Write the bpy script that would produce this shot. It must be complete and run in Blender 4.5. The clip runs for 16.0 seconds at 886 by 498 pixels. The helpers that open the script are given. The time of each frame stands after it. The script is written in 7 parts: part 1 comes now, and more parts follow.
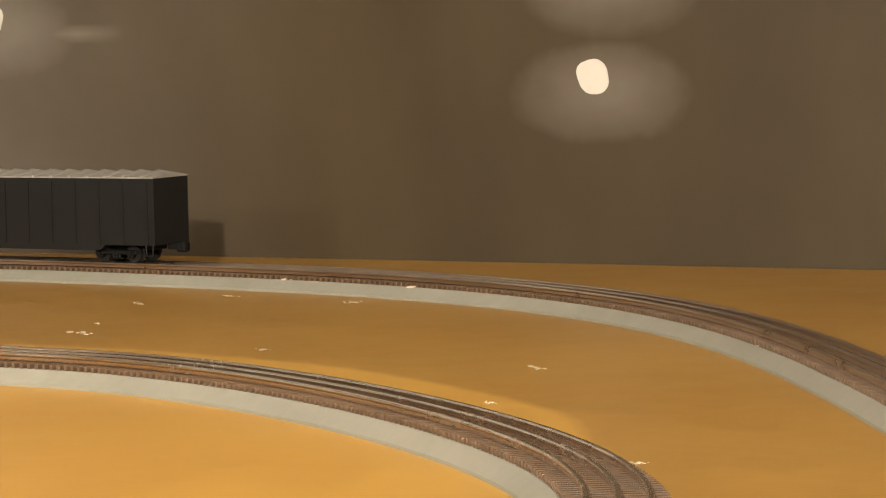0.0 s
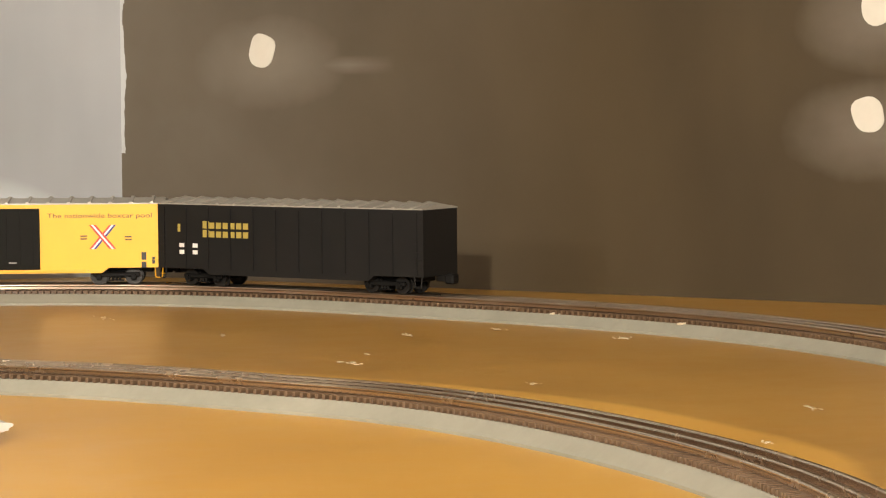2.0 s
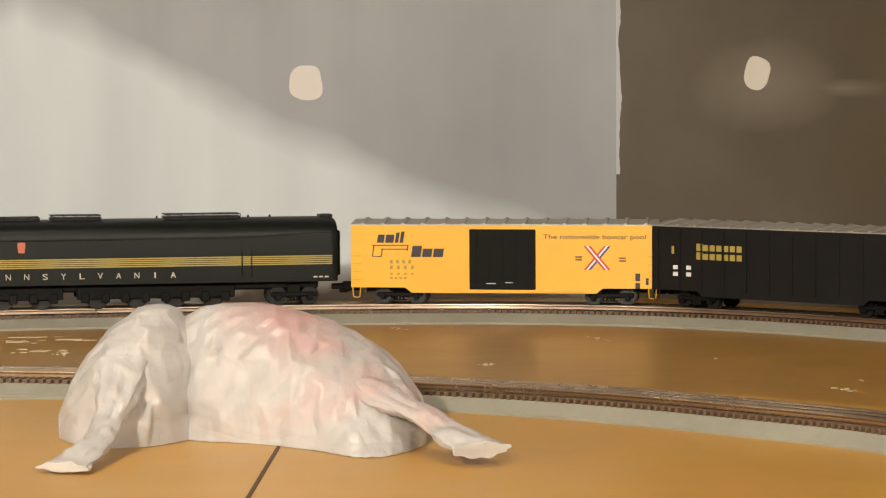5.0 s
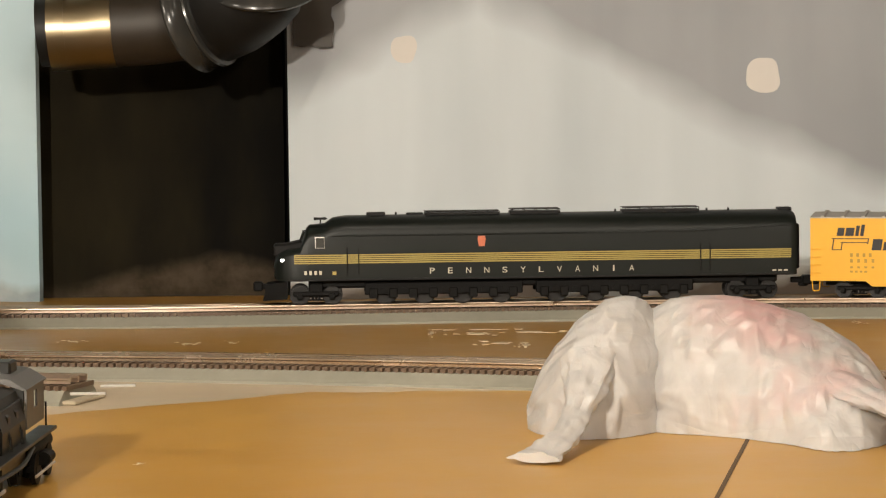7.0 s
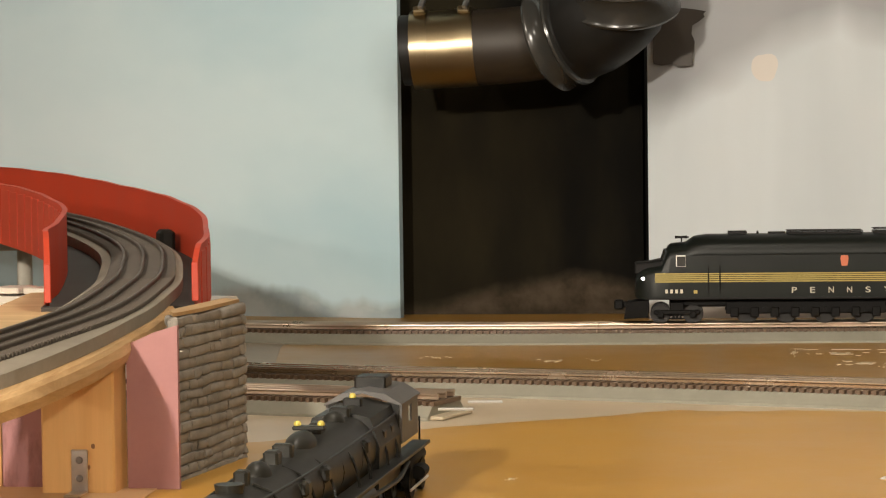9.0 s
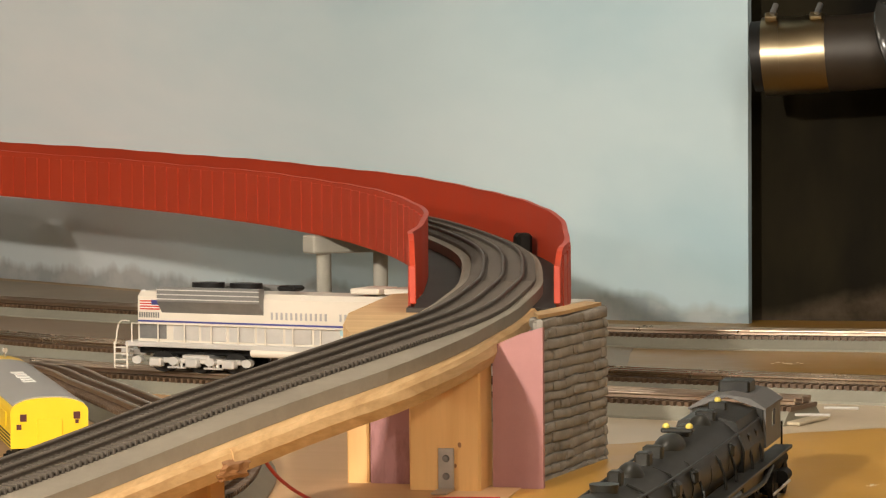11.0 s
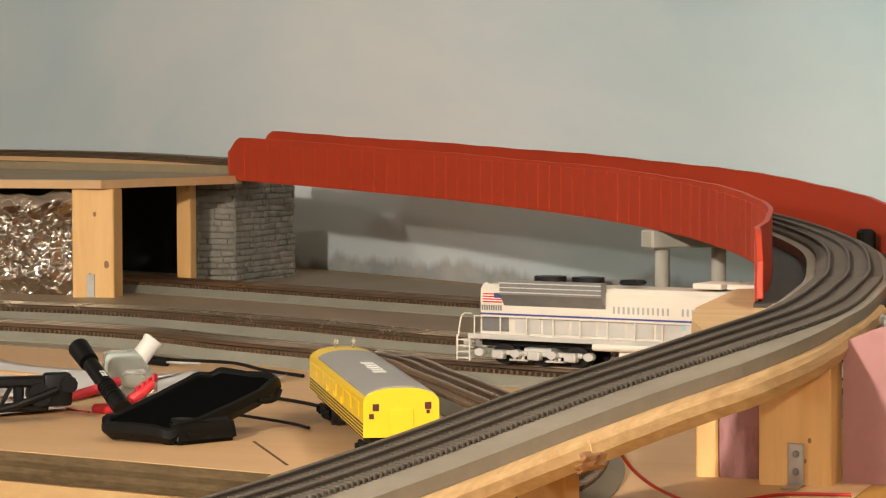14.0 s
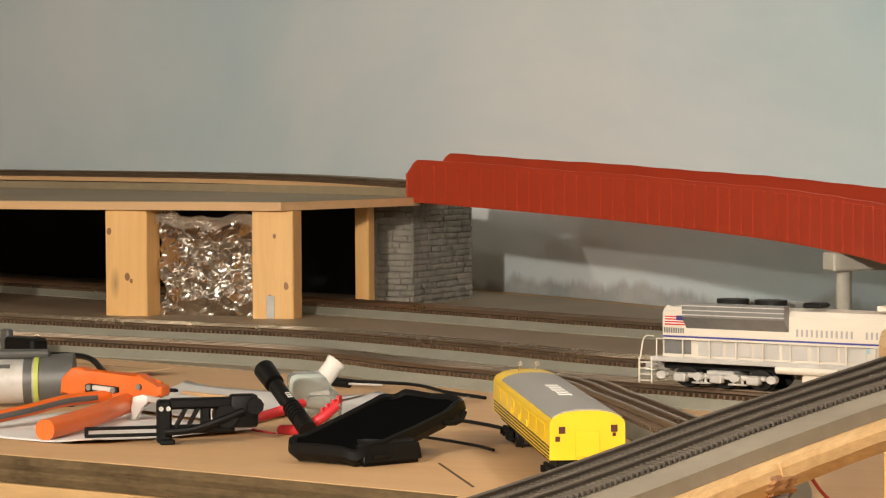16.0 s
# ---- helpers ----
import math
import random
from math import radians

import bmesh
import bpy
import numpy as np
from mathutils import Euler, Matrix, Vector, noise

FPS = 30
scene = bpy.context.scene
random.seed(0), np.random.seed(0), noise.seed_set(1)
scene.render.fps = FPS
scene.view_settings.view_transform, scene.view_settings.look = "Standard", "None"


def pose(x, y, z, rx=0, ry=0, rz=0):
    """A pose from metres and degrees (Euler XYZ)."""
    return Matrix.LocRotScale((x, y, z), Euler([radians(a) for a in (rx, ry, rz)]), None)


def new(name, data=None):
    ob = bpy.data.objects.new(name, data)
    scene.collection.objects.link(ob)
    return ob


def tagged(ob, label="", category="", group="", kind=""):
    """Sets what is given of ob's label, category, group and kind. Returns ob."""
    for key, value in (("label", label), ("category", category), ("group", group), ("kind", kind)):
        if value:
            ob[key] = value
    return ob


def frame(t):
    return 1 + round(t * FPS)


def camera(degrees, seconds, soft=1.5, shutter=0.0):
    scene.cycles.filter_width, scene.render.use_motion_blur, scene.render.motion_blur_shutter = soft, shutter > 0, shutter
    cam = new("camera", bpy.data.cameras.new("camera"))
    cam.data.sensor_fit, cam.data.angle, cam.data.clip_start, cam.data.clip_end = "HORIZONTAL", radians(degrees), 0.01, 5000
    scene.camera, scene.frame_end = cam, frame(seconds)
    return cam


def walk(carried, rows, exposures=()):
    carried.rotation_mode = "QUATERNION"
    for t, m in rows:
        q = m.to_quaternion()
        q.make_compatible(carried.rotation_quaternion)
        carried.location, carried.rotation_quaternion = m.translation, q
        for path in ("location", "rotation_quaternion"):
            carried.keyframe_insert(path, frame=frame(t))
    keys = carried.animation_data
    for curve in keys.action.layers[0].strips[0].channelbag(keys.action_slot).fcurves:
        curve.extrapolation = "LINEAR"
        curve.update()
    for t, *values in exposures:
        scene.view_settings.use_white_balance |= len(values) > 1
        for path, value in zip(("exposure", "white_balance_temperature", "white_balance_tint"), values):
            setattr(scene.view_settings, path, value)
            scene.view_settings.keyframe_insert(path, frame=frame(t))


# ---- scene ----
K = 1.815  # plan units to metres

cam = camera(17.14, 16.0, soft=1.2)
# seconds, eye, turn to the left, tilt, lean
ROWS = [
    (0, 0.0399, -0.0108, 0.2529, -22.963, -4.331, -1.070),
    (0.5, 0.0358, -0.0002, 0.2519, -21.457, -3.967, -0.500),
    (1, 0.0336, 0.0052, 0.2512, -20.307, -3.729, -0.500),
    (1.5, 0.0326, 0.0065, 0.2517, -19.320, -3.650, -0.450),
    (2, 0.0307, 0.0101, 0.2504, -18.036, -3.565, -0.370),
    (2.5, 0.0315, 0.0175, 0.2487, -16.555, -3.362, -0.460),
    (3, 0.0338, 0.0247, 0.2516, -15.311, -3.187, -0.483),
    (5.3, 0.0177, -0.0057, 0.2603, -7.363, -3.270, -0.367),
    (5.5, 0.0152, -0.0053, 0.2604, -6.577, -3.278, -0.451),
    (6, 0.0105, -0.0020, 0.2583, -4.465, -3.284, -0.406),
    (6.5, 0.0059, -0.0035, 0.2587, -2.183, -3.313, -0.528),
    (7, 0.0000, 0.0000, 0.2582, -0.000, -3.272, -0.677),
    (7.5, -0.0063, 0.0007, 0.2579, 1.887, -3.167, -0.988),
    (8, -0.0112, 0.0008, 0.2582, 3.481, -3.002, -0.989),
    (8.5, -0.0148, -0.0020, 0.2578, 5.086, -2.889, -0.875),
    (9, -0.0206, -0.0039, 0.2570, 6.647, -2.810, -0.695),
    (9.5, -0.0274, -0.0099, 0.2579, 8.385, -2.725, -0.488),
    (10, -0.0328, -0.0183, 0.2575, 10.128, -2.651, -0.396),
    (12.5, -0.0485, -0.0424, 0.2595, 16.171, -2.679, -0.513),
    (13, -0.0511, -0.0449, 0.2593, 17.061, -2.587, -0.489),
    (13.5, -0.0560, -0.0489, 0.2590, 18.176, -2.571, -0.380),
    (14, -0.0609, -0.0506, 0.2579, 19.179, -2.717, -0.225),
    (14.5, -0.0657, -0.0535, 0.2587, 19.907, -2.757, -0.212),
    (15, -0.0684, -0.0569, 0.2585, 20.805, -2.633, -0.191),
    (15.5, -0.0692, -0.0608, 0.2598, 21.776, -2.476, -0.424),
    (16, -0.0695, -0.0623, 0.2599, 22.472, -2.296, -0.334),
]
walk(cam, [(t, pose(x, y, z) @ pose(0, 0, 0, 90 + tilt, 0, turn) @ pose(0, 0, 0, 0, 0, lean))
           for t, x, y, z, turn, tilt, lean in ROWS],
     exposures=[(0.0, 0.27), (2.8, 0.19), (5.3, -0.30), (9.0, -0.34), (12.5, -0.31), (16.0, -0.28)])

# ---- world and lamps ----
world = bpy.data.worlds.new("world")
scene.world = world
world.use_nodes = True
world.node_tree.nodes["Background"].inputs[0].default_value = (1.0, 0.86, 0.7, 1)
world.node_tree.nodes["Background"].inputs[1].default_value = 0.006


WARM = (1.0, 0.90, 0.77)
# all lamps are unseen; the fourth is added to brighten the white wall
for at, power in (((-3.6, -0.6, 1.20), 140), ((-3.7, 2.2, 1.35), 16), ((-1.0, -1.3, 1.15), 595), ((-0.1, 1.95, 1.25), 25), ((1.3, -1.2, 1.20), 160)):
    bulb = bpy.data.lights.new("unseen_bulb_light", "POINT")
    bulb.energy, bulb.color, bulb.shadow_soft_size = power, WARM, 0.06
    new("unseen_bulb_light", bulb).location = at


# ---- mesh helpers ----
def u(x, y, z=0.0):
    return Vector((x * K, y * K, z * K))


def finish(bm, name, material, smooth=False):
    me = bpy.data.meshes.new(name)
    bmesh.ops.recalc_face_normals(bm, faces=bm.faces[:])
    bm.to_mesh(me)
    bm.free()
    me.materials.append(material)
    if smooth:
        for p in me.polygons:
            p.use_smooth = True
        me.set_sharp_from_angle(angle=radians(38))
    return me


def part(name, bm, material, parent=None, label="", smooth=False, kind=""):
    ob = new(name, finish(bm, name, material, smooth) if isinstance(bm, bmesh.types.BMesh) else bm)
    ob.parent = parent
    tagged(ob, label=label, kind=kind)
    return ob


def thing(name, m, label, category, group="", kind=""):
    ob = new(name)
    ob.empty_display_size = 0.02
    ob.matrix_world = m
    return tagged(ob, label, category, group, kind)


def solid(name, bm, material, label, category="", kind="", group="", smooth=False, m=None):
    ob = new(name, finish(bm, name, material, smooth))
    if m is not None:
        ob.matrix_world = m
    return tagged(ob, label, category, group, kind)


def box(bm, lo, hi, bevel=0.0, m=None, segments=1):
    lo, hi = Vector(lo), Vector(hi)
    c, s = (lo + hi) / 2, hi - lo
    mat = (m or Matrix()) @ Matrix.Translation(c) @ Matrix.Diagonal((*s, 1))
    made = bmesh.ops.create_cube(bm, size=1, matrix=mat)["verts"]
    if bevel:
        edges = list({e for v in made for e in v.link_edges})
        bmesh.ops.bevel(bm, geom=edges, offset=bevel, segments=segments, affect="EDGES", profile=0.5)
    return bm


def boxed(lo, hi, bevel=0.0, m=None, segments=1):
    return box(bmesh.new(), lo, hi, bevel, m, segments)


def cyl(bm, a, b, r1, r2=None, n=16, caps=True):
    a, b = Vector(a), Vector(b)
    d = b - a
    m = Matrix.Translation((a + b) / 2) @ d.to_track_quat("Z", "Y").to_matrix().to_4x4()
    bmesh.ops.create_cone(bm, cap_ends=caps, segments=n, radius1=r1, radius2=r1 if r2 is None else r2, depth=d.length, matrix=m)
    return bm


def ball(bm, at, r, n=12, scale=(1, 1, 1)):
    bmesh.ops.create_uvsphere(bm, u_segments=n, v_segments=max(6, n // 2), radius=r,
                              matrix=Matrix.Translation(at) @ Matrix.Diagonal((*scale, 1)))
    return bm


def prism(bm, outline, depth, m=None):
    """An outline in the xz plane, drawn out from y = 0 to y = depth."""
    m = m or Matrix()
    a = [bm.verts.new(m @ Vector((x, 0, z))) for x, z in outline]
    b = [bm.verts.new(m @ Vector((x, depth, z))) for x, z in outline]
    bm.faces.new(a)
    bm.faces.new(b[::-1])
    for i in range(len(a)):
        j = (i + 1) % len(a)
        bm.faces.new((a[j], a[i], b[i], b[j]))
    return bm


def loft(bm, rings, closed=True, caps=True):
    rows = [[bm.verts.new(p) for p in ring] for ring in rings]
    n = len(rows[0])
    for r0, r1 in zip(rows, rows[1:]):
        for i in range(n if closed else n - 1):
            j = (i + 1) % n
            bm.faces.new((r0[i], r0[j], r1[j], r1[i]))
    if caps and closed:
        bm.faces.new(rows[0][::-1])
        bm.faces.new(rows[-1])
    return bm


def spline(points, step):
    """A smooth line through the points, in even steps."""
    p = [Vector(q) for q in points]
    p = [2 * p[0] - p[1], *p, 2 * p[-1] - p[-2]]
    fine = []
    for i in range(1, len(p) - 2):
        for k in range(24):
            t = k / 24
            a, b, c, d = p[i - 1], p[i], p[i + 1], p[i + 2]
            fine.append(0.5 * (2 * b + (c - a) * t + (2 * a - 5 * b + 4 * c - d) * t * t + (3 * b - a - 3 * c + d) * t ** 3))
    fine.append(p[-2])
    run = [0.0]
    for a, b in zip(fine, fine[1:]):
        run.append(run[-1] + (b - a).length)
    count = max(2, int(run[-1] / step) + 1)
    want = np.linspace(0, run[-1], count)
    arr = np.array([tuple(q) for q in fine])
    return [Vector((np.interp(w, run, arr[:, 0]), np.interp(w, run, arr[:, 1]), np.interp(w, run, arr[:, 2]))) for w in want]


def frames_of(line):
    out = []
    for i, q in enumerate(line):
        d = (line[min(i + 1, len(line) - 1)] - line[max(i - 1, 0)])
        flat = Vector((d.x, d.y, 0)).normalized()
        out.append((q, flat, Vector((flat.y, -flat.x, 0))))  # place, ahead, right
    return out


def sweep(bm, line, outline, closed=True):
    """An outline of (right, up) pairs carried along the line."""
    rings = [[q + r * x + Vector((0, 0, z)) for x, z in outline] for q, _, r in frames_of(line)]
    return loft(bm, rings, closed)


def tube(bm, points, r, n=8, step=None):
    line = spline(points, step or r * 2.5)
    rings = []
    for i, q in enumerate(line):
        d = (line[min(i + 1, len(line) - 1)] - line[max(i - 1, 0)]).normalized()
        side = d.cross(Vector((0, 0, 1)) if abs(d.z) < 0.95 else Vector((1, 0, 0))).normalized()
        up = side.cross(d)
        rings.append([q + (side * math.cos(a) + up * math.sin(a)) * r for a in [2 * math.pi * k / n for k in range(n)]])
    return loft(bm, rings)


def rounded(w, h, r, n=4):
    """A rounded rectangle, centred, as an outline."""
    pts = []
    for cx, cz, a0 in ((w / 2 - r, h / 2 - r, 0), (-w / 2 + r, h / 2 - r, 90), (-w / 2 + r, -h / 2 + r, 180), (w / 2 - r, -h / 2 + r, 270)):
        for k in range(n + 1):
            a = radians(a0 + 90 * k / n)
            pts.append((cx + r * math.cos(a), cz + r * math.sin(a)))
    return pts


# ---- materials ----
class Mat:
    def __init__(self, name, rough=0.5, metal=0.0, spec=0.5):
        self.m = bpy.data.materials.new(name)
        self.m.use_nodes = True
        self.t = self.m.node_tree
        self.b = self.t.nodes["Principled BSDF"]
        self.b.inputs["Roughness"].default_value = rough
        self.b.inputs["Metallic"].default_value = metal
        self.b.inputs["Specular IOR Level"].default_value = spec

    def node(self, kind, **values):
        n = self.t.nodes.new(kind)
        for k, v in values.items():
            n.inputs[k].default_value = v
        return n

    def link(self, a, b):
        self.t.links.new(a, b)
        return self

    def coords(self, kind="Object"):
        return self.node("ShaderNodeTexCoord").outputs[kind]

    def noise(self, scale, detail=4.0, rough=0.6, stretch=(1, 1, 1), kind="Object", distortion=0.0):
        mp = self.node("ShaderNodeMapping")
        mp.inputs["Scale"].default_value = stretch
        self.link(self.coords(kind), mp.inputs["Vector"])
        n = self.node("ShaderNodeTexNoise", Scale=scale, Detail=detail, Roughness=rough, Distortion=distortion)
        self.link(mp.outputs[0], n.inputs["Vector"])
        return n.outputs["Fac"]

    def ramp(self, fac, *stops):
        r = self.node("ShaderNodeValToRGB")
        while len(r.color_ramp.elements) < len(stops):
            r.color_ramp.elements.new(0.5)
        for e, (at, c) in zip(r.color_ramp.elements, stops):
            e.position = at
            e.color = (*c, 1) if len(c) == 3 else c
        self.link(fac, r.inputs["Fac"])
        return r.outputs["Color"]

    def mix(self, fac, a, b, blend="MIX"):
        n = self.t.nodes.new("ShaderNodeMix")
        n.data_type, n.blend_type = "RGBA", blend
        for sock, v in ((n.inputs[0], fac), (n.inputs[6], a), (n.inputs[7], b)):
            if isinstance(v, bpy.types.NodeSocket):
                self.link(v, sock)
            elif isinstance(v, (int, float)):
                sock.default_value = v
            else:
                sock.default_value = (*v, 1)
        return n.outputs[2]

    def math(self, op, a, b=0.0, c=None, clamp=False):
        n = self.t.nodes.new("ShaderNodeMath")
        n.operation, n.use_clamp = op, clamp
        for sock, v in zip(n.inputs, (a, b) if c is None else (a, b, c)):
            if isinstance(v, bpy.types.NodeSocket):
                self.link(v, sock)
            else:
                sock.default_value = v
        return n.outputs[0]

    def colour(self, c):
        if isinstance(c, bpy.types.NodeSocket):
            self.link(c, self.b.inputs["Base Color"])
        else:
            self.b.inputs["Base Color"].default_value = (*c, 1)
        return self

    def rough(self, fac, low, high):
        n = self.node("ShaderNodeMapRange")
        n.inputs["To Min"].default_value, n.inputs["To Max"].default_value = low, high
        self.link(fac, n.inputs["Value"])
        self.link(n.outputs[0], self.b.inputs["Roughness"])
        return self

    def bump(self, height, strength=0.3, distance=0.001):
        n = self.node("ShaderNodeBump", Strength=strength, Distance=distance)
        self.link(height, n.inputs["Height"])
        self.link(n.outputs[0], self.b.inputs["Normal"])
        return self


def speckled(name, a, b, scale=60.0, rough=0.5, metal=0.0, bump=0.15, stretch=(1, 1, 1), spec=0.5, low=0.3, high=0.7):
    """A plain surface with grain and wear at two scales."""
    k = Mat(name, rough, metal, spec)
    big, fine = k.noise(scale * 0.12, 3), k.noise(scale, 6, 0.65, stretch)
    fac = k.math("ADD", k.math("MULTIPLY", big, 0.5), k.math("MULTIPLY", fine, 0.5))
    k.colour(k.ramp(fac, (low, a), (high, b)))
    k.rough(fine, max(0.05, rough - 0.08), min(1, rough + 0.1))
    if bump:
        k.bump(fine, bump, 0.0006)
    return k.m


def wood(name, a, b, along="x", rough=0.6, scale=1.0, knots=0.0):
    k = Mat(name, rough)
    st = {"x": (4, 60, 60), "y": (60, 4, 60), "z": (60, 60, 4)}[along]
    grain = k.noise(scale, 5, 0.6, st, distortion=0.6)
    rings = k.noise(scale * 0.35, 3, 0.5, st, distortion=1.2)
    fine = k.noise(scale * 6, 3, 0.7, st)
    base = k.ramp(k.math("ADD", k.math("MULTIPLY", grain, 0.6), k.math("MULTIPLY", rings, 0.4)), (0.3, a), (0.68, b))
    tone = k.mix(k.math("MULTIPLY", fine, 0.35), base, tuple(v * 0.7 for v in a))
    if knots:
        vor = k.node("ShaderNodeTexVoronoi")
        vor.inputs["Scale"].default_value = knots
        stretch = k.node("ShaderNodeMapping")
        stretch.inputs["Scale"].default_value = {"x": (0.35, 1, 1), "y": (1, 0.35, 1), "z": (1, 1, 0.35)}[along]
        k.link(k.coords("Object"), stretch.inputs[0]).link(stretch.outputs[0], vor.inputs["Vector"])
        ring = k.math("ADD", vor.outputs["Distance"], k.math("MULTIPLY", k.math("SUBTRACT", grain, 0.5), 0.08))
        tone = k.mix(k.ramp(ring, (0.035, (1, 1, 1)), (0.075, (0.45, 0.45, 0.45)), (0.16, (0, 0, 0))), tone, tuple(v * 0.30 for v in a))
    k.colour(tone)
    k.bump(grain, 0.25, 0.0006)
    return k.m

# painted board: earth brown over pale plywood, worn
k = Mat("board_paint", 0.3)
big, mid, fine = k.noise(1.6, 3), k.noise(14, 5, 0.65), k.noise(120, 4)
brown = k.ramp(k.math("ADD", k.math("MULTIPLY", big, 0.7), k.math("MULTIPLY", mid, 0.3)), (0.35, (0.45, 0.235, 0.040)), (0.65, (0.56, 0.318, 0.064)))
speck = k.ramp(k.noise(38, 6, 0.75), (0.735, (0, 0, 0)), (0.75, (1, 1, 1)))
sep = k.node("ShaderNodeSeparateXYZ")
k.link(k.coords("Object"), sep.inputs[0])
px, py = k.math("DIVIDE", sep.outputs[0], K), k.math("DIVIDE", sep.outputs[1], K)
wob = k.math("MULTIPLY", k.math("SUBTRACT", k.noise(9, 4), 0.5), 0.03)
limit = k.math("SUBTRACT", 1.322, k.math("MULTIPLY", k.math("MAXIMUM", k.math("SUBTRACT", -0.06, px), 0.0), 0.7))
bare = k.math("MULTIPLY", k.math("GREATER_THAN", k.math("ADD", py, wob), limit), k.math("LESS_THAN", py, 1.41))
bare = k.math("MULTIPLY", bare, k.math("LESS_THAN", px, 0.06))
pale = k.ramp(mid, (0.3, (0.50, 0.40, 0.27)), (0.7, (0.60, 0.50, 0.36)))
# a darker brown outside the inner track's curve
rx, ry = k.math("SUBTRACT", px, 0.053), k.math("SUBTRACT", py, 0.985)
ring = k.math("SQRT", k.math("ADD", k.math("MULTIPLY", rx, rx), k.math("MULTIPLY", ry, ry)))
coat = k.math("ADD", k.math("SUBTRACT", ring, 0.408), k.math("MULTIPLY", k.math("SUBTRACT", k.noise(5, 4), 0.5), 0.02))
coat = k.ramp(k.math("ADD", k.math("MULTIPLY", coat, 95.0), 0.5), (0.2, (0, 0, 0)), (0.8, (1, 1, 1)))
brown = k.mix(coat, brown, k.ramp(k.math("ADD", k.math("MULTIPLY", big, 0.7), k.math("MULTIPLY", mid, 0.3)), (0.35, (0.305, 0.156, 0.027)), (0.65, (0.385, 0.212, 0.044))))
k.colour(k.mix(speck, k.mix(bare, brown, pale), (0.75, 0.66, 0.5)))
k.rough(mid, 0.28, 0.5).bump(k.math("ADD", mid, k.math("MULTIPLY", fine, 0.4)), 0.12, 0.0012)
BOARD = k.m

BARE = wood("bare_plywood", (0.60, 0.365, 0.175), (0.68, 0.435, 0.225), "x", 0.55)
PINE = wood("pine", (0.72, 0.395, 0.135), (0.86, 0.54, 0.215), "z", 0.5, 1.0, 17.0)
PINE_X = wood("pine_plank", (0.40, 0.235, 0.092), (0.56, 0.36, 0.165), "x", 0.55, 1.0, 9.0)
PLY_EDGE = wood("plywood_edge", (0.56, 0.34, 0.15), (0.80, 0.555, 0.28), "x", 0.65, 2.0)
PLY_RAMP = wood("ramp_plywood", (0.46, 0.265, 0.105), (0.82, 0.56, 0.28), "y", 0.65, 2.2)
KNOT = wood("pine_knot", (0.21, 0.092, 0.033), (0.38, 0.19, 0.078), "z", 0.5)
ROADBED = speckled("grey_roadbed", (0.214, 0.206, 0.162), (0.28, 0.267, 0.212), 90, 0.6, bump=0.2)
TIES = speckled("tie_plastic", (0.078, 0.046, 0.025), (0.142, 0.086, 0.047), 200, 0.5)
TIES_DARK = speckled("tie_weathered", (0.054, 0.043, 0.033), (0.108, 0.088, 0.068), 200, 0.7)
RAIL = speckled("rail_steel", (0.52, 0.41, 0.30), (0.70, 0.58, 0.46), 14, 0.29, 1.0, bump=0)
RAIL_BRIGHT = speckled("rail_polished", (0.60, 0.47, 0.35), (0.78, 0.65, 0.51), 14, 0.25, 1.0, bump=0)
RAIL_DARK = speckled("rail_blackened", (0.095, 0.078, 0.062), (0.155, 0.128, 0.102), 40, 0.52, 0.45, bump=0.05)
HOMASOTE = speckled("fibreboard_edge", (0.060, 0.040, 0.020), (0.140, 0.096, 0.050), 170, 0.95, bump=1.0, stretch=(0.4, 0.4, 2.5), spec=0.1, low=0.36, high=0.64)
RAMPBED = speckled("ramp_roadbed", (0.215, 0.185, 0.142), (0.31, 0.270, 0.208), 90, 0.7, bump=0.3)
GREYBOARD = speckled("grey_board_paint", (0.240, 0.186, 0.120), (0.338, 0.262, 0.172), 60, 0.5, bump=0.2)
CREAM = speckled("cream_backing", (0.42, 0.35, 0.24), (0.5, 0.43, 0.31), 60, 0.7)
FOAM = speckled("pink_foam", (0.36, 0.17, 0.17), (0.46, 0.24, 0.23), 40, 0.75, bump=0.2)
RED = speckled("red_card", (0.40, 0.036, 0.011), (0.55, 0.055, 0.017), 18, 0.5, bump=0.12)
STONE = speckled("moulded_stone", (0.135, 0.123, 0.105), (0.36, 0.328, 0.278), 60, 0.85, bump=0.8)
BLACK = speckled("black_paint", (0.004, 0.004, 0.003), (0.009, 0.008, 0.006), 20, 0.6, bump=0.1, spec=0.12)
# flat black paint rubbed to brown, a low grey-brown mound at the foot
k = Mat("rubbed_black_paint", 0.75, spec=0.07)
sep = k.node("ShaderNodeSeparateXYZ")
k.link(k.coords("Object"), sep.inputs[0])
rub = k.ramp(k.noise(5, 5, 0.6, (1, 1, 0.35)), (0.42, (0.0035, 0.0030, 0.0020)), (0.66, (0.017, 0.0135, 0.0062)))
hill = k.math("SUBTRACT", 0.052, k.math("MULTIPLY", k.math("ABSOLUTE", k.math("ADD", sep.outputs[0], 0.27)), 0.22))
hill = k.math("ADD", hill, k.math("MULTIPLY", k.math("SUBTRACT", k.noise(12, 4), 0.5), 0.03))
mound = k.ramp(k.math("ADD", k.math("MULTIPLY", k.math("SUBTRACT", hill, sep.outputs[2]), 40.0), 0.5), (0.1, (0, 0, 0)), (0.9, (1, 1, 1)))
k.colour(k.mix(mound, rub, k.ramp(k.noise(40, 4), (0.35, (0.030, 0.022, 0.014)), (0.65, (0.062, 0.047, 0.031)))))
k.bump(k.noise(60, 4), 0.12, 0.001)
ALCOVE = k.m
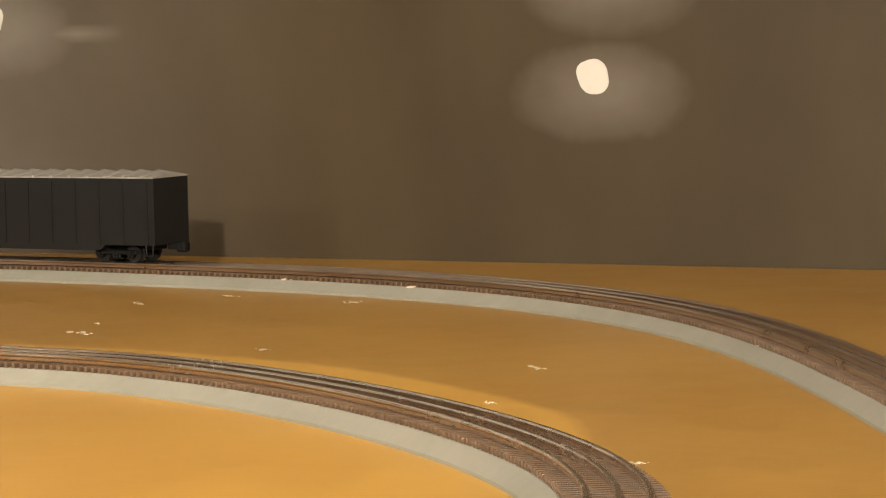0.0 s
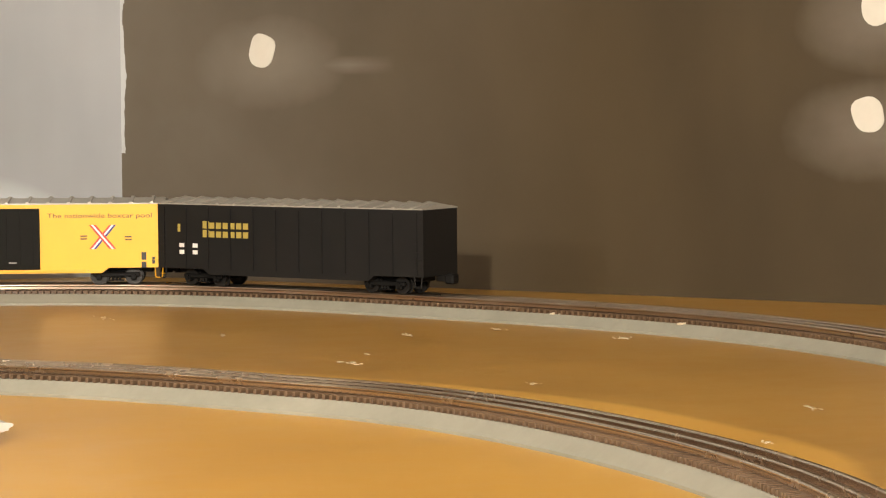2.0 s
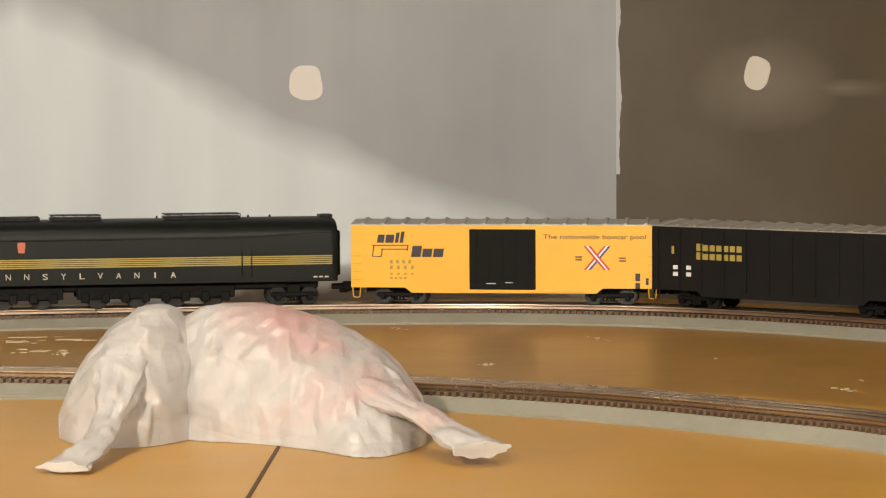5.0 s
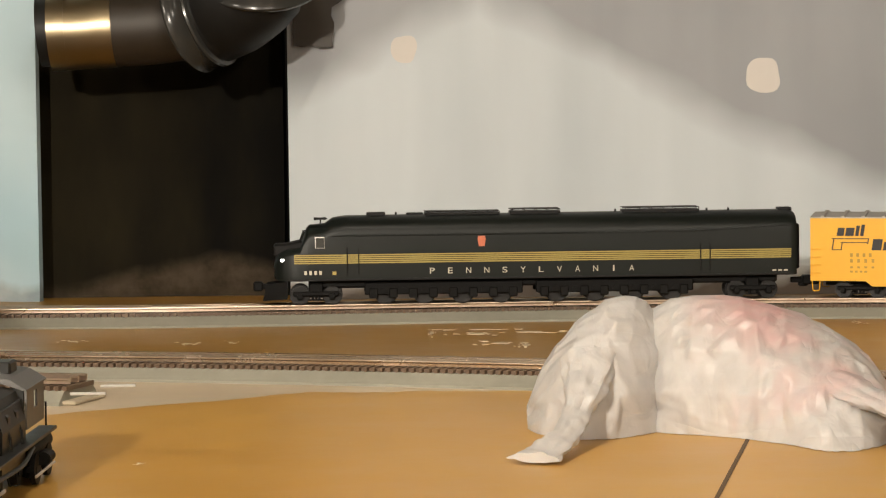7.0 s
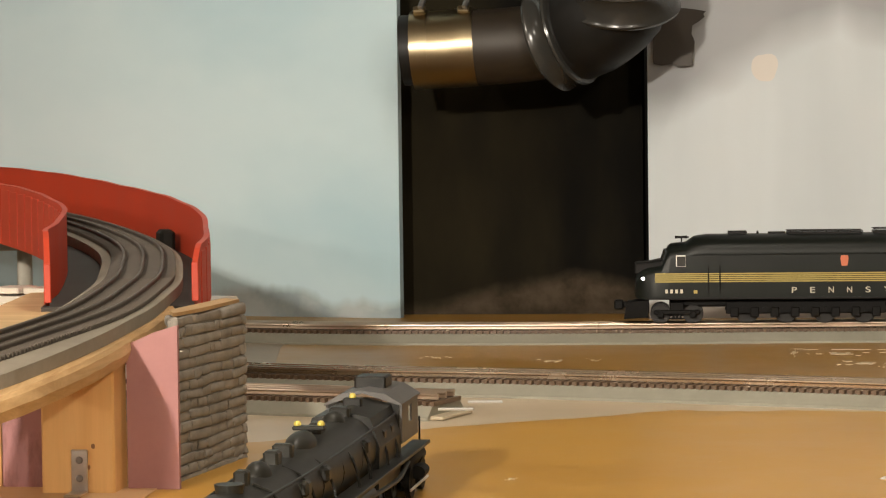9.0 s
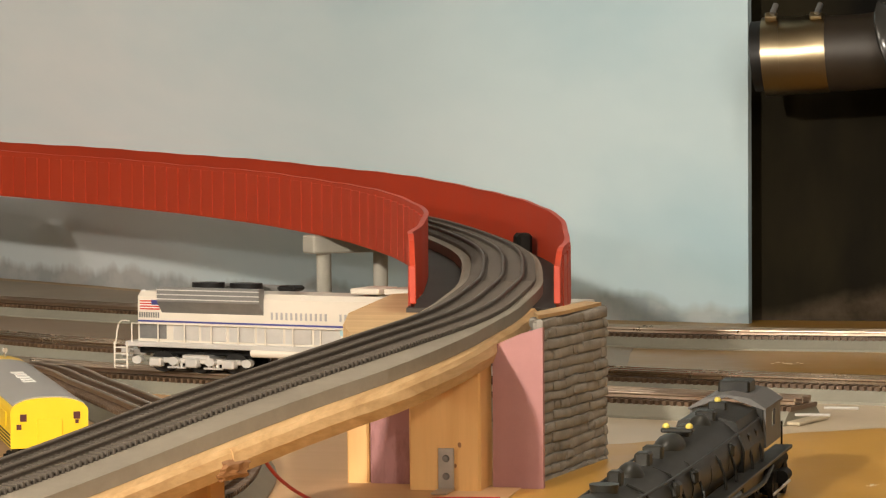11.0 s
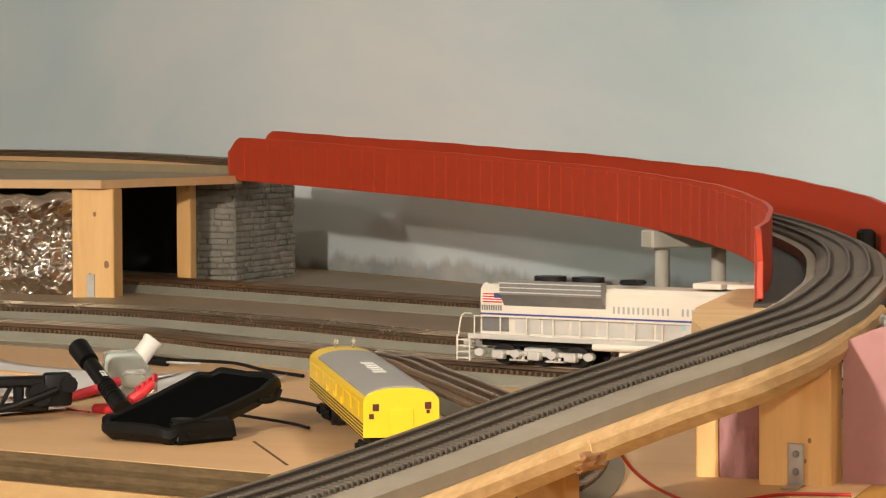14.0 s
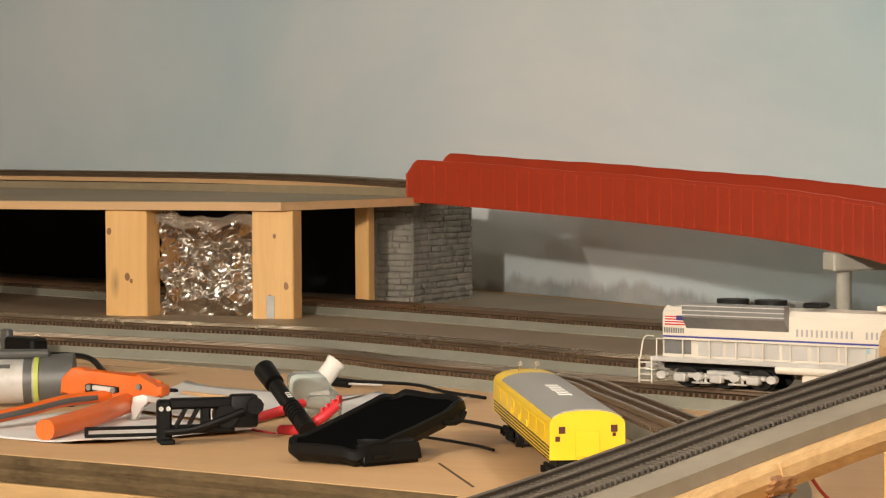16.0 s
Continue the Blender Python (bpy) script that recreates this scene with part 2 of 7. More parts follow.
CEIL = speckled("side_wall_paint", (0.15, 0.13, 0.105), (0.20, 0.175, 0.14), 8, 0.9)

# wall paint: white under grey, a pipe shadow painted in, brown at the foot
k = Mat("white_grey_wall", 0.75)
sep = k.node("ShaderNodeSeparateXYZ")
k.link(k.coords("Object"), sep.inputs[0])
X, Z = sep.outputs[0], sep.outputs[2]
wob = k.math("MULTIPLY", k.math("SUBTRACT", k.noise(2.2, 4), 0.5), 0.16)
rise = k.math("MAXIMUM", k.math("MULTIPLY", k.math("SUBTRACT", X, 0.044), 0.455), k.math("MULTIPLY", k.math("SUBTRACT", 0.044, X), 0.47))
slope = k.math("ADD", k.math("ADD", Z, rise), wob)     # pale below two slopes; grey left of the peak paints the pipe's shadow
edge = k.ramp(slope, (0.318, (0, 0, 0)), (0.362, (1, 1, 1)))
soft = k.noise(1.5, 5, 0.6, (1, 1, 0.6))
streak = k.noise(9, 3, 0.5, (1, 1, 0.15))
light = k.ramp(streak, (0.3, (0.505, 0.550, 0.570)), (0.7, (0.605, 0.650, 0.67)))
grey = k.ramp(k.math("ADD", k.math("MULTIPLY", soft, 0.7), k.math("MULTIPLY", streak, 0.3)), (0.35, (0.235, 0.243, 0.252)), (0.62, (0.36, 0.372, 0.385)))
rise = k.math('MULTIPLY', k.math('SUBTRACT', k.noise(6, 4, 0.6, (1, 1, 0.3)), 0.40), 0.16)
rock = k.ramp(k.math('ADD', k.math('MULTIPLY', k.math('SUBTRACT', rise, Z), 60.0), 0.5), (0.2, (0, 0, 0)), (0.9, (0.8, 0.8, 0.8)))
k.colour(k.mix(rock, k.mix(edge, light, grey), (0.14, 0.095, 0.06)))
k.bump(k.noise(220, 3), 0.12, 0.0008)
WHITE_GREY = k.m

# bare plaster, dark brown paint with pale sanded haloes round the filled screw heads
BROWN_SPOTS = [(0.1110, 0.145, 0.0215), (0.127, 0.0195, 0.028), (0.520, 0.1055, 0.0215), (0.525, 0.166, 0.0215)]  # along the panel, height, size
WHITE_SPOTS = [(0.207, 0.1405, 0.024), (-0.0235, 0.1595, 0.018), (-0.027, 0.042, 0.022)]


def brown_wall(name, spots):
    k = Mat(name, 0.5, spec=0.22)
    place = k.node("ShaderNodeVectorRotate")
    place.rotation_type = "Z_AXIS"
    place.inputs["Angle"].default_value = -math.atan2(1.335 - 1.89, 0.90 - 0.4110)
    shift = k.node("ShaderNodeVectorMath")
    shift.operation = "SUBTRACT"
    shift.inputs[1].default_value = (0.4110 * K, 1.89 * K, 0)
    k.link(k.coords("Object"), shift.inputs[0]).link(shift.outputs[0], place.inputs["Vector"])
    sep = k.node("ShaderNodeSeparateXYZ")
    k.link(place.outputs[0], sep.inputs[0])
    X, Z = sep.outputs[0], sep.outputs[2]
    halo = 0.0
    for px, pz, _ in spots:
        dx = k.math("SUBTRACT", X, px * K + 0.01)
        dz = k.math("SUBTRACT", Z, pz * K - 0.01)
        d = k.math("SQRT", k.math("ADD", k.math("MULTIPLY", dx, dx), k.math("MULTIPLY", k.math("MULTIPLY", dz, dz), 3.4)))
        d = k.math("ADD", d, k.math("MULTIPLY", k.math("SUBTRACT", k.noise(11, 3), 0.5), 0.06))
        halo = k.math("MAXIMUM", k.math("SUBTRACT", 1.0, k.math("DIVIDE", d, 0.105), clamp=True), halo)
    smear = k.noise(5, 4, 0.6, (1, 1, 2.5))
    halo = k.math("MULTIPLY", halo, k.math("ADD", smear, 0.55))
    dark = k.ramp(k.noise(2.5, 4, 0.6, (1, 1, 0.5)), (0.35, (0.040, 0.0282, 0.0140)), (0.65, (0.062, 0.0440, 0.0222)))
    # greyer over the panel's first part, fading along it, and one wiped streak
    greying = k.math("MULTIPLY", k.math("SUBTRACT", 1.0, k.math("DIVIDE", X, 0.62), clamp=True), k.math("ADD", k.noise(4, 4), 0.15))
    if spots:
        dark = k.mix(greying, dark, (0.150, 0.128, 0.100))
        run = k.math("MULTIPLY", k.math("SUBTRACT", 1.0, k.math("DIVIDE", k.math("ABSOLUTE", k.math("SUBTRACT", Z, 0.252)), 0.011), clamp=True), k.math("SUBTRACT", 1.0, k.math("DIVIDE", k.math("ABSOLUTE", k.math("SUBTRACT", X, 0.318)), 0.062), clamp=True))
        halo = k.math("MAXIMUM", halo, k.math("MULTIPLY", run, 0.9))
    k.colour(k.mix(k.ramp(halo, (0.0, (0, 0, 0)), (0.22, (0.12, 0.12, 0.12)), (0.80, (0.33, 0.33, 0.33))), dark, (0.27, 0.235, 0.195)))
    if spots:
        # white paint brushed over the corner
        lap = k.math("MULTIPLY", k.math("LESS_THAN", k.math("ADD", X, k.math("MULTIPLY", k.noise(30, 4, 0.6, (1, 1, 0.5)), 0.022)), 0.017), k.math("GREATER_THAN", Z, 0.15))
        k.colour(k.mix(lap, k.b.inputs["Base Color"].links[0].from_socket, (0.47, 0.485, 0.49)))
    k.rough(k.noise(5, 3), 0.38, 0.6).bump(k.noise(180, 3), 0.15, 0.0008)
    return k.m


BROWN, BROWN_SIDE = brown_wall("brown_wall", BROWN_SPOTS), brown_wall("brown_side_wall", [])
FILLER_DIM = speckled("wall_filler_dim", (0.62, 0.58, 0.53), (0.70, 0.665, 0.615), 12, 0.85)
FILLER = speckled("wall_filler", (0.52, 0.485, 0.41), (0.60, 0.565, 0.49), 40, 0.85)

# sky painting, pale blue with soft clouds
k = Mat("sky_painting", 0.7)
cl = k.noise(0.9, 5, 0.55, (1, 1, 2.2), distortion=0.4)
band = k.noise(0.5, 2, 0.5, (0.6, 0.6, 3))
fac = k.math("ADD", k.math("MULTIPLY", cl, 0.6), k.math("MULTIPLY", band, 0.4))
blue = k.ramp(fac, (0.42, (0.375, 0.53, 0.59)), (0.52, (0.505, 0.63, 0.668)), (0.68, (0.62, 0.705, 0.73)))
grey = k.ramp(fac, (0.41, (0.635, 0.755, 0.805)), (0.52, (0.735, 0.815, 0.84)), (0.62, (0.825, 0.86, 0.87)))
sx = k.node("ShaderNodeSeparateXYZ")
k.link(k.coords("Object"), sx.inputs[0])
k.colour(k.mix(k.ramp(k.math("MULTIPLY", sx.outputs[0], -0.42), (0.42, (0, 0, 0)), (0.62, (1, 1, 1))), blue, grey))
sep = k.node('ShaderNodeSeparateXYZ')
k.link(k.coords('Object'), sep.inputs[0])
rise = k.math('ADD', k.math('MULTIPLY', k.math('SUBTRACT', k.noise(7, 4, 0.6, (1, 1, 0.3)), 0.36), 0.11), 0.012)
rock = k.ramp(k.math('ADD', k.math('MULTIPLY', k.math('SUBTRACT', rise, sep.outputs[2]), 60.0), 0.5), (0.1, (0, 0, 0)), (0.9, (0.5, 0.5, 0.5)))
k.colour(k.mix(rock, k.b.inputs['Base Color'].links[0].from_socket, k.ramp(k.noise(16, 4), (0.4, (0.06, 0.045, 0.035)), (0.6, (0.30, 0.25, 0.22)))))
k.bump(k.noise(200, 3), 0.08, 0.0006)
SKY = k.m

# ---- the room ----
FLOOR_Z, CEIL_Z = -0.98, 1.45


def slab(name, outline, z0, z1, material, label, kind="structure"):
    bm = bmesh.new()
    lo = [bm.verts.new((x * K, y * K, z0)) for x, y in outline]
    hi = [bm.verts.new((x * K, y * K, z1)) for x, y in outline]
    bm.faces.new(lo[::-1])
    bm.faces.new(hi)
    for i in range(len(lo)):
        j = (i + 1) % len(lo)
        bm.faces.new((lo[i], lo[j], hi[j], hi[i]))
    return solid(name, bm, material, label, "board" if kind == "" else name.split("_")[0], kind)


def wall(name, a, b, material, label, z0=FLOOR_Z, z1=CEIL_Z, thick=0.06):
    """From a to b in plan; its body lies to the right of the way."""
    ax, ay = a
    bx, by = b
    d = Vector((bx - ax, by - ay)).normalized()
    n = Vector((d.y, -d.x)) * thick / K
    return slab(name, [(ax, ay), (bx, by), (bx + n.x, by + n.y), (ax + n.x, ay + n.y)], z0, z1, material, label)


WALL_Y = 1.89
CORNER_A, CORNER_B = (0.4110, WALL_Y), (0.90, 1.335)  # the slanting brown panel
slab("floor", [(-3.4, -2.2), (1.6, -2.2), (1.6, 3.6), (-3.4, 3.6)], FLOOR_Z - 0.08, FLOOR_Z, speckled("floor_paint", (0.16, 0.14, 0.12), (0.24, 0.21, 0.18), 12, 0.7), "grey concrete room floor")
slab("ceiling", [(-3.4, -2.2), (1.6, -2.2), (1.6, 3.6), (-3.4, 3.6)], CEIL_Z, CEIL_Z + 0.08, speckled("ceiling_paint", (0.30, 0.28, 0.25), (0.36, 0.34, 0.30), 8, 0.9), "plain grey painted ceiling")
wall("wall_white", (0.4114, WALL_Y), (-0.0985, WALL_Y), WHITE_GREY, "white wall with grey upper areas and the pipe's shadow painted in")
wall("wall_brown", CORNER_B, CORNER_A, BROWN, "dark brown wall with pale filled screw spots")
wall("wall_right", (0.905, -2.2), (0.905, 1.333), BROWN_SIDE, "dark brown side wall")
wall("wall_alcove", (-0.104, WALL_Y + 0.045), (-0.275, WALL_Y + 0.045), ALCOVE, "black panel behind the vent pipe")
SKY_LINE = [(-0.2615, 1.90), (-0.36, 1.925), (-0.5, 1.99), (-0.75, 2.18), (-1.0, 2.39), (-1.5, 2.75), (-2.3, 3.2), (-3.38, 3.58)]
line = spline([u(x, y, 0) for x, y in SKY_LINE], 0.08)
solid("wall_sky", sweep(bmesh.new(), line, [(0.0, FLOOR_Z), (0.0, CEIL_Z), (0.012, CEIL_Z), (0.012, FLOOR_Z)]), SKY, "backdrop sheet painted as pale cloudy sky", "wall", "structure", smooth=True)
wall("wall_left", (-3.38, 3.6), (-3.38, -2.2), CEIL, "plain painted side wall")
wall("wall_back", (-3.4, -2.18), (1.6, -2.18), CEIL, "plain painted wall behind the layout")

# filled screw heads
SLANT = math.atan2(CORNER_B[1] - CORNER_A[1], CORNER_B[0] - CORNER_A[0])
for panel, spots in ((Matrix.Translation(u(*CORNER_A)) @ Matrix.Rotation(SLANT, 4, "Z"), BROWN_SPOTS), (Matrix.Translation(u(0, WALL_Y)), WHITE_SPOTS)):
    for px, pz, r in spots:
        ring = []
        for i in range(24):
            a = 2 * math.pi * i / 24
            q = r * 0.46 * (1 + 0.04 * math.cos(4 * a + math.pi) + 0.20 * noise.noise((px * 30 + math.cos(a), pz * 30 + math.sin(a), 0)))
            ring.append((px * K + q * 1.0 * K * math.cos(a), pz * K + 0.006 + q * 1.08 * K * math.sin(a)))
        solid("filler_patch", prism(bmesh.new(), ring, 0.0012), FILLER if spots is BROWN_SPOTS else FILLER_DIM, "dab of cream wall filler on the wall", "wall filler",
              group="filler patches on the wall", m=panel @ Matrix.Translation((0, -0.0014, 0)))

# ---- the layout's board ----
slab("table_top", [(-3.3, 2.32), (-0.80, 1.112), (-0.632, 1.071), (-0.46, 1.022), (-0.44, 0.25), (0.9, 0.25), (0.9, 1.33), (0.42, 1.888),
                   (-0.1, 1.888), (-0.1, 1.933), (-0.27, 1.933), (-0.27, 1.90), (-0.37, 1.925), (-0.5, 1.985), (-1.0, 2.385), (-1.5, 2.74), (-3.3, 3.5)], -0.02, 0.0045, BOARD, "baseboard of the layout painted earth brown")
slab("bare_board", [(-3.2, 2.258), (-0.80, 1.1005), (-0.632, 1.0595), (-0.464, 1.0105), (-0.445, 0.9), (-0.235, 0.9), (-0.24, 1.05), (-0.30, 1.27), (-0.45, 1.36), (-0.72, 1.48), (-1.0, 1.60), (-3.2, 2.4)], 0.0046, 0.0052, BARE, "bare beige plywood board of the work area")
slab("grey_board", [(-3.2, 2.405), (-1.0, 1.603), (-0.72, 1.483), (-0.45, 1.363), (-0.302, 1.273), (-0.262, 1.31), (-0.27, 1.45), (-0.30, 1.66), (-0.32, 1.86), (-0.40, 1.915), (-0.52, 1.98), (-0.75, 2.155), (-1.0, 2.36), (-1.5, 2.70), (-3.2, 3.42)], 0.0046, 0.0052, GREYBOARD, "grey painted board under the tracks")
slab("layout_base", [(-3.2, 2.42), (-0.80, 1.18), (-0.40, 1.08), (-0.38, 0.32), (0.84, 0.32), (0.84, 1.30), (0.42, 1.80), (-0.34, 1.85), (-1.0, 2.32), (-3.2, 3.4)], FLOOR_Z, -0.0205, BROWN_SIDE, "plain dark base carrying the layout")
edge = thing("table_edge", Matrix(), "layered fibreboard edge over a pine fascia", "table edge")
EDGE_LINE = [u(x, y) for x, y in ((-3.3, 2.305), (-0.80, 1.108), (-0.632, 1.067), (-0.463, 1.018))]
part("fibreboard", sweep(bmesh.new(), EDGE_LINE, [(0.0, -0.017), (0.0, 0.0042), (0.012, 0.0042), (0.014, -0.002), (0.012, -0.007), (0.0145, -0.011), (0.0125, -0.017)]), HOMASOTE, edge, "rough brown fibreboard edge")
part("fascia", sweep(bmesh.new(), EDGE_LINE, [(0.0, -0.115), (0.0, -0.0175), (0.0165, -0.0175), (0.0165, -0.115)]), PINE_X, edge, "pine fascia board")


# ---- railway track ----
# tubular rail: a thin web under a round head
RAIL_OUT = [(-0.0009, 0.0)] + [(0.0018 * math.sin(a), 0.0038 + 0.0018 * math.cos(a)) for a in [radians(-150 + 30 * i) for i in range(11)]] + [(0.0009, 0.0)]
TIE_STEP, BED, GAUGE = 0.0070, 0.0155, 0.0318


def track(label, points, tie_mat, rail_mat, left=0.037, right=0.037, bed=BED, single=0, first=0, backing=0.0, bed_mat=None, right_at=None):
    """Three-rail track on a grey roadbed; the points run along the top of what it lies on."""
    line = spline([u(*p) for p in points], 0.03)
    t = thing("railway_track", Matrix(), label, "railway track", "railway tracks of the layout")
    rings = []
    edge, flat = (0.0068, 0.0275) if tie_mat is TIES else (bed - 0.0005, left - 0.003)
    for q, ahead, aside in frames_of(line):
        r = right_at(q.y / K) if right_at else right
        rings.append([q + aside * x + Vector((0, 0, z)) for x, z in ((-left, 0.0), (-left, edge), (-flat, bed), (min(flat, r - 0.003), bed), (r, edge), (r, 0.0))])
    part("roadbed", loft(bmesh.new(), rings), bed_mat or ROADBED, t, "grey roadbed strip")
    if backing:
        part("backing_strip", sweep(bmesh.new(), line, [(-left - backing, 0.0), (-left - backing, 0.0018), (right + backing, 0.0018), (right + backing, 0.0)]), CREAM, t, "cream backing strip")
    if tie_mat is TIES_DARK:
        part("tie_base", sweep(bmesh.new(), line, [(-0.0232, bed - 0.001), (-0.0205, bed + 0.0026), (0.0205, bed + 0.0026), (0.0232, bed - 0.001)]), TIES_DARK, t, "dark moulded track base")
    if tie_mat is TIES:
        part("tie_base", sweep(bmesh.new(), line, [(-0.0212, bed - 0.001), (-0.0200, bed + 0.0028), (0.0200, bed + 0.0028), (0.0212, bed - 0.001)]), TIES, t, "brown moulded track base")
    flat_rail = 0.68 if tie_mat is TIES_DARK else 1.0
    for off in (-GAUGE / 2, 0.0, GAUGE / 2):
        part("rail", sweep(bmesh.new(), line, [(x * flat_rail + off, z * flat_rail + bed + (0.0030 if flat_rail < 1 else 0.0045)) for x, z in RAIL_OUT]), rail_mat, t, smooth=True)
    fine = tie_mat is TIES_DARK
    seats = frames_of(spline([u(*p) for p in points], 0.0047 if fine else TIE_STEP))
    tw, tl, th = (0.0011, 0.0262, 0.0034) if fine else (0.0014, 0.0268, 0.0036)
    tie = boxed((-tw, -tl, 0), (tw, tl, th), 0.0003)
    me = finish(tie, "tie", tie_mat)
    rest = bmesh.new()
    for i, (q, ahead, right) in enumerate(seats):
        m = Matrix.Translation(q + Vector((0, 0, bed))) @ Matrix.Rotation(math.atan2(ahead.y, ahead.x), 4, "Z")
        if first <= i < first + single:
            ob = part("tie", me, None, t)
            ob.matrix_world = m
        else:
            box(rest, (-tw, -tl, 0), (tw, tl, th), 0, m)
    if len(rest.verts):
        part("tie_run", rest, tie_mat, t, kind="stuff")
    else:
        rest.free()
    return t


TRACK_MAIN = [(-1.75, 2.42, 0), (-1.3, 2.19, 0), (-0.915, 1.999, 0), (-0.645, 1.852, 0), (-0.33, 1.722, 0), (-0.20, 1.703, 0), (-0.10, 1.705, 0), (0.01, 1.713, 0), (0.11, 1.717, 0), (0.21, 1.714, 0),
              (0.305, 1.699, 0), (0.388, 1.660, 0), (0.4531, 1.5984, 0), (0.5086, 1.5208, 0), (0.5553, 1.4481, 0), (0.5919, 1.3763, 0), (0.6169, 1.3017, 0), (0.6294, 1.2257, 0),
              (0.6303, 1.150, 0), (0.6216, 1.0757, 0), (0.606, 1.0022, 0), (0.5854, 0.9275, 0), (0.5604, 0.8476, 0), (0.520, 0.735, 0), (0.46, 0.62, 0)]
TRACK_LOW = [(-1.7, 1.93, 0), (-1.3, 1.84, 0), (-1.0, 1.755, 0), (-0.857, 1.72, 0), (-0.706, 1.64, 0), (-0.565, 1.555, 0), (-0.276, 1.434, 0), (-0.115, 1.392, 0), (0.038, 1.342, 0), (0.150, 1.290, 0), (0.228, 1.239, 0), (0.280, 1.188, 0),
             (0.317, 1.1386, 0), (0.3455, 1.0984, 0), (0.3665, 1.0536, 0), (0.381, 1.007, 0), (0.3906, 0.9597, 0), (0.3965, 0.912, 0), (0.399, 0.8636, 0), (0.3975, 0.8139, 0), (0.3909, 0.7631, 0), (0.3763, 0.7122, 0), (0.3527, 0.6635, 0)]
TRACK_SIDING = [(-1.7, 1.72, 0), (-1.2, 1.655, 0), (-0.93, 1.60, 0), (-0.781, 1.555, 0), (-0.67, 1.483, 0), (-0.521, 1.408, 0), (-0.40, 1.362, 0), (-0.259, 1.326, 0), (-0.162, 1.296, 0)]
TRACK_SPUR = [(-0.70, 1.505, 0.0), (-0.572, 1.42, 0), (-0.51, 1.33, 0), (-0.458, 1.247, 0), (-0.378, 1.11, 0), (-0.345, 1.0, 0), (-0.335, 0.9, 0)]
track("outer three-rail track on grey roadbed", TRACK_MAIN, TIES, RAIL, right=0.038, single=200, first=465)
track("inner three-rail track on grey roadbed", TRACK_LOW, TIES, RAIL_BRIGHT, right=0.039, single=200, first=430, backing=0.003)
track("siding track ending in a stub", TRACK_SIDING, TIES, RAIL)
track("spur track leading under the wooden ramp", TRACK_SPUR, TIES, RAIL)

# ---- ramp and red bridge ----
RAMP = [(-0.405, 0.61, 0.012), (-0.362, 0.735, 0.024), (-0.339, 0.80, 0.032), (-0.310, 0.874, 0.044), (-0.279, 0.961, 0.055), (-0.270, 1.066, 0.059), (-0.276, 1.16, 0.062)]
BRIDGE = [(-0.276, 1.16, 0.062), (-0.287, 1.24, 0.065), (-0.322, 1.38, 0.070), (-0.395, 1.54, 0.076), (-0.50, 1.70, 0.081), (-0.64, 1.87, 0.085), (-0.78, 2.01, 0.0885), (-0.936, 2.146, 0.0925)]
FAR_RAMP = [(-0.936, 2.146, 0.0925), (-1.15, 2.285, 0.0975), (-1.5, 2.455, 0.0985), (-2.1, 2.70, 0.099)]
high = RAMP + BRIDGE[1:]


def narrowing(y, wide, slim):
    """The ramp's right edge draws in towards the bridge."""
    return slim + (wide - slim) * min(1.0, max(0.0, (1.06 - y) / 0.13))


track("weathered three-rail track climbing over the red bridge", high, TIES_DARK, RAIL_DARK, left=0.034, right=0.050, bed=0.009, single=240, bed_mat=RAMPBED, right_at=lambda y: narrowing(y, 0.050, 0.032))
track("shiny three-rail track on the raised deck", FAR_RAMP, TIES, RAIL, left=0.034, right=0.034, bed=0.007, bed_mat=BARE)
ramp = thing("ramp_deck", Matrix(), "plywood ramp deck with rough sawn edge", "ramp")
rl = spline([u(*p) for p in RAMP], 0.012)
half = int(len(rl) * 0.445)
ramp_frames = frames_of(rl)
rnd = random.Random(5)
for lo, hi in ((0, half + 1), (half, len(rl))):
    rings = []
    for i in range(lo, hi):
        q, ahead, right = ramp_frames[i]
        f = i / (len(rl) - 1)
        w = narrowing(q.y / K, 0.061, 0.0355) + (0.001 if lo else 0.0)
        j = [0.0006 * noise.noise((i * 0.35, c * 7.1, 2.0)) + rnd.uniform(-0.0003, 0.0003) for c in range(4)]
        rings.append([q + right * x + Vector((0, 0, z)) for x, z in ((-0.047, -0.016), (-0.047, -0.0003), (w - 0.002, -0.0003), (w + j[0], -0.003), (w + 0.001 + j[1], -0.009 + j[2]), (w - 0.002 + j[3], -0.0165))])
    part("deck", loft(bmesh.new(), rings), PLY_RAMP, ramp)
q, ahead, right = frames_of(rl)[half]
bm = bmesh.new()
box(bm, (-0.014, 0.050, -0.0185), (0.012, 0.0640, -0.0065), 0.003)
bmesh.ops.subdivide_edges(bm, edges=bm.edges[:], cuts=3, use_grid_fill=True)
for v in bm.verts:
    v.co += Vector((0.0045 * noise.noise((v.co.z * 380, 2, 1)), 0.0016 * noise.noise(v.co * 260), 0.0016 * noise.noise((v.co.x * 90, v.co.y * 90, 5))))
bm.transform(Matrix.Translation(q) @ Matrix.Rotation(math.atan2(ahead.y, ahead.x) + math.pi, 4, "Z"))
part("splice_block", bm, KNOT, ramp, "rough wooden splice block")
# sawn board left of the track at the bridge end
bm = bmesh.new()
cut = [(-0.346, 1.277), (-0.323, 1.293), (-0.292, 1.20), (-0.286, 1.09), (-0.300, 1.031), (-0.318, 1.085), (-0.333, 1.15)]
loft(bm, [[u(x, y, z) for x, y in cut] for z in (0.053, 0.060)])
solid("ply_offcut", bm, PLY_EDGE, "sawn plywood offcut beside the bridge end", "plywood")

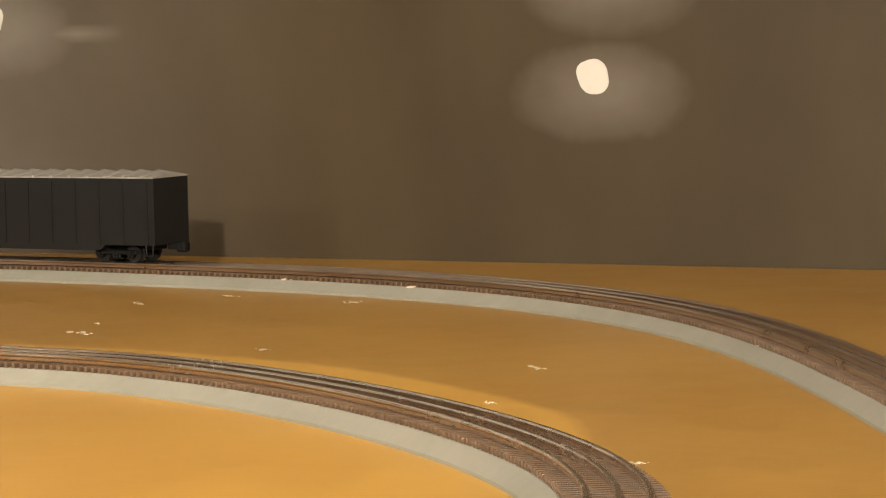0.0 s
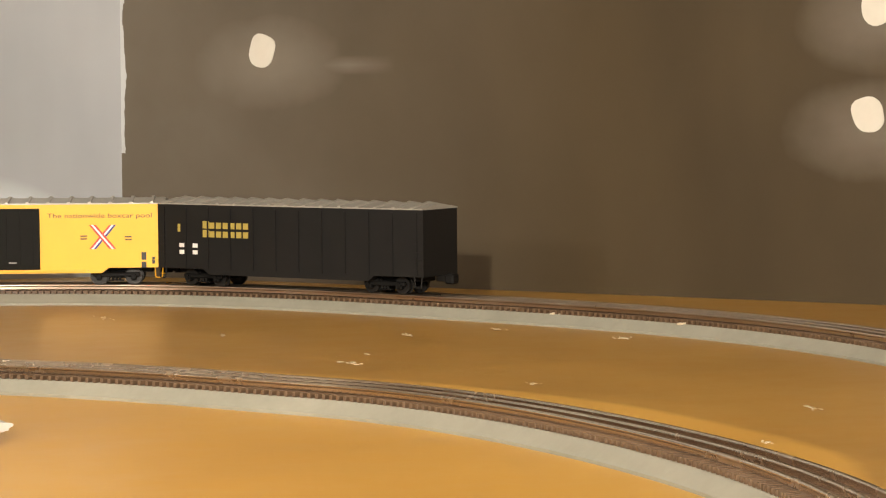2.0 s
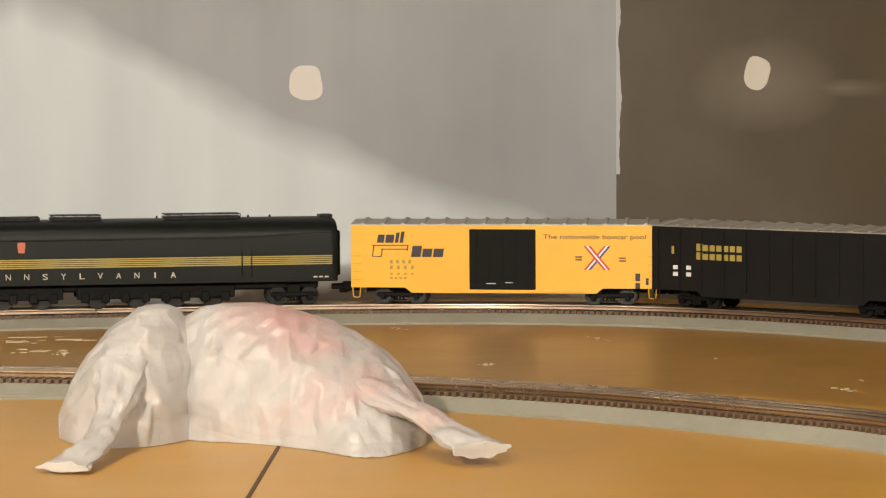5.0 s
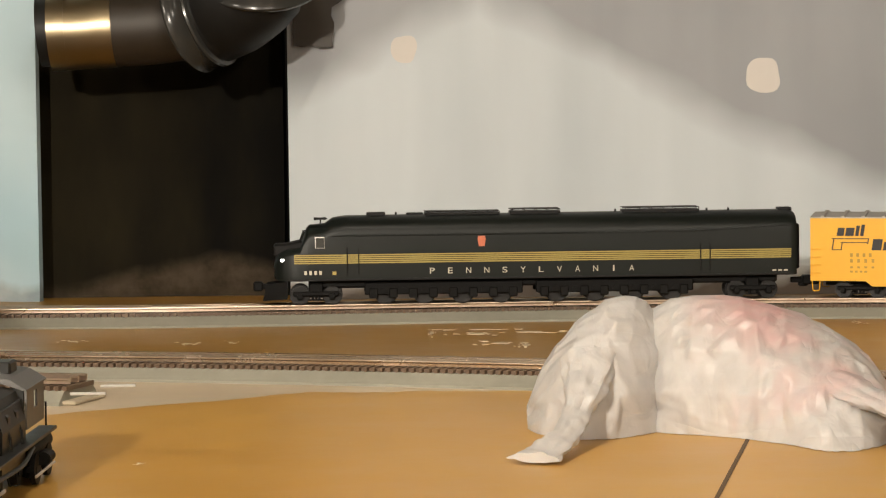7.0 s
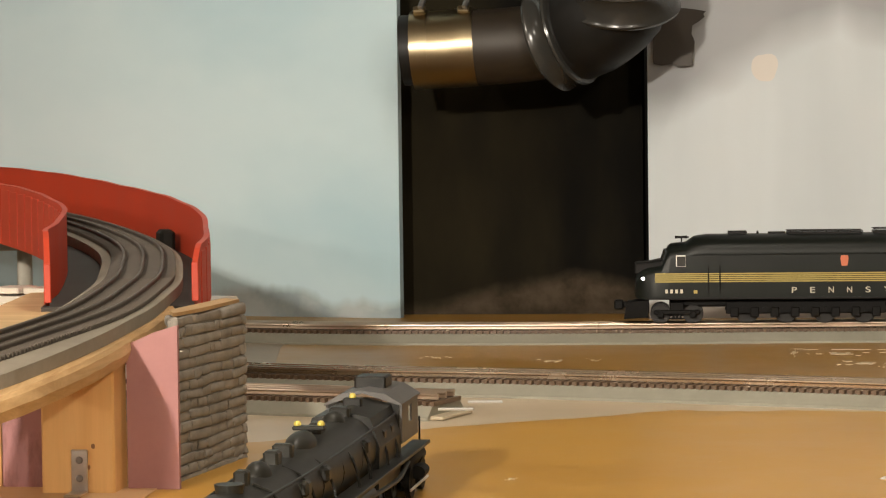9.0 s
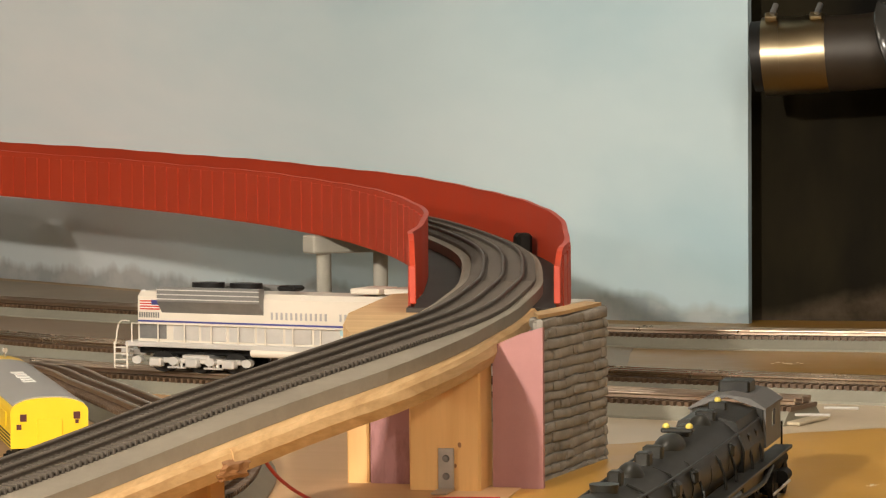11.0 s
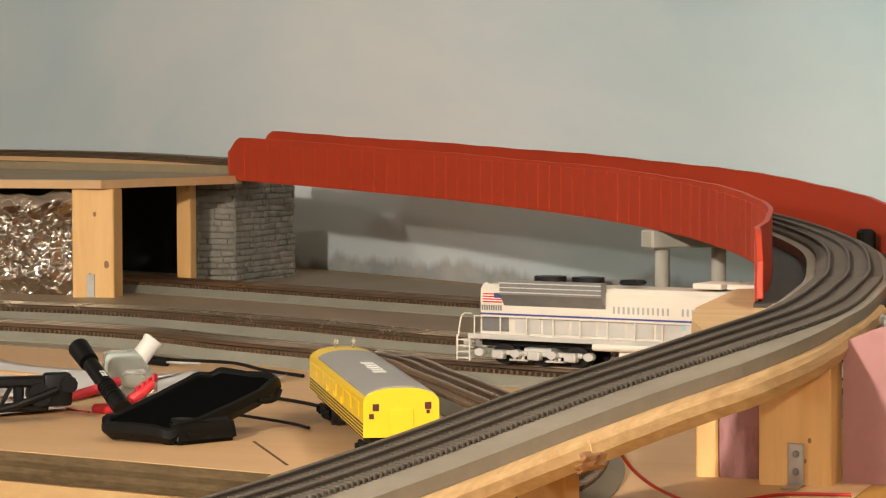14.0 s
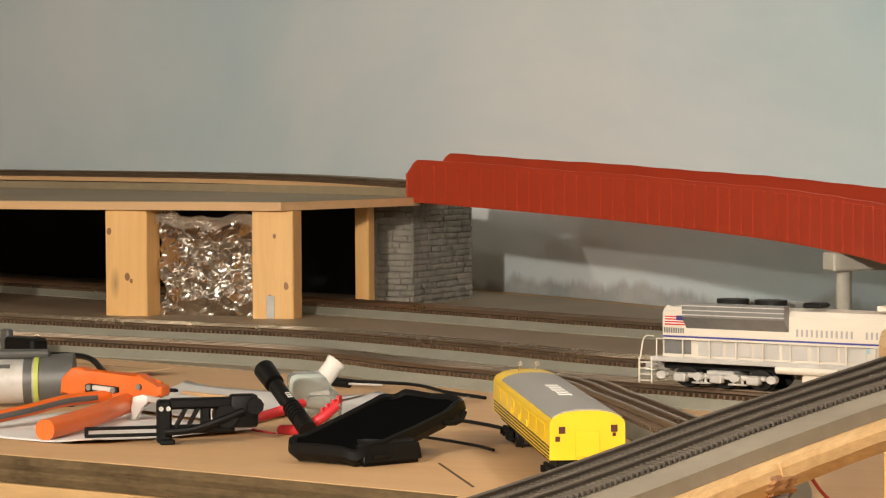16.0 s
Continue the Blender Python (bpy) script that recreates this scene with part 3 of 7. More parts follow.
bridge = thing("curved_bridge", Matrix(), "red plate girder bridge curving over the tracks", "bridge")
bl = spline([u(*p) for p in BRIDGE], 0.012)
DECKDARK = speckled("dark_deck", (0.022, 0.018, 0.014), (0.048, 0.038, 0.029), 70, 0.7, bump=0.25)
part("deck", sweep(bmesh.new(), bl, [(-0.0622, -0.007), (-0.0622, -0.0004), (0.0492, -0.0004), (0.0492, -0.007)]), DECKDARK, bridge, "dark bridge deck")
RIM = 0.052


def end_set(run):
    """The near girder is sprung a little off the track's curve at its end."""
    return 0.0070 * max(0.0, 1 - run / 0.05) - 0.0030 * math.exp(-((run - 0.075) / 0.04) ** 2)


bl_back = spline([u(*p) for p in BRIDGE + [(-0.985, 2.183, 0.0938)]], 0.012)
for side in (-1, 1):
    fr = frames_of(bl if side < 0 else bl_back)
    n = len(fr)
    web, flange = bmesh.new(), bmesh.new()
    rings_w, rings_f = [], []
    o = -0.064 if side < 0 else 0.051
    for i, (q, ahead, right) in enumerate(fr):
        run = min(i, n - 1 - i) * 0.012
        f = i / (n - 1)
        wav = 0.0005 * math.sin(i * 0.17 + side) + 0.0003 * math.sin(i * 0.61)
        rim = RIM - 0.005 * math.sin(math.pi * f) if side < 0 else 0.0405 + 0.016 * f
        top = rim - (rim - 0.030) * max(0.0, 1 - run / 0.030) + wav
        foot = -0.0095 + 0.0125 * max(0.0, 1 - i * 0.012 / 0.045)
        c = q + right * (o + 0.0004 * math.sin(i * 0.3) + (end_set(i * 0.012) if side < 0 else 0.0))
        rings_w.append([c + right * x + Vector((0, 0, z)) for x, z in ((-0.0015, foot), (-0.0015, top), (0.0015, top), (0.0015, foot))])
        rings_f.append([c + right * x + Vector((0, 0, z)) for x, z in ((-0.0021, top - 0.0002), (-0.0021, top + 0.0007), (0.0021, top + 0.0007), (0.0021, top - 0.0002))])
    g = part("girder", loft(web, rings_w), RED, bridge, "red girder plate of narrow panels")
    part("flange", loft(flange, rings_f), RED, g)
    panel = finish(boxed((-0.0160, 0.0008 if side < 0 else -0.0028, -0.0075), (0.0160, 0.0028 if side < 0 else -0.0008, (RIM - 0.0085) if side < 0 else 0.036)), "panel", RED)
    for i in range(7 if side < 0 else 4, n - 3, 3):
        q, ahead, right = fr[i]
        ob = part("panel", panel, None, g)
        ob.matrix_world = Matrix.Translation(q + right * (o + (end_set(i * 0.012) if side < 0 else 0.0))) @ Matrix.Rotation(math.atan2(ahead.y, ahead.x), 4, "Z")
    for q, ahead, right in (fr[0], fr[-1]):
        bm = boxed((-0.002, -0.0026, 0.003 if q is fr[0][0] else 0.0), (0.002, 0.0026, 0.0315), 0.0006, Matrix.Translation(q + right * (o + (end_set(0.0) if side < 0 and q is fr[0][0] else 0.0))) @ Matrix.Rotation(math.atan2(ahead.y, ahead.x), 4, "Z"))
        part("end_post", bm, RED, g)
# bent of two round columns
bent = thing("bridge_bent", Matrix(), "grey bent of two round columns under the bridge", "bridge support")
CONCRETE = speckled("bent_concrete", (0.38, 0.36, 0.30), (0.50, 0.47, 0.40), 50, 0.8)
for x, y in ((-0.467, 1.60), (-0.440, 1.625)):
    part("column", cyl(bmesh.new(), u(x, y, 0.0018), u(x, y, 0.0628), 0.0078, n=18), CONCRETE, bent, smooth=True)
ang = math.atan2(0.025, 0.027)
part("cap_beam", boxed((-0.052, -0.013, 0), (0.052, 0.013, 0.0190), 0.002, Matrix.Translation(u(-0.4535, 1.6125, 0.0624)) @ Matrix.Rotation(ang, 4, "Z")), CONCRETE, bent)
# black rerailer block on the bridge
solid("black_block", boxed((-0.012, -0.007, 0), (0.012, 0.007, 0.02), 0.003, Matrix.Translation(u(-0.3125, 1.410, 0.0712)) @ Matrix.Rotation(radians(112), 4, "Z")), BLACK, "small black block beside the rail", "block")


def stone_pier(name, corners, top, label, seed, rows):
    """Moulded stone blocks round a core; corners are in plan, in turn."""
    t = thing(name, Matrix(), label, "bridge pier", "stone piers of the bridge")
    pts = [u(*c) for c in corners]
    centre = sum(pts, Vector()) / len(pts)
    core = bmesh.new()
    prism_pts = [centre + (p - centre) * 0.985 for p in pts]
    loft(core, [prism_pts, [p + Vector((0, 0, top * K - 0.002)) for p in prism_pts]])
    part("core", core, STONE, t)
    rnd = random.Random(seed)
    h = top * K / rows
    for a, b in zip(pts, pts[1:] + pts[:1]):
        d = (b - a)
        length = d.length
        ang = math.atan2(d.y, d.x)
        for r in range(rows):
            x = -0.004 - (0.012 if r % 2 else 0.0)
            while x < length - 0.004:
                w = rnd.choice((0.012, 0.018, 0.026, 0.036, 0.05)) * rnd.uniform(0.8, 1.2)
                x1 = min(x + w, length + 0.003)
                x0 = max(x, -0.003)
                if x1 - x0 > 0.006:
                    bm = bmesh.new()
                    box(bm, (x0 + 0.0001, -0.0018 + rnd.uniform(-0.0006, 0.0006), r * h + 0.0001), (x1 - 0.0001, 0.004, (r + 1) * h - 0.0001), 0.0019, segments=2)
                    for v in bm.verts:
                        v.co += 0.0013 * Vector(noise.noise_vector(v.co * 130 + Vector((seed, r, x0 * 40))))
                        v.co.z += 0.0016 * noise.noise((v.co.x * 28, v.co.z * 45, seed + ang))
                    ob = part("stone", bm, STONE, t, smooth=True)
                    ob.matrix_world = Matrix.Translation(a) @ Matrix.Rotation(ang, 4, "Z")
                x = x1
    return t


near_pier = stone_pier("stone_pier", [(-0.2370, 1.066), (-0.2258, 1.146), (-0.2350, 1.154), (-0.2430, 1.085)], 0.0635, "grey moulded stone pier at the ramp's end", 3, 16)
cap = bmesh.new()
loft(cap, [[u(x, y, z) for x, y in ((-0.2372, 1.068), (-0.2325, 1.092), (-0.2268, 1.146), (-0.2345, 1.152), (-0.2425, 1.086))] for z in (0.0641, 0.0655)])
part("cap_board", cap, PINE_X, near_pier, "rough plywood cap")
stone_pier("stone_pier", [(-0.9955, 2.135), (-0.9685, 2.15), (-0.9605, 2.255), (-0.990, 2.255)], 0.0885, "grey moulded stone pier by the backdrop", 5, 18)


def upright(name, x0, x1, y, z1, depth, material, label, cat, z0=0.0032, turn=0.0, bevel=0.0015):
    m = Matrix.Translation(u((x0 + x1) / 2, y, 0)) @ Matrix.Rotation(radians(turn), 4, "Z")
    w = (x1 - x0) * K / 2
    return solid(name, boxed((-w, 0, z0), (w, depth, z1 * K), bevel, m), material, label, cat), m, w




def knots(post, m, w, places):
    """Dark oval knots in a post's face; across from -1 to 1, height and half-length in metres."""
    for across, z, r in places:
        oval = []
        for i in range(12):
            a = 2 * math.pi * i / 12
            q = r * (1 + 0.18 * noise.noise((across * 9 + math.cos(a), z * 50 + math.sin(a), 3)))
            oval.append((across * w + q * 0.8 * math.cos(a), z + q * 1.15 * math.sin(a)))
        bm = prism(bmesh.new(), oval, 0.0004)
        bm.transform(m @ Matrix.Translation((0, -0.0003, 0)))
        ob = part("knot", bm, KNOT, post, "dark oval knot")


solid("foam_block", prism(bmesh.new(), [(-0.2505 * K, 0.0032), (-0.2315 * K, 0.0032), (-0.2315 * K, 0.0625 * K), (-0.2400 * K, 0.0600 * K), (-0.2505 * K, 0.0555 * K)], 0.006, Matrix.Translation(u(0, 1.047))), FOAM, "pink foam sheet beside the stone pier", "foam sheet")
post, m, w = upright("ramp_post", -0.2795, -0.2525, 1.034, 0.052, 0.038, PINE, "pine post holding up the ramp", "post")
knots(post, m, w, ((0.42, 0.036, 0.0016), (0.30, 0.022, 0.0013)))
TORN = speckled("torn_foam", (0.13, 0.055, 0.045), (0.40, 0.20, 0.20), 22, 0.85, bump=0.8, stretch=(1.6, 1, 0.5), low=0.40, high=0.52)
upright("foam_block", -0.2985, -0.2825, 1.05, 0.048, 0.006, TORN, "torn pink foam sheet under the ramp", "foam sheet")
upright("ramp_post", -0.3075, -0.299, 1.05, 0.044, 0.03, PINE, "pale wooden strip under the ramp", "post")
upright("ramp_post", -0.3242, -0.3077, 0.880, 0.040, 0.030, PINE, "short pine post under the ramp's splice", "post")
upright("ramp_post", -0.362, -0.35, 0.895, 0.034, 0.02, PINE, "short pine post under the ramp", "post")

# angle bracket
ZINC = speckled("zinc_plate", (0.52, 0.52, 0.50), (0.70, 0.69, 0.66), 120, 0.30, 0.9, bump=0.05)
SCREW = speckled("screw_steel", (0.2, 0.2, 0.2), (0.35, 0.35, 0.34), 120, 0.4, 0.9)
br = thing("angle_bracket", Matrix.Translation(u(-0.2652, 1.0335, 0)), "galvanised steel angle bracket screwed to the post", "bracket")
part("upright_leg", boxed((-0.0055, -0.0016, 0.0036), (0.0055, 0.0, 0.034), 0.0006), ZINC, br)
part("foot", boxed((-0.0055, -0.024, 0.0054), (0.0055, -0.0017, 0.007), 0.0006), ZINC, br)
for z in (0.015, 0.027):
    part("screw", cyl(bmesh.new(), (0, -0.0016, z), (0, -0.0034, z), 0.0026, 0.0018, 10), SCREW, br)

# red wire hanging down to the board
WIRE_RED = speckled("red_wire", (0.42, 0.02, 0.015), (0.5, 0.03, 0.02), 60, 0.4)
solid("red_wire", tube(bmesh.new(), [u(-0.2875, 0.866, 0.0375), u(-0.2869, 0.872, 0.0325), u(-0.2861, 0.890, 0.0235), u(-0.2835, 0.915, 0.0145), u(-0.2800, 0.950, 0.0065), u(-0.274, 0.985, 0.0036), u(-0.262, 1.005, 0.0036), u(-0.240, 1.010, 0.0036)], 0.0011), WIRE_RED, "thin red wire hanging from the ramp", "wire", smooth=True)

# ---- raised deck at the far end ----
DECK_TOP = 0.0905
OLIVE = speckled("deck_olive_paint", (0.26, 0.205, 0.125), (0.36, 0.285, 0.18), 40, 0.6, bump=0.2)
deck = thing("raised_deck", Matrix(), "raised plywood deck on pine posts", "deck")
outline = [(-0.990, 1.95), (-0.948, 2.118), (-1.15, 2.30), (-2.2, 2.85), (-2.5, 2.2), (-1.6, 1.99), (-1.2, 1.955)]
bm = bmesh.new()
loft(bm, [[u(x, y, DECK_TOP - 0.0062) for x, y in outline], [u(x, y, DECK_TOP) for x, y in outline]])
part("top_board", bm, BARE, deck)
part("riser_strip", sweep(bmesh.new(), spline([u(x, y, DECK_TOP) for x, y, _ in FAR_RAMP], 0.05)[1:], [(-0.036, 0.0002), (-0.036, 0.0128), (0.036, 0.0128), (0.036, 0.0002)]), OLIVE, deck, "olive riser strip under the track")
loft_top = bmesh.new()
loft(loft_top, [[u(x * 0.998 - 0.002, y + 0.003, DECK_TOP + dz) for x, y in outline] for dz in (0.0001, 0.0004)])
part("top_paint", loft_top, OLIVE, deck, "worn olive brown paint coat")
for x0, x1, y, d, turn in ((-1.143, -1.107, 1.956, 0.04, 0), (-1.0165, -0.984, 1.956, 0.04, 8), (-0.9905, -0.9785, 2.085, 0.022, 0), (-1.32, -1.285, 1.965, 0.04, 0)):
    w = (x1 - x0) * K / 2
    m = Matrix.Translation(u((x0 + x1) / 2, y, 0)) @ Matrix.Rotation(radians(turn), 4, "Z")
    post = part("post", boxed((-w, 0, 0.0032), (w, d, (DECK_TOP - 0.0064) * K), 0.0015, m), PINE, deck)
    knots(post, m, w, {1.956: ((-0.8, 0.123, 0.0045), (0.05, 0.060, 0.0050), (0.25, 0.054, 0.003)) if turn == 0 else ((0.65, 0.050, 0.0046), (-0.15, 0.034, 0.0040), (0.1, 0.118, 0.003))}.get(y, ()))
solid("steel_plate", boxed((-0.0055, -0.0012, 0.006), (0.0055, -0.0002, 0.037), 0.0003, Matrix.Translation(u(-1.002, 1.9555, 0)) @ Matrix.Rotation(radians(8), 4, "Z")), ZINC, "small steel plate on the pine post", "plate")
# crumpled foil in a clear bag between the posts
bm = bmesh.new()
NX, NZ = 64, 70
fx0, fx1, fz1 = -1.1065, -1.017, 0.080
grid = [[None] * (NX + 1) for _ in range(NZ + 1)]
for j in range(NZ + 1):
    for i in range(NX + 1):
        a, b = i / NX, j / NZ
        x = (fx0 + (fx1 - fx0) * a) * K
        top = fz1 * K * (0.965 + 0.03 * math.sin(a * 7 + 0.9) + 0.02 * math.sin(a * 19))
        z = 0.004 + top * b
        crumple = 0
        for f, am in ((16, 0.018), (36, 0.014), (80, 0.004)):
            crumple += am * abs(noise.noise((x * f, z * f, f)))
        puff = 0.02 * math.sin(math.pi * a) ** 0.5 * math.sin(math.pi * min(1, b * 1.0)) ** 0.5
        grid[j][i] = bm.verts.new((x, 1.972 * K - puff + crumple * 1.6, z))
for j in range(NZ):
    for i in range(NX):
        bm.faces.new((grid[j][i], grid[j][i + 1], grid[j + 1][i + 1], grid[j + 1][i]))
FOIL = speckled("foil", (0.50, 0.45, 0.40), (0.72, 0.66, 0.60), 30, 0.16, 1.0, bump=0)
bag = thing("foil_bag", Matrix(), "crumpled shiny foil in a clear bag between the posts", "foil bag")
foil = part("foil", bm, FOIL, bag)
foil.modifiers.new("thickness", "SOLIDIFY").thickness = 0.001
FILM = Mat("clear_film", 0.16, spec=0.6).colour((0.55, 0.46, 0.36))
FILM.b.inputs["Alpha"].default_value = 0.22
FILM.bump(FILM.noise(30, 4, 0.6, (1, 1, 0.5)), 0.6, 0.004)
bm = bmesh.new()
rows = []
for j in range(9):
    row = []
    for i in range(41):
        a, b = i / 40, j / 8
        x = (fx0 + (fx1 - fx0) * a) * K
        top = fz1 * K * (1.0 + 0.028 * math.sin(a * 9 + 0.5) + 0.02 * math.sin(a * 17))
        row.append(bm.verts.new((x, 1.969 * K - 0.018 * math.sin(math.pi * a) ** 0.5 * (1 - b) + 0.004 * noise.noise((a * 12, b * 4, 8)), top * (0.89 + 0.11 * b))))
    rows.append(row)
for lo, hi in zip(rows, rows[1:]):
    for i in range(40):
        bm.faces.new((lo[i], lo[i + 1], hi[i + 1], hi[i]))
film = part("bag_mouth", bm, FILM.m, bag, "clear wavy bag mouth", smooth=True)
film.modifiers.new("thickness", "SOLIDIFY").thickness = 0.0004
# added black sheet that stands in for the deck's shade on the backdrop
DARK = speckled("deck_shade_sheet", (0.006, 0.006, 0.007), (0.016, 0.015, 0.015), 30, 0.9)
solid("deck_shade_sheet", boxed((-2.1, 0, 0.003), (0.0, 0.008, 0.150), 0.002, Matrix.Translation(u(-1.03, 2.245)) @ Matrix.Rotation(radians(-28), 4, "Z")), DARK, "black sheet standing in for the shade under the raised deck", "cloth")

# ---- vent pipe over the alcove ----
RUBBER = speckled("black_rubber", (0.005, 0.0048, 0.0044), (0.010, 0.0095, 0.0085), 40, 0.5, bump=0.1, spec=0.3)
RUSTY = speckled("brown_pipe", (0.012, 0.0085, 0.005), (0.036, 0.0245, 0.0135), 14, 0.5, 0.1, bump=0.1)
BAND = speckled("band_steel", (0.27, 0.215, 0.13), (0.33, 0.27, 0.175), 9, 0.30, 1.0, bump=0.0)
COLLAR = speckled("collar_plastic", (0.024, 0.024, 0.022), (0.042, 0.041, 0.037), 14, 0.20, bump=0.0)


def rounded_ring(a, b, r):
    """A short collar from a to b with rolled edges."""
    d = b - a
    m = Matrix.Translation(a) @ d.to_track_quat("Z", "Y").to_matrix().to_4x4()
    L = d.length
    rings = []
    for f, q in ((0.0, 0.90), (0.06, 0.965), (0.14, 0.985), (0.22, 0.95), (0.5, 0.93), (0.78, 0.955), (0.86, 1.0), (0.94, 0.985), (1.0, 0.91)):
        rings.append([m @ Vector((r * q * math.cos(2 * math.pi * i / 48), r * q * math.sin(2 * math.pi * i / 48), L * f)) for i in range(48)])
    return loft(bmesh.new(), rings)


pipe = thing("vent_pipe", Matrix(), "black vent pipe with a shiny steel clamp band", "pipe")
PY = 1.85
P = lambda x, z, y=PY: u(x, y, z)
part("stub", cyl(bmesh.new(), P(-0.2515, 0.176), P(-0.238, 0.177), 0.0405, n=40), RUBBER, pipe, smooth=True)
part("clamp_band", cyl(bmesh.new(), P(-0.2445, 0.1755), P(-0.2045, 0.1778), 0.0445, n=64), BAND, pipe, "shiny steel clamp band", smooth=True)
for x in (-0.239, -0.211):
    ring = bmesh.new()
    cyl(ring, P(x - 0.0055, 0.1758 + (x + 0.2435) * 0.05), P(x + 0.0055, 0.1764 + (x + 0.2435) * 0.05), 0.0453, n=64)
    b = part("clamp_strap", ring, BAND, pipe, smooth=True)
    part("worm_housing", boxed((-0.007, -0.005, -0.004), (0.007, 0.005, 0.004), 0.001, Matrix.Translation(P(x, 0.2005, 1.838)) @ Matrix.Rotation(radians(-38), 4, "X")), BAND, b)
    part("worm_screw", cyl(bmesh.new(), P(x + 0.001, 0.2025, 1.834), P(x + 0.003, 0.2085, 1.838), 0.0034, n=10), SCREW, b)
# the run from the band rises into the collar, and the elbow turns up out of it
RUN = [P(-0.206, 0.1775), P(-0.190, 0.1780), P(-0.172, 0.1795), P(-0.152, 0.1825, 1.845)]
part("sleeve", tube(bmesh.new(), RUN, 0.0435, 48, 0.006), RUSTY, pipe, "brown pipe sleeve", smooth=True)
TILT = Vector((0.88, -0.36, 0.30)).normalized()
c0 = P(-0.1585, 0.1815, 1.845)
part("collar", rounded_ring(c0, c0 + TILT * 0.034, 0.0640), COLLAR, pipe, "glossy dark plastic collar", smooth=True)
RISE = Vector((0.04, -0.42, 0.90)).normalized()
BEND = [c0 + TILT * 0.020, c0 + TILT * 0.048, P(-0.1265, 0.1935, 1.827), P(-0.1130, 0.2060, 1.820)]
BEND += [BEND[-1] + RISE * 0.04, BEND[-1] + RISE * 0.20]
part("elbow", tube(bmesh.new(), BEND, 0.0590, 48, 0.010), RUBBER, pipe, "black rubber elbow", smooth=True)
top = P(-0.1105, 0.1990, 1.822)
part("collar", rounded_ring(top, top + RISE * 0.044, 0.0670), COLLAR, pipe, "glossy dark plastic collar", smooth=True)
# torn dark paper at the edge of the alcove
bm = bmesh.new()
ragged = [(-0.0945, 0.1660), (-0.0890, 0.1648), (-0.0830, 0.1658), (-0.0770, 0.1640), (-0.0689, 0.1649), (-0.0694, 0.1700), (-0.0682, 0.1745), (-0.0679, 0.1802), (-0.0699, 0.1850), (-0.0693, 0.1902), (-0.0655, 0.1925), (-0.0615, 0.1954), (-0.0622, 0.1975), (-0.0607, 0.1992), (-0.0680, 0.2005), (-0.0783, 0.2018), (-0.0783, 0.40), (-0.0945, 0.40)]
prism(bm, [(x * K, z * K) for x, z in ragged], 0.003, Matrix.Translation((0, 1.885 * K, 0)))
solid("torn_paper", bm, RUSTY, "torn dark brown paper beside the alcove", "paper")


# ---- rolling stock ----
RAIL_TOP = BED + 0.0045 + 0.0055
GREEN = speckled("brunswick_green", (0.0048, 0.0066, 0.0052), (0.0080, 0.0100, 0.0080), 40, 0.36, bump=0.03, spec=0.22)
BLACKROOF = speckled("loco_roof_black", (0.008, 0.008, 0.008), (0.012, 0.011, 0.010), 40, 0.5, bump=0.05, spec=0.2)
GOLD = speckled("gold_stripe", (0.34, 0.26, 0.055), (0.42, 0.33, 0.08), 60, 0.4)
PALE = speckled("pale_lettering", (0.55, 0.52, 0.40), (0.62, 0.58, 0.46), 60, 0.5)
KEYRED = speckled("emblem_red", (0.50, 0.12, 0.05), (0.58, 0.17, 0.08), 60, 0.45)
IRON = speckled("truck_black", (0.003, 0.0028, 0.0026), (0.007, 0.0066, 0.006), 60, 0.6, bump=0.1, spec=0.15)
WHEEL = speckled("wheel_steel", (0.010, 0.0095, 0.009), (0.026, 0.024, 0.022), 80, 0.45, 0.5)
YELLOW = speckled("boxcar_yellow", (0.78, 0.40, 0.012), (0.84, 0.45, 0.02), 30, 0.38, bump=0.04)
ROOFGREY = speckled("boxcar_roof_grey", (0.34, 0.32, 0.28), (0.46, 0.43, 0.38), 50, 0.4, 0.4)
OLIVE_PRINT = speckled("olive_print", (0.40, 0.23, 0.015), (0.46, 0.28, 0.03), 60, 0.5)
INK = speckled("black_print", (0.012, 0.010, 0.010), (0.022, 0.018, 0.016), 60, 0.5)
PRINT_RED = speckled("red_print", (0.5, 0.03, 0.02), (0.58, 0.05, 0.03), 60, 0.5)
PRINT_BLUE = speckled("blue_print", (0.03, 0.03, 0.16), (0.05, 0.05, 0.22), 60, 0.5)
PRINT_WHITE = speckled("white_print", (0.72, 0.70, 0.66), (0.8, 0.78, 0.74), 60, 0.5)
GLASS = Mat("cab_glass", 0.06).colour((0.05, 0.055, 0.055)).m
LAMP = Mat("headlamp", 0.3).colour((0.9, 0.9, 0.85))
LAMP.b.inputs["Emission Color"].default_value, LAMP.b.inputs["Emission Strength"].default_value = (1, 0.97, 0.9, 1), 6.0
LAMP = LAMP.m


def lettering(text, size, depth=0.0004, gap=1.0):
    data = bpy.data.curves.new("lettering", "FONT")
    data.body, data.size, data.extrude, data.space_character = text, size, depth, gap
    data.align_x, data.align_y = "CENTER", "CENTER"
    ob = new("lettering", data)
    me = bpy.data.meshes.new_from_object(ob.evaluated_get(bpy.context.evaluated_depsgraph_get()))
    bpy.data.objects.remove(ob)
    return me


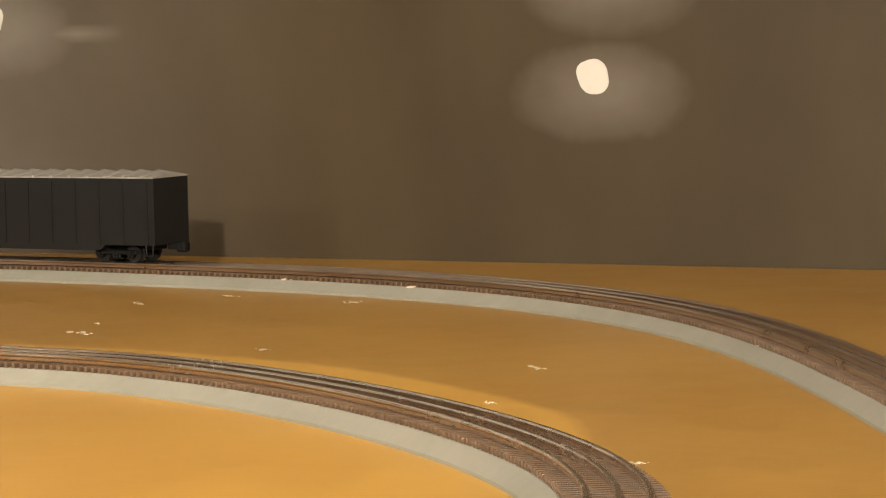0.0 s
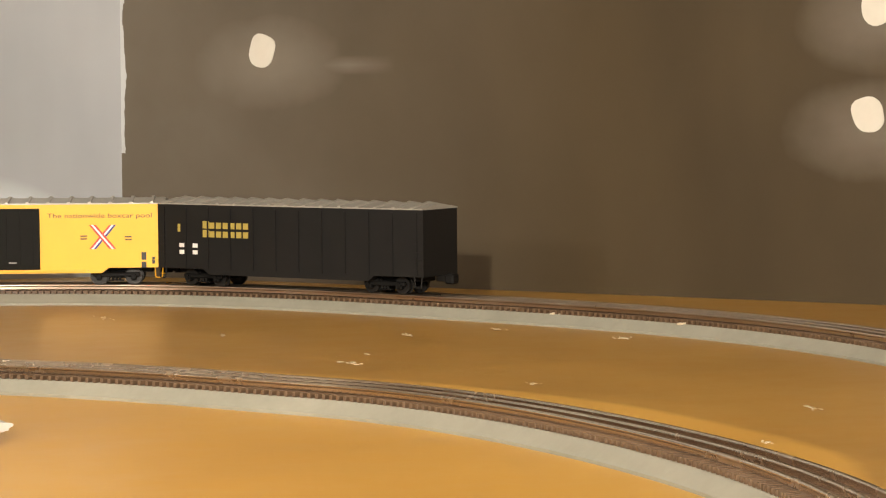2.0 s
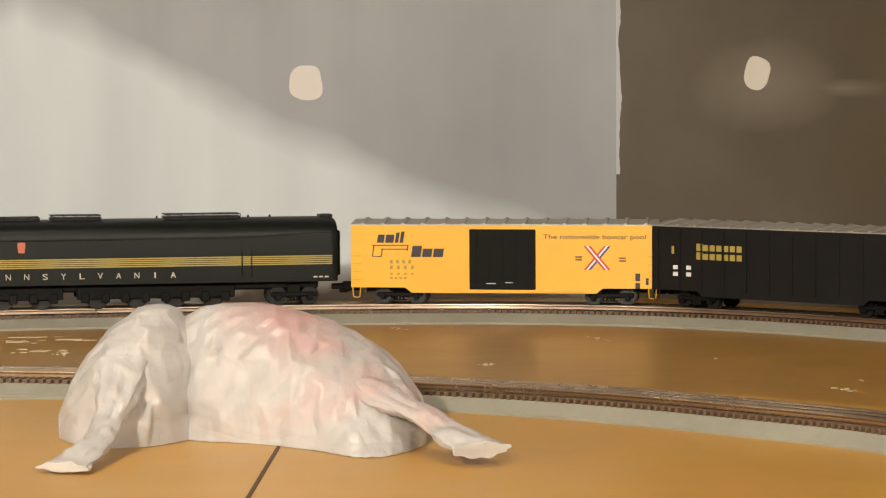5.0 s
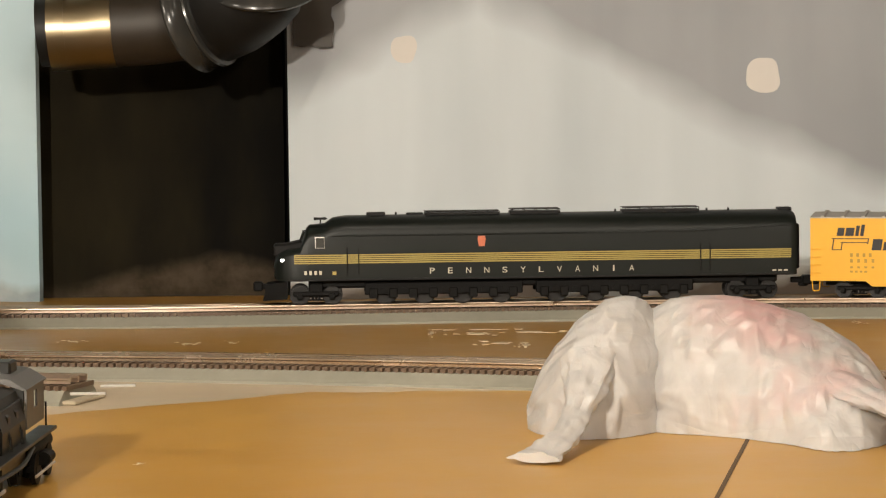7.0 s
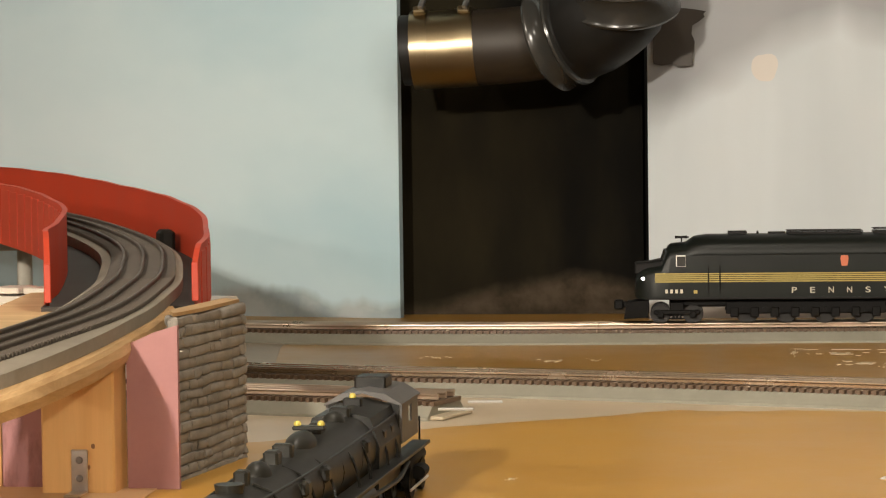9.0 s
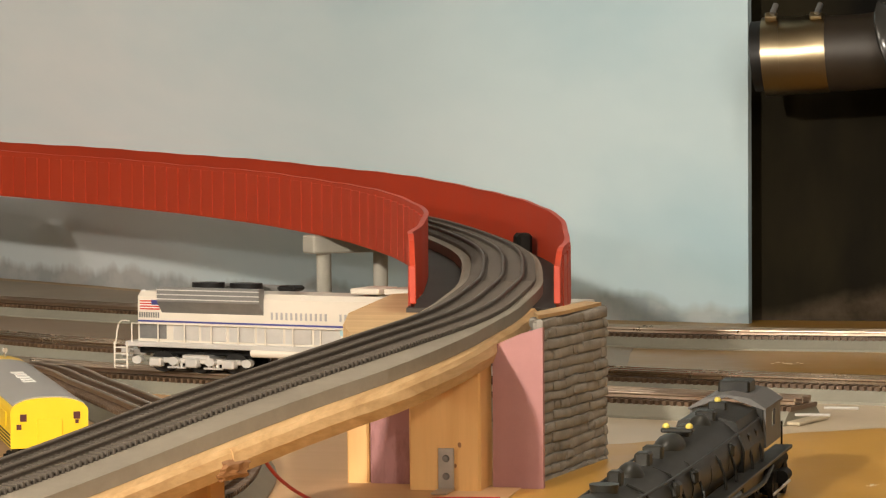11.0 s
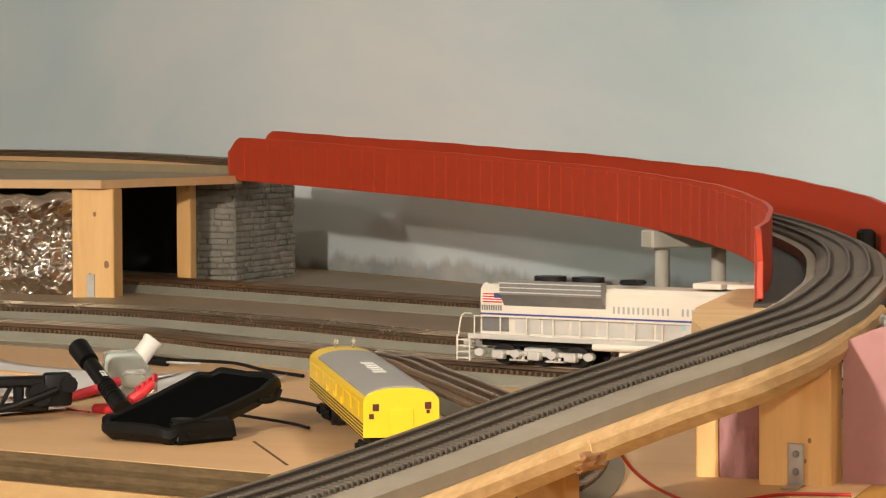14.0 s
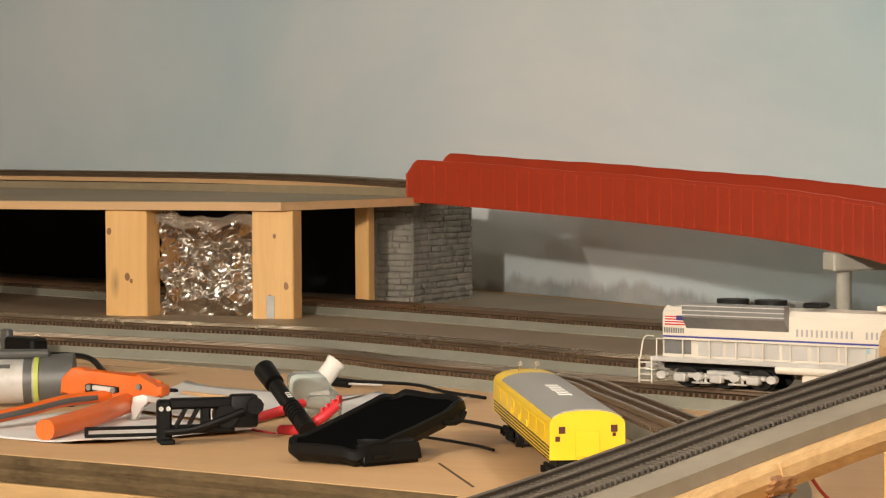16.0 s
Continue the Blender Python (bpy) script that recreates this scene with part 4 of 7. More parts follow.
def print_on(parent, text, at, width, height, material, label="", name="lettering", face=1):
    """Letters on the side that looks along +y (face 1), read from there, stretched to width by height."""
    me = lettering(text, 0.02, 0.0002)
    co = [v.co for v in me.vertices]
    lo = Vector((min(c.x for c in co), min(c.y for c in co), 0))
    hi = Vector((max(c.x for c in co), max(c.y for c in co), 0))
    c = (lo + hi) / 2
    for v in me.vertices:
        x, y = (v.co.x - c.x) / (hi.x - lo.x) * width, (v.co.y - c.y) / (hi.y - lo.y) * height
        v.co = (at[0] - face * x, at[1] + face * v.co.z, at[2] + y)
    me.materials.append(material)
    return part(name, me, None, parent, label)


def bar(parent, x0, x1, y, z0, z1, material, name="print_bar", lift=0.0005):
    return part(name, boxed((min(x0, x1), min(y, y + lift), z0), (max(x0, x1), max(y, y + lift), z1)), material, parent)


def wheelset(parent, x, r, material=WHEEL, gauge=GAUGE):
    bm = bmesh.new()
    for s in (-1, 1):
        y = s * gauge / 2
        cyl(bm, (x, y - 0.0028, r), (x, y + 0.0028, r), r, n=22)
        cyl(bm, (x, y - s * 0.0028 - 0.0006, r), (x, y - s * 0.0028 + 0.0006, r), r + 0.0014, n=22)
        cyl(bm, (x, y + s * 0.0028, r), (x, y + s * 0.0036, r), r * 0.45, n=14)
    cyl(bm, (x, -gauge / 2, r), (x, gauge / 2, r), 0.002, n=8)
    return part("wheelset", bm, material, parent, smooth=True)


def truck(parent, x, xs, r, w, material, top=0.020, name="truck"):
    t = new(name)
    t.parent = parent
    t.location = (x, 0, 0)
    tf = bmesh.new()
    lo, hi = min(xs) - r * 0.75, max(xs) + r * 0.75
    for s in (-1, 1):
        y = s * w / 2
        box(tf, (lo, y - 0.002, r * 0.95), (hi, y + 0.002, r * 1.45), 0.0009)
        for q in xs:
            box(tf, (q - r * 0.33, y - 0.0035, r * 0.55), (q + r * 0.33, y + 0.0035, r * 1.3), 0.001)
            cyl(tf, (q, y, r), (q, y + s * 0.005, r), r * 0.28, n=12)
        for a, b in zip(xs, xs[1:]):
            m = (a + b) / 2
            for k in (-1, 0, 1):
                cyl(tf, (m + k * 0.0035, y, r * 0.5), (m + k * 0.0035, y, r * 1.2), 0.0014, n=8)
            box(tf, (m - 0.008, y - 0.002, r * 0.42), (m + 0.008, y + 0.002, r * 0.6), 0.0006)
    box(tf, (lo * 0.3, -w / 2, r * 0.9), (hi * 0.3, w / 2, top), 0.001)
    part("side_frame", tf, material, t)
    for q in xs:
        wheelset(t, q, r)
    return t


def coupler(parent, x, s, z=0.0175, material=IRON):
    bm = bmesh.new()
    box(bm, (min(x, x + s * 0.014), -0.003, z - 0.003), (max(x, x + s * 0.014), 0.003, z + 0.003), 0.0008)
    box(bm, (min(x + s * 0.012, x + s * 0.022), -0.006, z - 0.005), (max(x + s * 0.012, x + s * 0.022), 0.006, z + 0.005), 0.0015)
    return part("coupler", bm, material, parent)


def on_track(points, run):
    """The pose on the track's rail heads at a run of metres along it."""
    line = spline([u(*p) for p in points], 0.01)
    fr = frames_of(line)
    step = (line[1] - line[0]).length
    q, ahead, _ = fr[min(len(fr) - 1, max(0, int(round(run / step))))]
    return q, ahead


def run_at_x(points, x):
    line = spline([u(*p) for p in points], 0.01)
    i = min((k for k, q in enumerate(line) if q.y > 0.7 * K), key=lambda k: abs(line[k].x - x * K))
    return i * (line[1] - line[0]).length


def seat(points, front, back):
    """Stands a vehicle with its local x from the back run to the front run."""
    a, _ = on_track(points, back)
    b, _ = on_track(points, front)
    d = b - a
    return Matrix.Translation((a + b) / 2 + Vector((0, 0, RAIL_TOP))) @ Matrix.Rotation(math.atan2(d.y, d.x), 4, "Z")


def body_ring(x, half_w, sill, side, top, crown, n=7):
    """A vehicle's cross section at x: upright sides to 'side', then a roof rounded up to 'top'."""
    pts = [Vector((x, half_w, sill)), Vector((x, half_w, side))]
    for k in range(1, n):
        a = math.pi / 2 * k / n
        pts.append(Vector((x, half_w * (1 - crown) * 0 + half_w * math.cos(a) ** 0.75, side + (top - side) * math.sin(a) ** 0.9)))
    pts.append(Vector((x, 0, top)))
    left = [Vector((p.x, -p.y, p.z)) for p in pts[:-1]][::-1]
    return pts + left


# the long dark diesel, nose ahead along +x, its lettered flank on +y
def streamlined_diesel(m):
    t = thing("streamlined_locomotive", m, "dark green streamlined model diesel locomotive with gold stripes", "model locomotive")
    HW = 0.0315
    rings = []
    for x, sill, side, top, hw in ((0.276, 0.030, 0.036, 0.040, 0.012), (0.2745, 0.027, 0.040, 0.049, 0.021), (0.269, 0.0255, 0.046, 0.056, 0.027), (0.262, 0.025, 0.050, 0.0590, 0.030),
                                   (0.252, 0.025, 0.052, 0.0610, HW), (0.2475, 0.025, 0.053, 0.0625, HW), (0.2415, 0.025, 0.066, 0.0800, HW), (0.238, 0.025, 0.068, 0.0830, HW), (0.222, 0.025, 0.069, 0.0845, HW),
                                   (0.214, 0.025, 0.072, 0.0905, HW), (0.20, 0.025, 0.073, 0.0925, HW), (0.0, 0.025, 0.073, 0.0930, HW), (-0.265, 0.025, 0.074, 0.0930, HW), (-0.272, 0.025, 0.073, 0.0915, HW), (-0.274, 0.0255, 0.072, 0.090, 0.0305)):
        rings.append(body_ring(x, hw, sill, side, top, 0.5))
    body = part("body", loft(bmesh.new(), rings), GREEN, t, smooth=True)
    y = HW + 0.0001
    # stripes, door gaps, belt ledge
    for s in (1, -1):
        for i in range(5):
            z = 0.0432 + i * 0.00205
            part("stripe", boxed((-0.268, min(s * y, s * (y + 0.0004)), z), (0.2545, max(s * y, s * (y + 0.0004)), z + 0.00135)), GOLD, body, "gold stripe" if i == 0 else "")
        part("ledge", boxed((-0.05, min(s * y, s * (y + 0.0011)), 0.0715), (0.215, max(s * y, s * (y + 0.0011)), 0.0728), 0.0003), GREEN, body)
        part("sill", boxed((-0.272, min(s * y, s * (y + 0.0009)), 0.0252), (0.262, max(s * y, s * (y + 0.0009)), 0.0272), 0.0003), BLACKROOF, body)
        for x in (0.199, 0.187, -0.172, -0.182):
            part("grab_rail", cyl(bmesh.new(), (x, s * (y + 0.0016), 0.032), (x, s * (y + 0.0016), 0.060), 0.0006, n=6), BLACKROOF, body)
        wn = part("cab_window", boxed((0.2225, min(s * y, s * (y + 0.0005)), 0.0595), (0.2325, max(s * y, s * (y + 0.0005)), 0.0715), 0.0002), PRINT_WHITE, body, "pale framed cab side window")
        part("pane", boxed((0.2228, min(s * y, s * (y + 0.0008)), 0.0600), (0.2316, max(s * y, s * (y + 0.0008)), 0.0703)), GLASS, wn)
        # raised fairing line running up to the rear
        line = spline([Vector((x, s * (y + 0.0002), z)) for x, z in ((-0.052, 0.0722), (-0.12, 0.0722), (-0.17, 0.0728), (-0.22, 0.0752), (-0.268, 0.0775))], 0.006)
        part("fairing", sweep(bmesh.new(), line, [(-0.0007, -0.0006), (-0.0007, 0.0006), (0.0007, 0.0006), (0.0007, -0.0006)]), GREEN, body)
    for i, ch in enumerate("PENNSYLVANIA"):
        print_on(body, ch, (0.1100 - i * 0.01905, y, 0.0345), 0.0052 if ch != "I" else 0.0016, 0.0060, PALE, "pale spaced road lettering" if i == 0 else "", "letter")
    for i in range(4):
        bar(body, 0.2440 - i * 0.0052, 0.2412 - i * 0.0052, y, 0.0318, 0.0358, PALE, "number_bar")
    bar(body, 0.2145, 0.2105, y, 0.0315, 0.0350, GOLD, "number_bar")
    for i in range(3):
        bar(body, -0.248 - i * 0.006, -0.252 - i * 0.006, y, 0.0292, 0.0308, PALE, "number_bar")
    key = bmesh.new()
    prism(key, [(-0.0030, -0.0055), (0.0030, -0.0055), (0.0042, 0.002), (0.0036, 0.0055), (-0.0036, 0.0055), (-0.0042, 0.002)], 0.0006, Matrix.Translation((0.058, y, 0.0650)))
    part("emblem", key, KEYRED, body, "small red emblem plate")
    # windscreen, headlamps, horn
    for s in (-1, 1):
        part("windscreen", boxed((-0.0003, -0.010, -0.0055), (0.0007, 0.010, 0.0055), 0.0002, Matrix.Translation((0.2452, s * 0.0125, 0.0715)) @ Matrix.Rotation(radians(-19), 4, "Y") @ Matrix.Rotation(radians(s * 8), 4, "Z")), GLASS, body)
        part("headlamp", ball(bmesh.new(), (0.2665, s * 0.0268, 0.0470), 0.0026, 10, (1, 1, 0.7)), LAMP, body, "lit white headlamp", smooth=True)
    visor = bmesh.new()
    loft(visor, [[Vector((x, yy, z)) for yy, z in ((-hw, lo), (-hw, hi - 0.002), (-hw + 0.004, hi), (hw - 0.004, hi), (hw, hi - 0.002), (hw, lo))] for x, hw, lo, hi in ((0.2760, 0.0125, 0.0520, 0.0622), (0.2745, 0.0140, 0.0518, 0.0635), (0.262, 0.0175, 0.0545, 0.0640), (0.246, 0.0225, 0.0570, 0.0672))])
    part("visor", visor, BLACKROOF, body, "black hood over the nose")
    horn = bmesh.new()
    cyl(horn, (0.2265, 0.004, 0.0843), (0.2265, 0.004, 0.0895), 0.0008, n=8)
    cyl(horn, (0.219, 0.004, 0.0893), (0.2335, 0.004, 0.0893), 0.0007, 0.0016, 10)
    cyl(horn, (0.2335, 0.001, 0.0893), (0.221, 0.001, 0.0893), 0.0007, 0.0016, 10)
    part("horn", horn, BLACKROOF, body)
    # roof gear
    for x0, x1, h, w in ((0.158, 0.178, 0.0022, 0.018), (0.118, 0.136, 0.0012, 0.014), (-0.272, -0.258, 0.002, 0.02)):
        part("roof_hatch", boxed((x0, -w / 2, 0.0915), (x1, w / 2, 0.0930 + h), 0.0006), BLACKROOF, body)
    for x0, x1, h in ((0.038, 0.117, 0.0026), (-0.026, 0.027, 0.0042), (-0.173, -0.092, 0.0042)):
        bm = bmesh.new()
        box(bm, (x0, -0.013, 0.0915), (x1, 0.013, 0.0928 + h * 0.5), 0.0006)
        for s in (-1, 1):
            cyl(bm, (x0, s * 0.012, 0.0928 + h), (x1, s * 0.012, 0.0928 + h), 0.0005, n=6)
            k = x0
            while k < x1:
                cyl(bm, (k, s * 0.012, 0.092), (k, s * 0.012, 0.0928 + h), 0.0005, n=6)
                k += 0.0125
        part("roof_rail", bm, BLACKROOF, body)
    for x in (0.024, -0.085, -0.182, -0.205, 0.147):
        part("lifting_lug", cyl(bmesh.new(), (x, 0.006, 0.092), (x, 0.006, 0.0955), 0.0014, 0.0009, 8), BLACKROOF, body)
    part("diaphragm", boxed((-0.2795, -0.014, 0.030), (-0.274, 0.014, 0.078), 0.0015), IRON, t, "black end diaphragm")
    # running gear
    part("underframe", boxed((-0.255, -0.019, 0.0165), (0.240, 0.019, 0.0262), 0.002), IRON, t, "black underframe")
    truck(t, 0.232, (-0.017, 0.017), 0.0095, 0.046, IRON, 0.022)
    for c in (0.098, -0.082):
        d = new("driving_frame")
        d.parent = t
        d.location = (c, 0, 0)
        fr = bmesh.new()
        for s in (-1, 1):
            box(fr, (-0.083, s * 0.0225 - 0.003, 0.0095), (0.083, s * 0.0225 + 0.003, 0.0225), 0.001)
            for k in range(8):
                x = -0.073 + k * 0.021
                box(fr, (x - 0.0045, s * 0.0225 - 0.0045, 0.006), (x + 0.0045, s * 0.0225 + 0.0045, 0.0165), 0.001)
            for k in range(7):
                cyl(fr, (-0.063 + k * 0.021, s * 0.026, 0.014), (-0.063 + k * 0.021, s * 0.0285, 0.014), 0.003, n=10)
        part("side_frame", fr, IRON, d)
        for k in range(4):
            wheelset(d, -0.061 + k * 0.0405, 0.0112)
    truck(t, -0.228, (-0.017, 0.017), 0.0095, 0.046, IRON, 0.022)
    pil = bmesh.new()
    loft(pil, [[Vector((x, yy, z)) for x, yy, z in ((0.262, -0.026, 0.0245), (0.284, -0.018, 0.0215), (0.284, 0.018, 0.0215), (0.262, 0.026, 0.0245))],
               [Vector((x, yy, z)) for x, yy, z in ((0.262, -0.026, 0.006), (0.288, -0.016, 0.004), (0.288, 0.016, 0.004), (0.262, 0.026, 0.006))]])
    part("pilot", pil, IRON, t, "black pilot")
    coupler(t, 0.276, 1, 0.0185)
    coupler(t, -0.272, -1, 0.0175)
    return t


def boxcar(m, paint, roof_mat, black=False):
    label = "black boxcar with yellow lettering" if black else "yellow boxcar with a black door and ribbed grey roof"
    t = thing("boxcar", m, label, "model boxcar", "cars of the standing train")
    L, HW, Z0, Z1 = 0.163, 0.0315, 0.0125, 0.0840
    body = bmesh.new()
    cut = 0.0055
    outline = [(-L, Z0 + cut), (-L, Z1), (L, Z1), (L, Z0 + cut), (0.105, Z0 + cut), (0.098, Z0), (-0.098, Z0), (-0.105, Z0 + cut)]
    prism(body, outline, 2 * HW, Matrix.Translation((0, -HW, 0)))
    b = part("body", body, paint, t)
    roof = bmesh.new()
    loft(roof, [[Vector((x, yy, z)) for yy, z in ((-HW - 0.001, Z1), (-HW - 0.001, Z1 + 0.0012), (0, Z1 + 0.0055), (HW + 0.001, Z1 + 0.0012), (HW + 0.001, Z1))] for x in (-L, L)])
    r = part("roof", roof, roof_mat, t, "white-grey ribbed roof" if not black else "grey roof")
    rib = bmesh.new()
    loft(rib, [[Vector((x, yy, z)) for yy, z in ((-HW - 0.0012, Z1 + 0.0008), (-HW - 0.0012, Z1 + 0.0026), (0, Z1 + 0.0073), (HW + 0.0012, Z1 + 0.0026), (HW + 0.0012, Z1 + 0.0008))] for x in (-0.0016, 0.0016)])
    rib = finish(rib, "roof_rib", roof_mat)
    for k in range(15):
        part("roof_rib", rib, None, r).location = (-0.150 + k * 0.3 / 14, 0, 0)
    for s in (1, -1):
        y = s * HW
        if not black:
            d0, d1 = -0.034, 0.036
            door = part("door", boxed((d0, min(y, y + s * 0.0022), Z0 + 0.004), (d1, max(y, y + s * 0.0022), Z1 - 0.004), 0.0006), BLACK, b, "black sliding door")
            for k in range(5):
                x = d0 + 0.007 + k * 0.014
                part("door_rib", boxed((x - 0.0008, min(y, y + s * 0.0031), Z0 + 0.007), (x + 0.0008, max(y, y + s * 0.0031), Z1 - 0.007)), BLACK, door)
            part("door_bar", boxed((-0.010, min(y, y + s * 0.0034), 0.0235), (-0.002, max(y, y + s * 0.0034), 0.0243)), PRINT_WHITE, door)
            part("door_bar", boxed((0.008, min(y, y + s * 0.0034), 0.0225), (0.018, max(y, y + s * 0.0034), 0.0233)), PRINT_WHITE, door)
            part("door_rail", boxed((d0 - 0.05, min(y, y + s * 0.0018), Z0 + 0.0015), (d1 + 0.012, max(y, y + s * 0.0018), Z0 + 0.0035)), paint, b)
        for x in (-L + 0.006, L - 0.006):
            for k in range(4):
                z = 0.026 + k * 0.0085
                part("ladder_rung", cyl(bmesh.new(), (x - 0.005, y + s * 0.0012, z), (x + 0.005, y + s * 0.0012, z), 0.0004, n=5), paint, b)
            st = bmesh.new()
            tube(st, [(x - 0.0042, y, 0.0185), (x - 0.0035, y, 0.010), (x - 0.0028, y, 0.0078), (x + 0.0028, y, 0.0078), (x + 0.0035, y, 0.010), (x + 0.0042, y, 0.0185)], 0.0006, 6, 0.0012)
            part("stirrup_step", st, paint, b)
    if not black:
        y = HW + 0.0001
        # two-line emblem as plain shapes, +x end
        def slant(x0, x1, z0, z1, mat, name="emblem_bar", lean=0.0016):
            bm = bmesh.new()
            prism(bm, [(x0, z0), (x1, z0), (x1 - lean * (z1 - z0) / 0.01, z1), (x0 - lean * (z1 - z0) / 0.01, z1)], 0.0006, Matrix.Translation((0, y, 0)))
            return part(name, bm, mat, b)
        for x, w, h in ((0.1350, 0.0072, 0.0085), (0.1262, 0.0088, 0.0085), (0.1158, 0.0036, 0.0108), (0.1106, 0.0036, 0.0118)):
            slant(x - w, x, 0.0655, 0.0655 + h, INK)
        for x, w, h in ((0.0985, 0.0100, 0.0118), (0.0868, 0.0100, 0.0088), (0.0751, 0.0105, 0.0088)):
            slant(x - w, x, 0.0505, 0.0505 + h, INK)
        for x0, x1, z0, z1 in ((0.1395, 0.1405, 0.0505, 0.0630), (0.1020, 0.1405, 0.0622, 0.0630), (0.1300, 0.1310, 0.0505, 0.0590), (0.1300, 0.1405, 0.0505, 0.0512), (0.1020, 0.1030, 0.0570, 0.0630), (0.1020, 0.1310, 0.0582, 0.0590)):
            slant(x0, x1, z0, z1, INK, "emblem_line")
        for i, (z, n0, n1) in enumerate(((0.0435, 0.121, 0.100), (0.0375, 0.121, 0.097), (0.0315, 0.121, 0.097), (0.0270, 0.121, 0.105))):
            for k in range(4):
                x = n0 - k * (n0 - n1) / 3.2
                bar(b, x, x - 0.0028, y, z, z + (0.0038 if i < 2 else 0.002), OLIVE_PRINT, "number_bar")
        print_on(b, "The nationwide boxcar pool", (-0.096, y, 0.0715), 0.108, 0.0062, INK, "black slanted slogan lettering")
        # crossing emblem in red, white and blue
        for a, mats in ((1, (PRINT_RED, PRINT_WHITE, PRINT_RED)), (-1, (PRINT_BLUE, PRINT_WHITE, PRINT_RED))):
            for i, mt in enumerate(mats):
                off = (i - 1) * 0.0024
                bm = bmesh.new()
                prism(bm, [(off - 0.0012 - a * 0.0105, -0.0125), (off + 0.0012 - a * 0.0105, -0.0125), (off + 0.0012 + a * 0.0105, 0.0125), (off - 0.0012 + a * 0.0105, 0.0125)], 0.0005 + 0.0002 * (a > 0), Matrix.Translation((-0.099, y, 0.050)))
                part("emblem_band", bm, mt, b)
        for x, z in ((-0.076, 0.0505), (-0.076, 0.0475), (-0.122, 0.0495), (-0.122, 0.0465)):
            bar(b, x, x - 0.007, y, z, z + 0.0012, INK, "notice_bar")
        for x, z, w, h in ((-0.139, 0.026, 0.005, 0.008), (-0.139, 0.018, 0.005, 0.006), (-0.150, 0.022, 0.003, 0.007)):
            bar(b, x, x - w, y, z, z + h, INK, "notice_panel")
    else:
        y = HW + 0.0001
        for row, n in ((0.0600, 7), (0.0510, 7)):
            for k in range(n):
                x = 0.105 - k * 0.0085
                bar(b, x, x - (0.0062 if k else 0.0078), y, row, row + (0.0062 if k else 0.0075), GOLD, "lettering_bar")
        for x, z in ((0.135, 0.040), (0.135, 0.033), (0.118, 0.040), (0.118, 0.033)):
            bar(b, x, x - 0.006, y, z, z + 0.0042, PRINT_WHITE, "number_bar")
        bar(b, 0.137, 0.134, y, 0.056, 0.064, GOLD, "notice_bar")
        for k in range(12):
            x = -0.155 + k * 0.31 / 11
            part("side_post", boxed((x - 0.0009, y, Z0 + 0.006), (x + 0.0009, y + 0.0009, Z1 - 0.003)), paint, b)
    part("underframe", boxed((-0.15, -0.012, 0.012), (0.15, 0.012, 0.0178), 0.001), IRON, t)
    for x in (-0.112, 0.112):
        truck(t, x, (-0.018, 0.018), 0.0085, 0.044, IRON, 0.0125)
    coupler(t, L - 0.004, 1, 0.0155)
    coupler(t, -L + 0.004, -1, 0.0155)
    return t


main_start = run_at_x(TRACK_MAIN, -0.105)
streamlined_diesel(seat(TRACK_MAIN, main_start + 0.09, main_start + 0.49))
car = main_start + 0.582
boxcar(seat(TRACK_MAIN, car + 0.055, car + 0.278), YELLOW, ROOFGREY)
car += 0.338
boxcar(seat(TRACK_MAIN, car + 0.055, car + 0.278), BLACKROOF, ROOFGREY, True)

# ---- white road diesel on the siding ----
WHITE = speckled("white_enamel", (0.65, 0.595, 0.505), (0.73, 0.675, 0.58), 30, 0.35, bump=0.03)
SILVER = speckled("silver_paint", (0.58, 0.57, 0.54), (0.72, 0.70, 0.66), 80, 0.35, 0.45, bump=0.08)
GRILLE = speckled("radiator_grey", (0.16, 0.16, 0.155), (0.26, 0.255, 0.245), 120, 0.4, 0.4)
STRIPE_BLUE = speckled("blue_stripe", (0.03, 0.04, 0.22), (0.05, 0.06, 0.28), 60, 0.4)
PALE_BLUE = speckled("pale_blue_panel", (0.35, 0.55, 0.60), (0.42, 0.62, 0.66), 60, 0.4)
LETTER_GREY = speckled("grey_lettering", (0.33, 0.32, 0.32), (0.42, 0.41, 0.40), 60, 0.5)


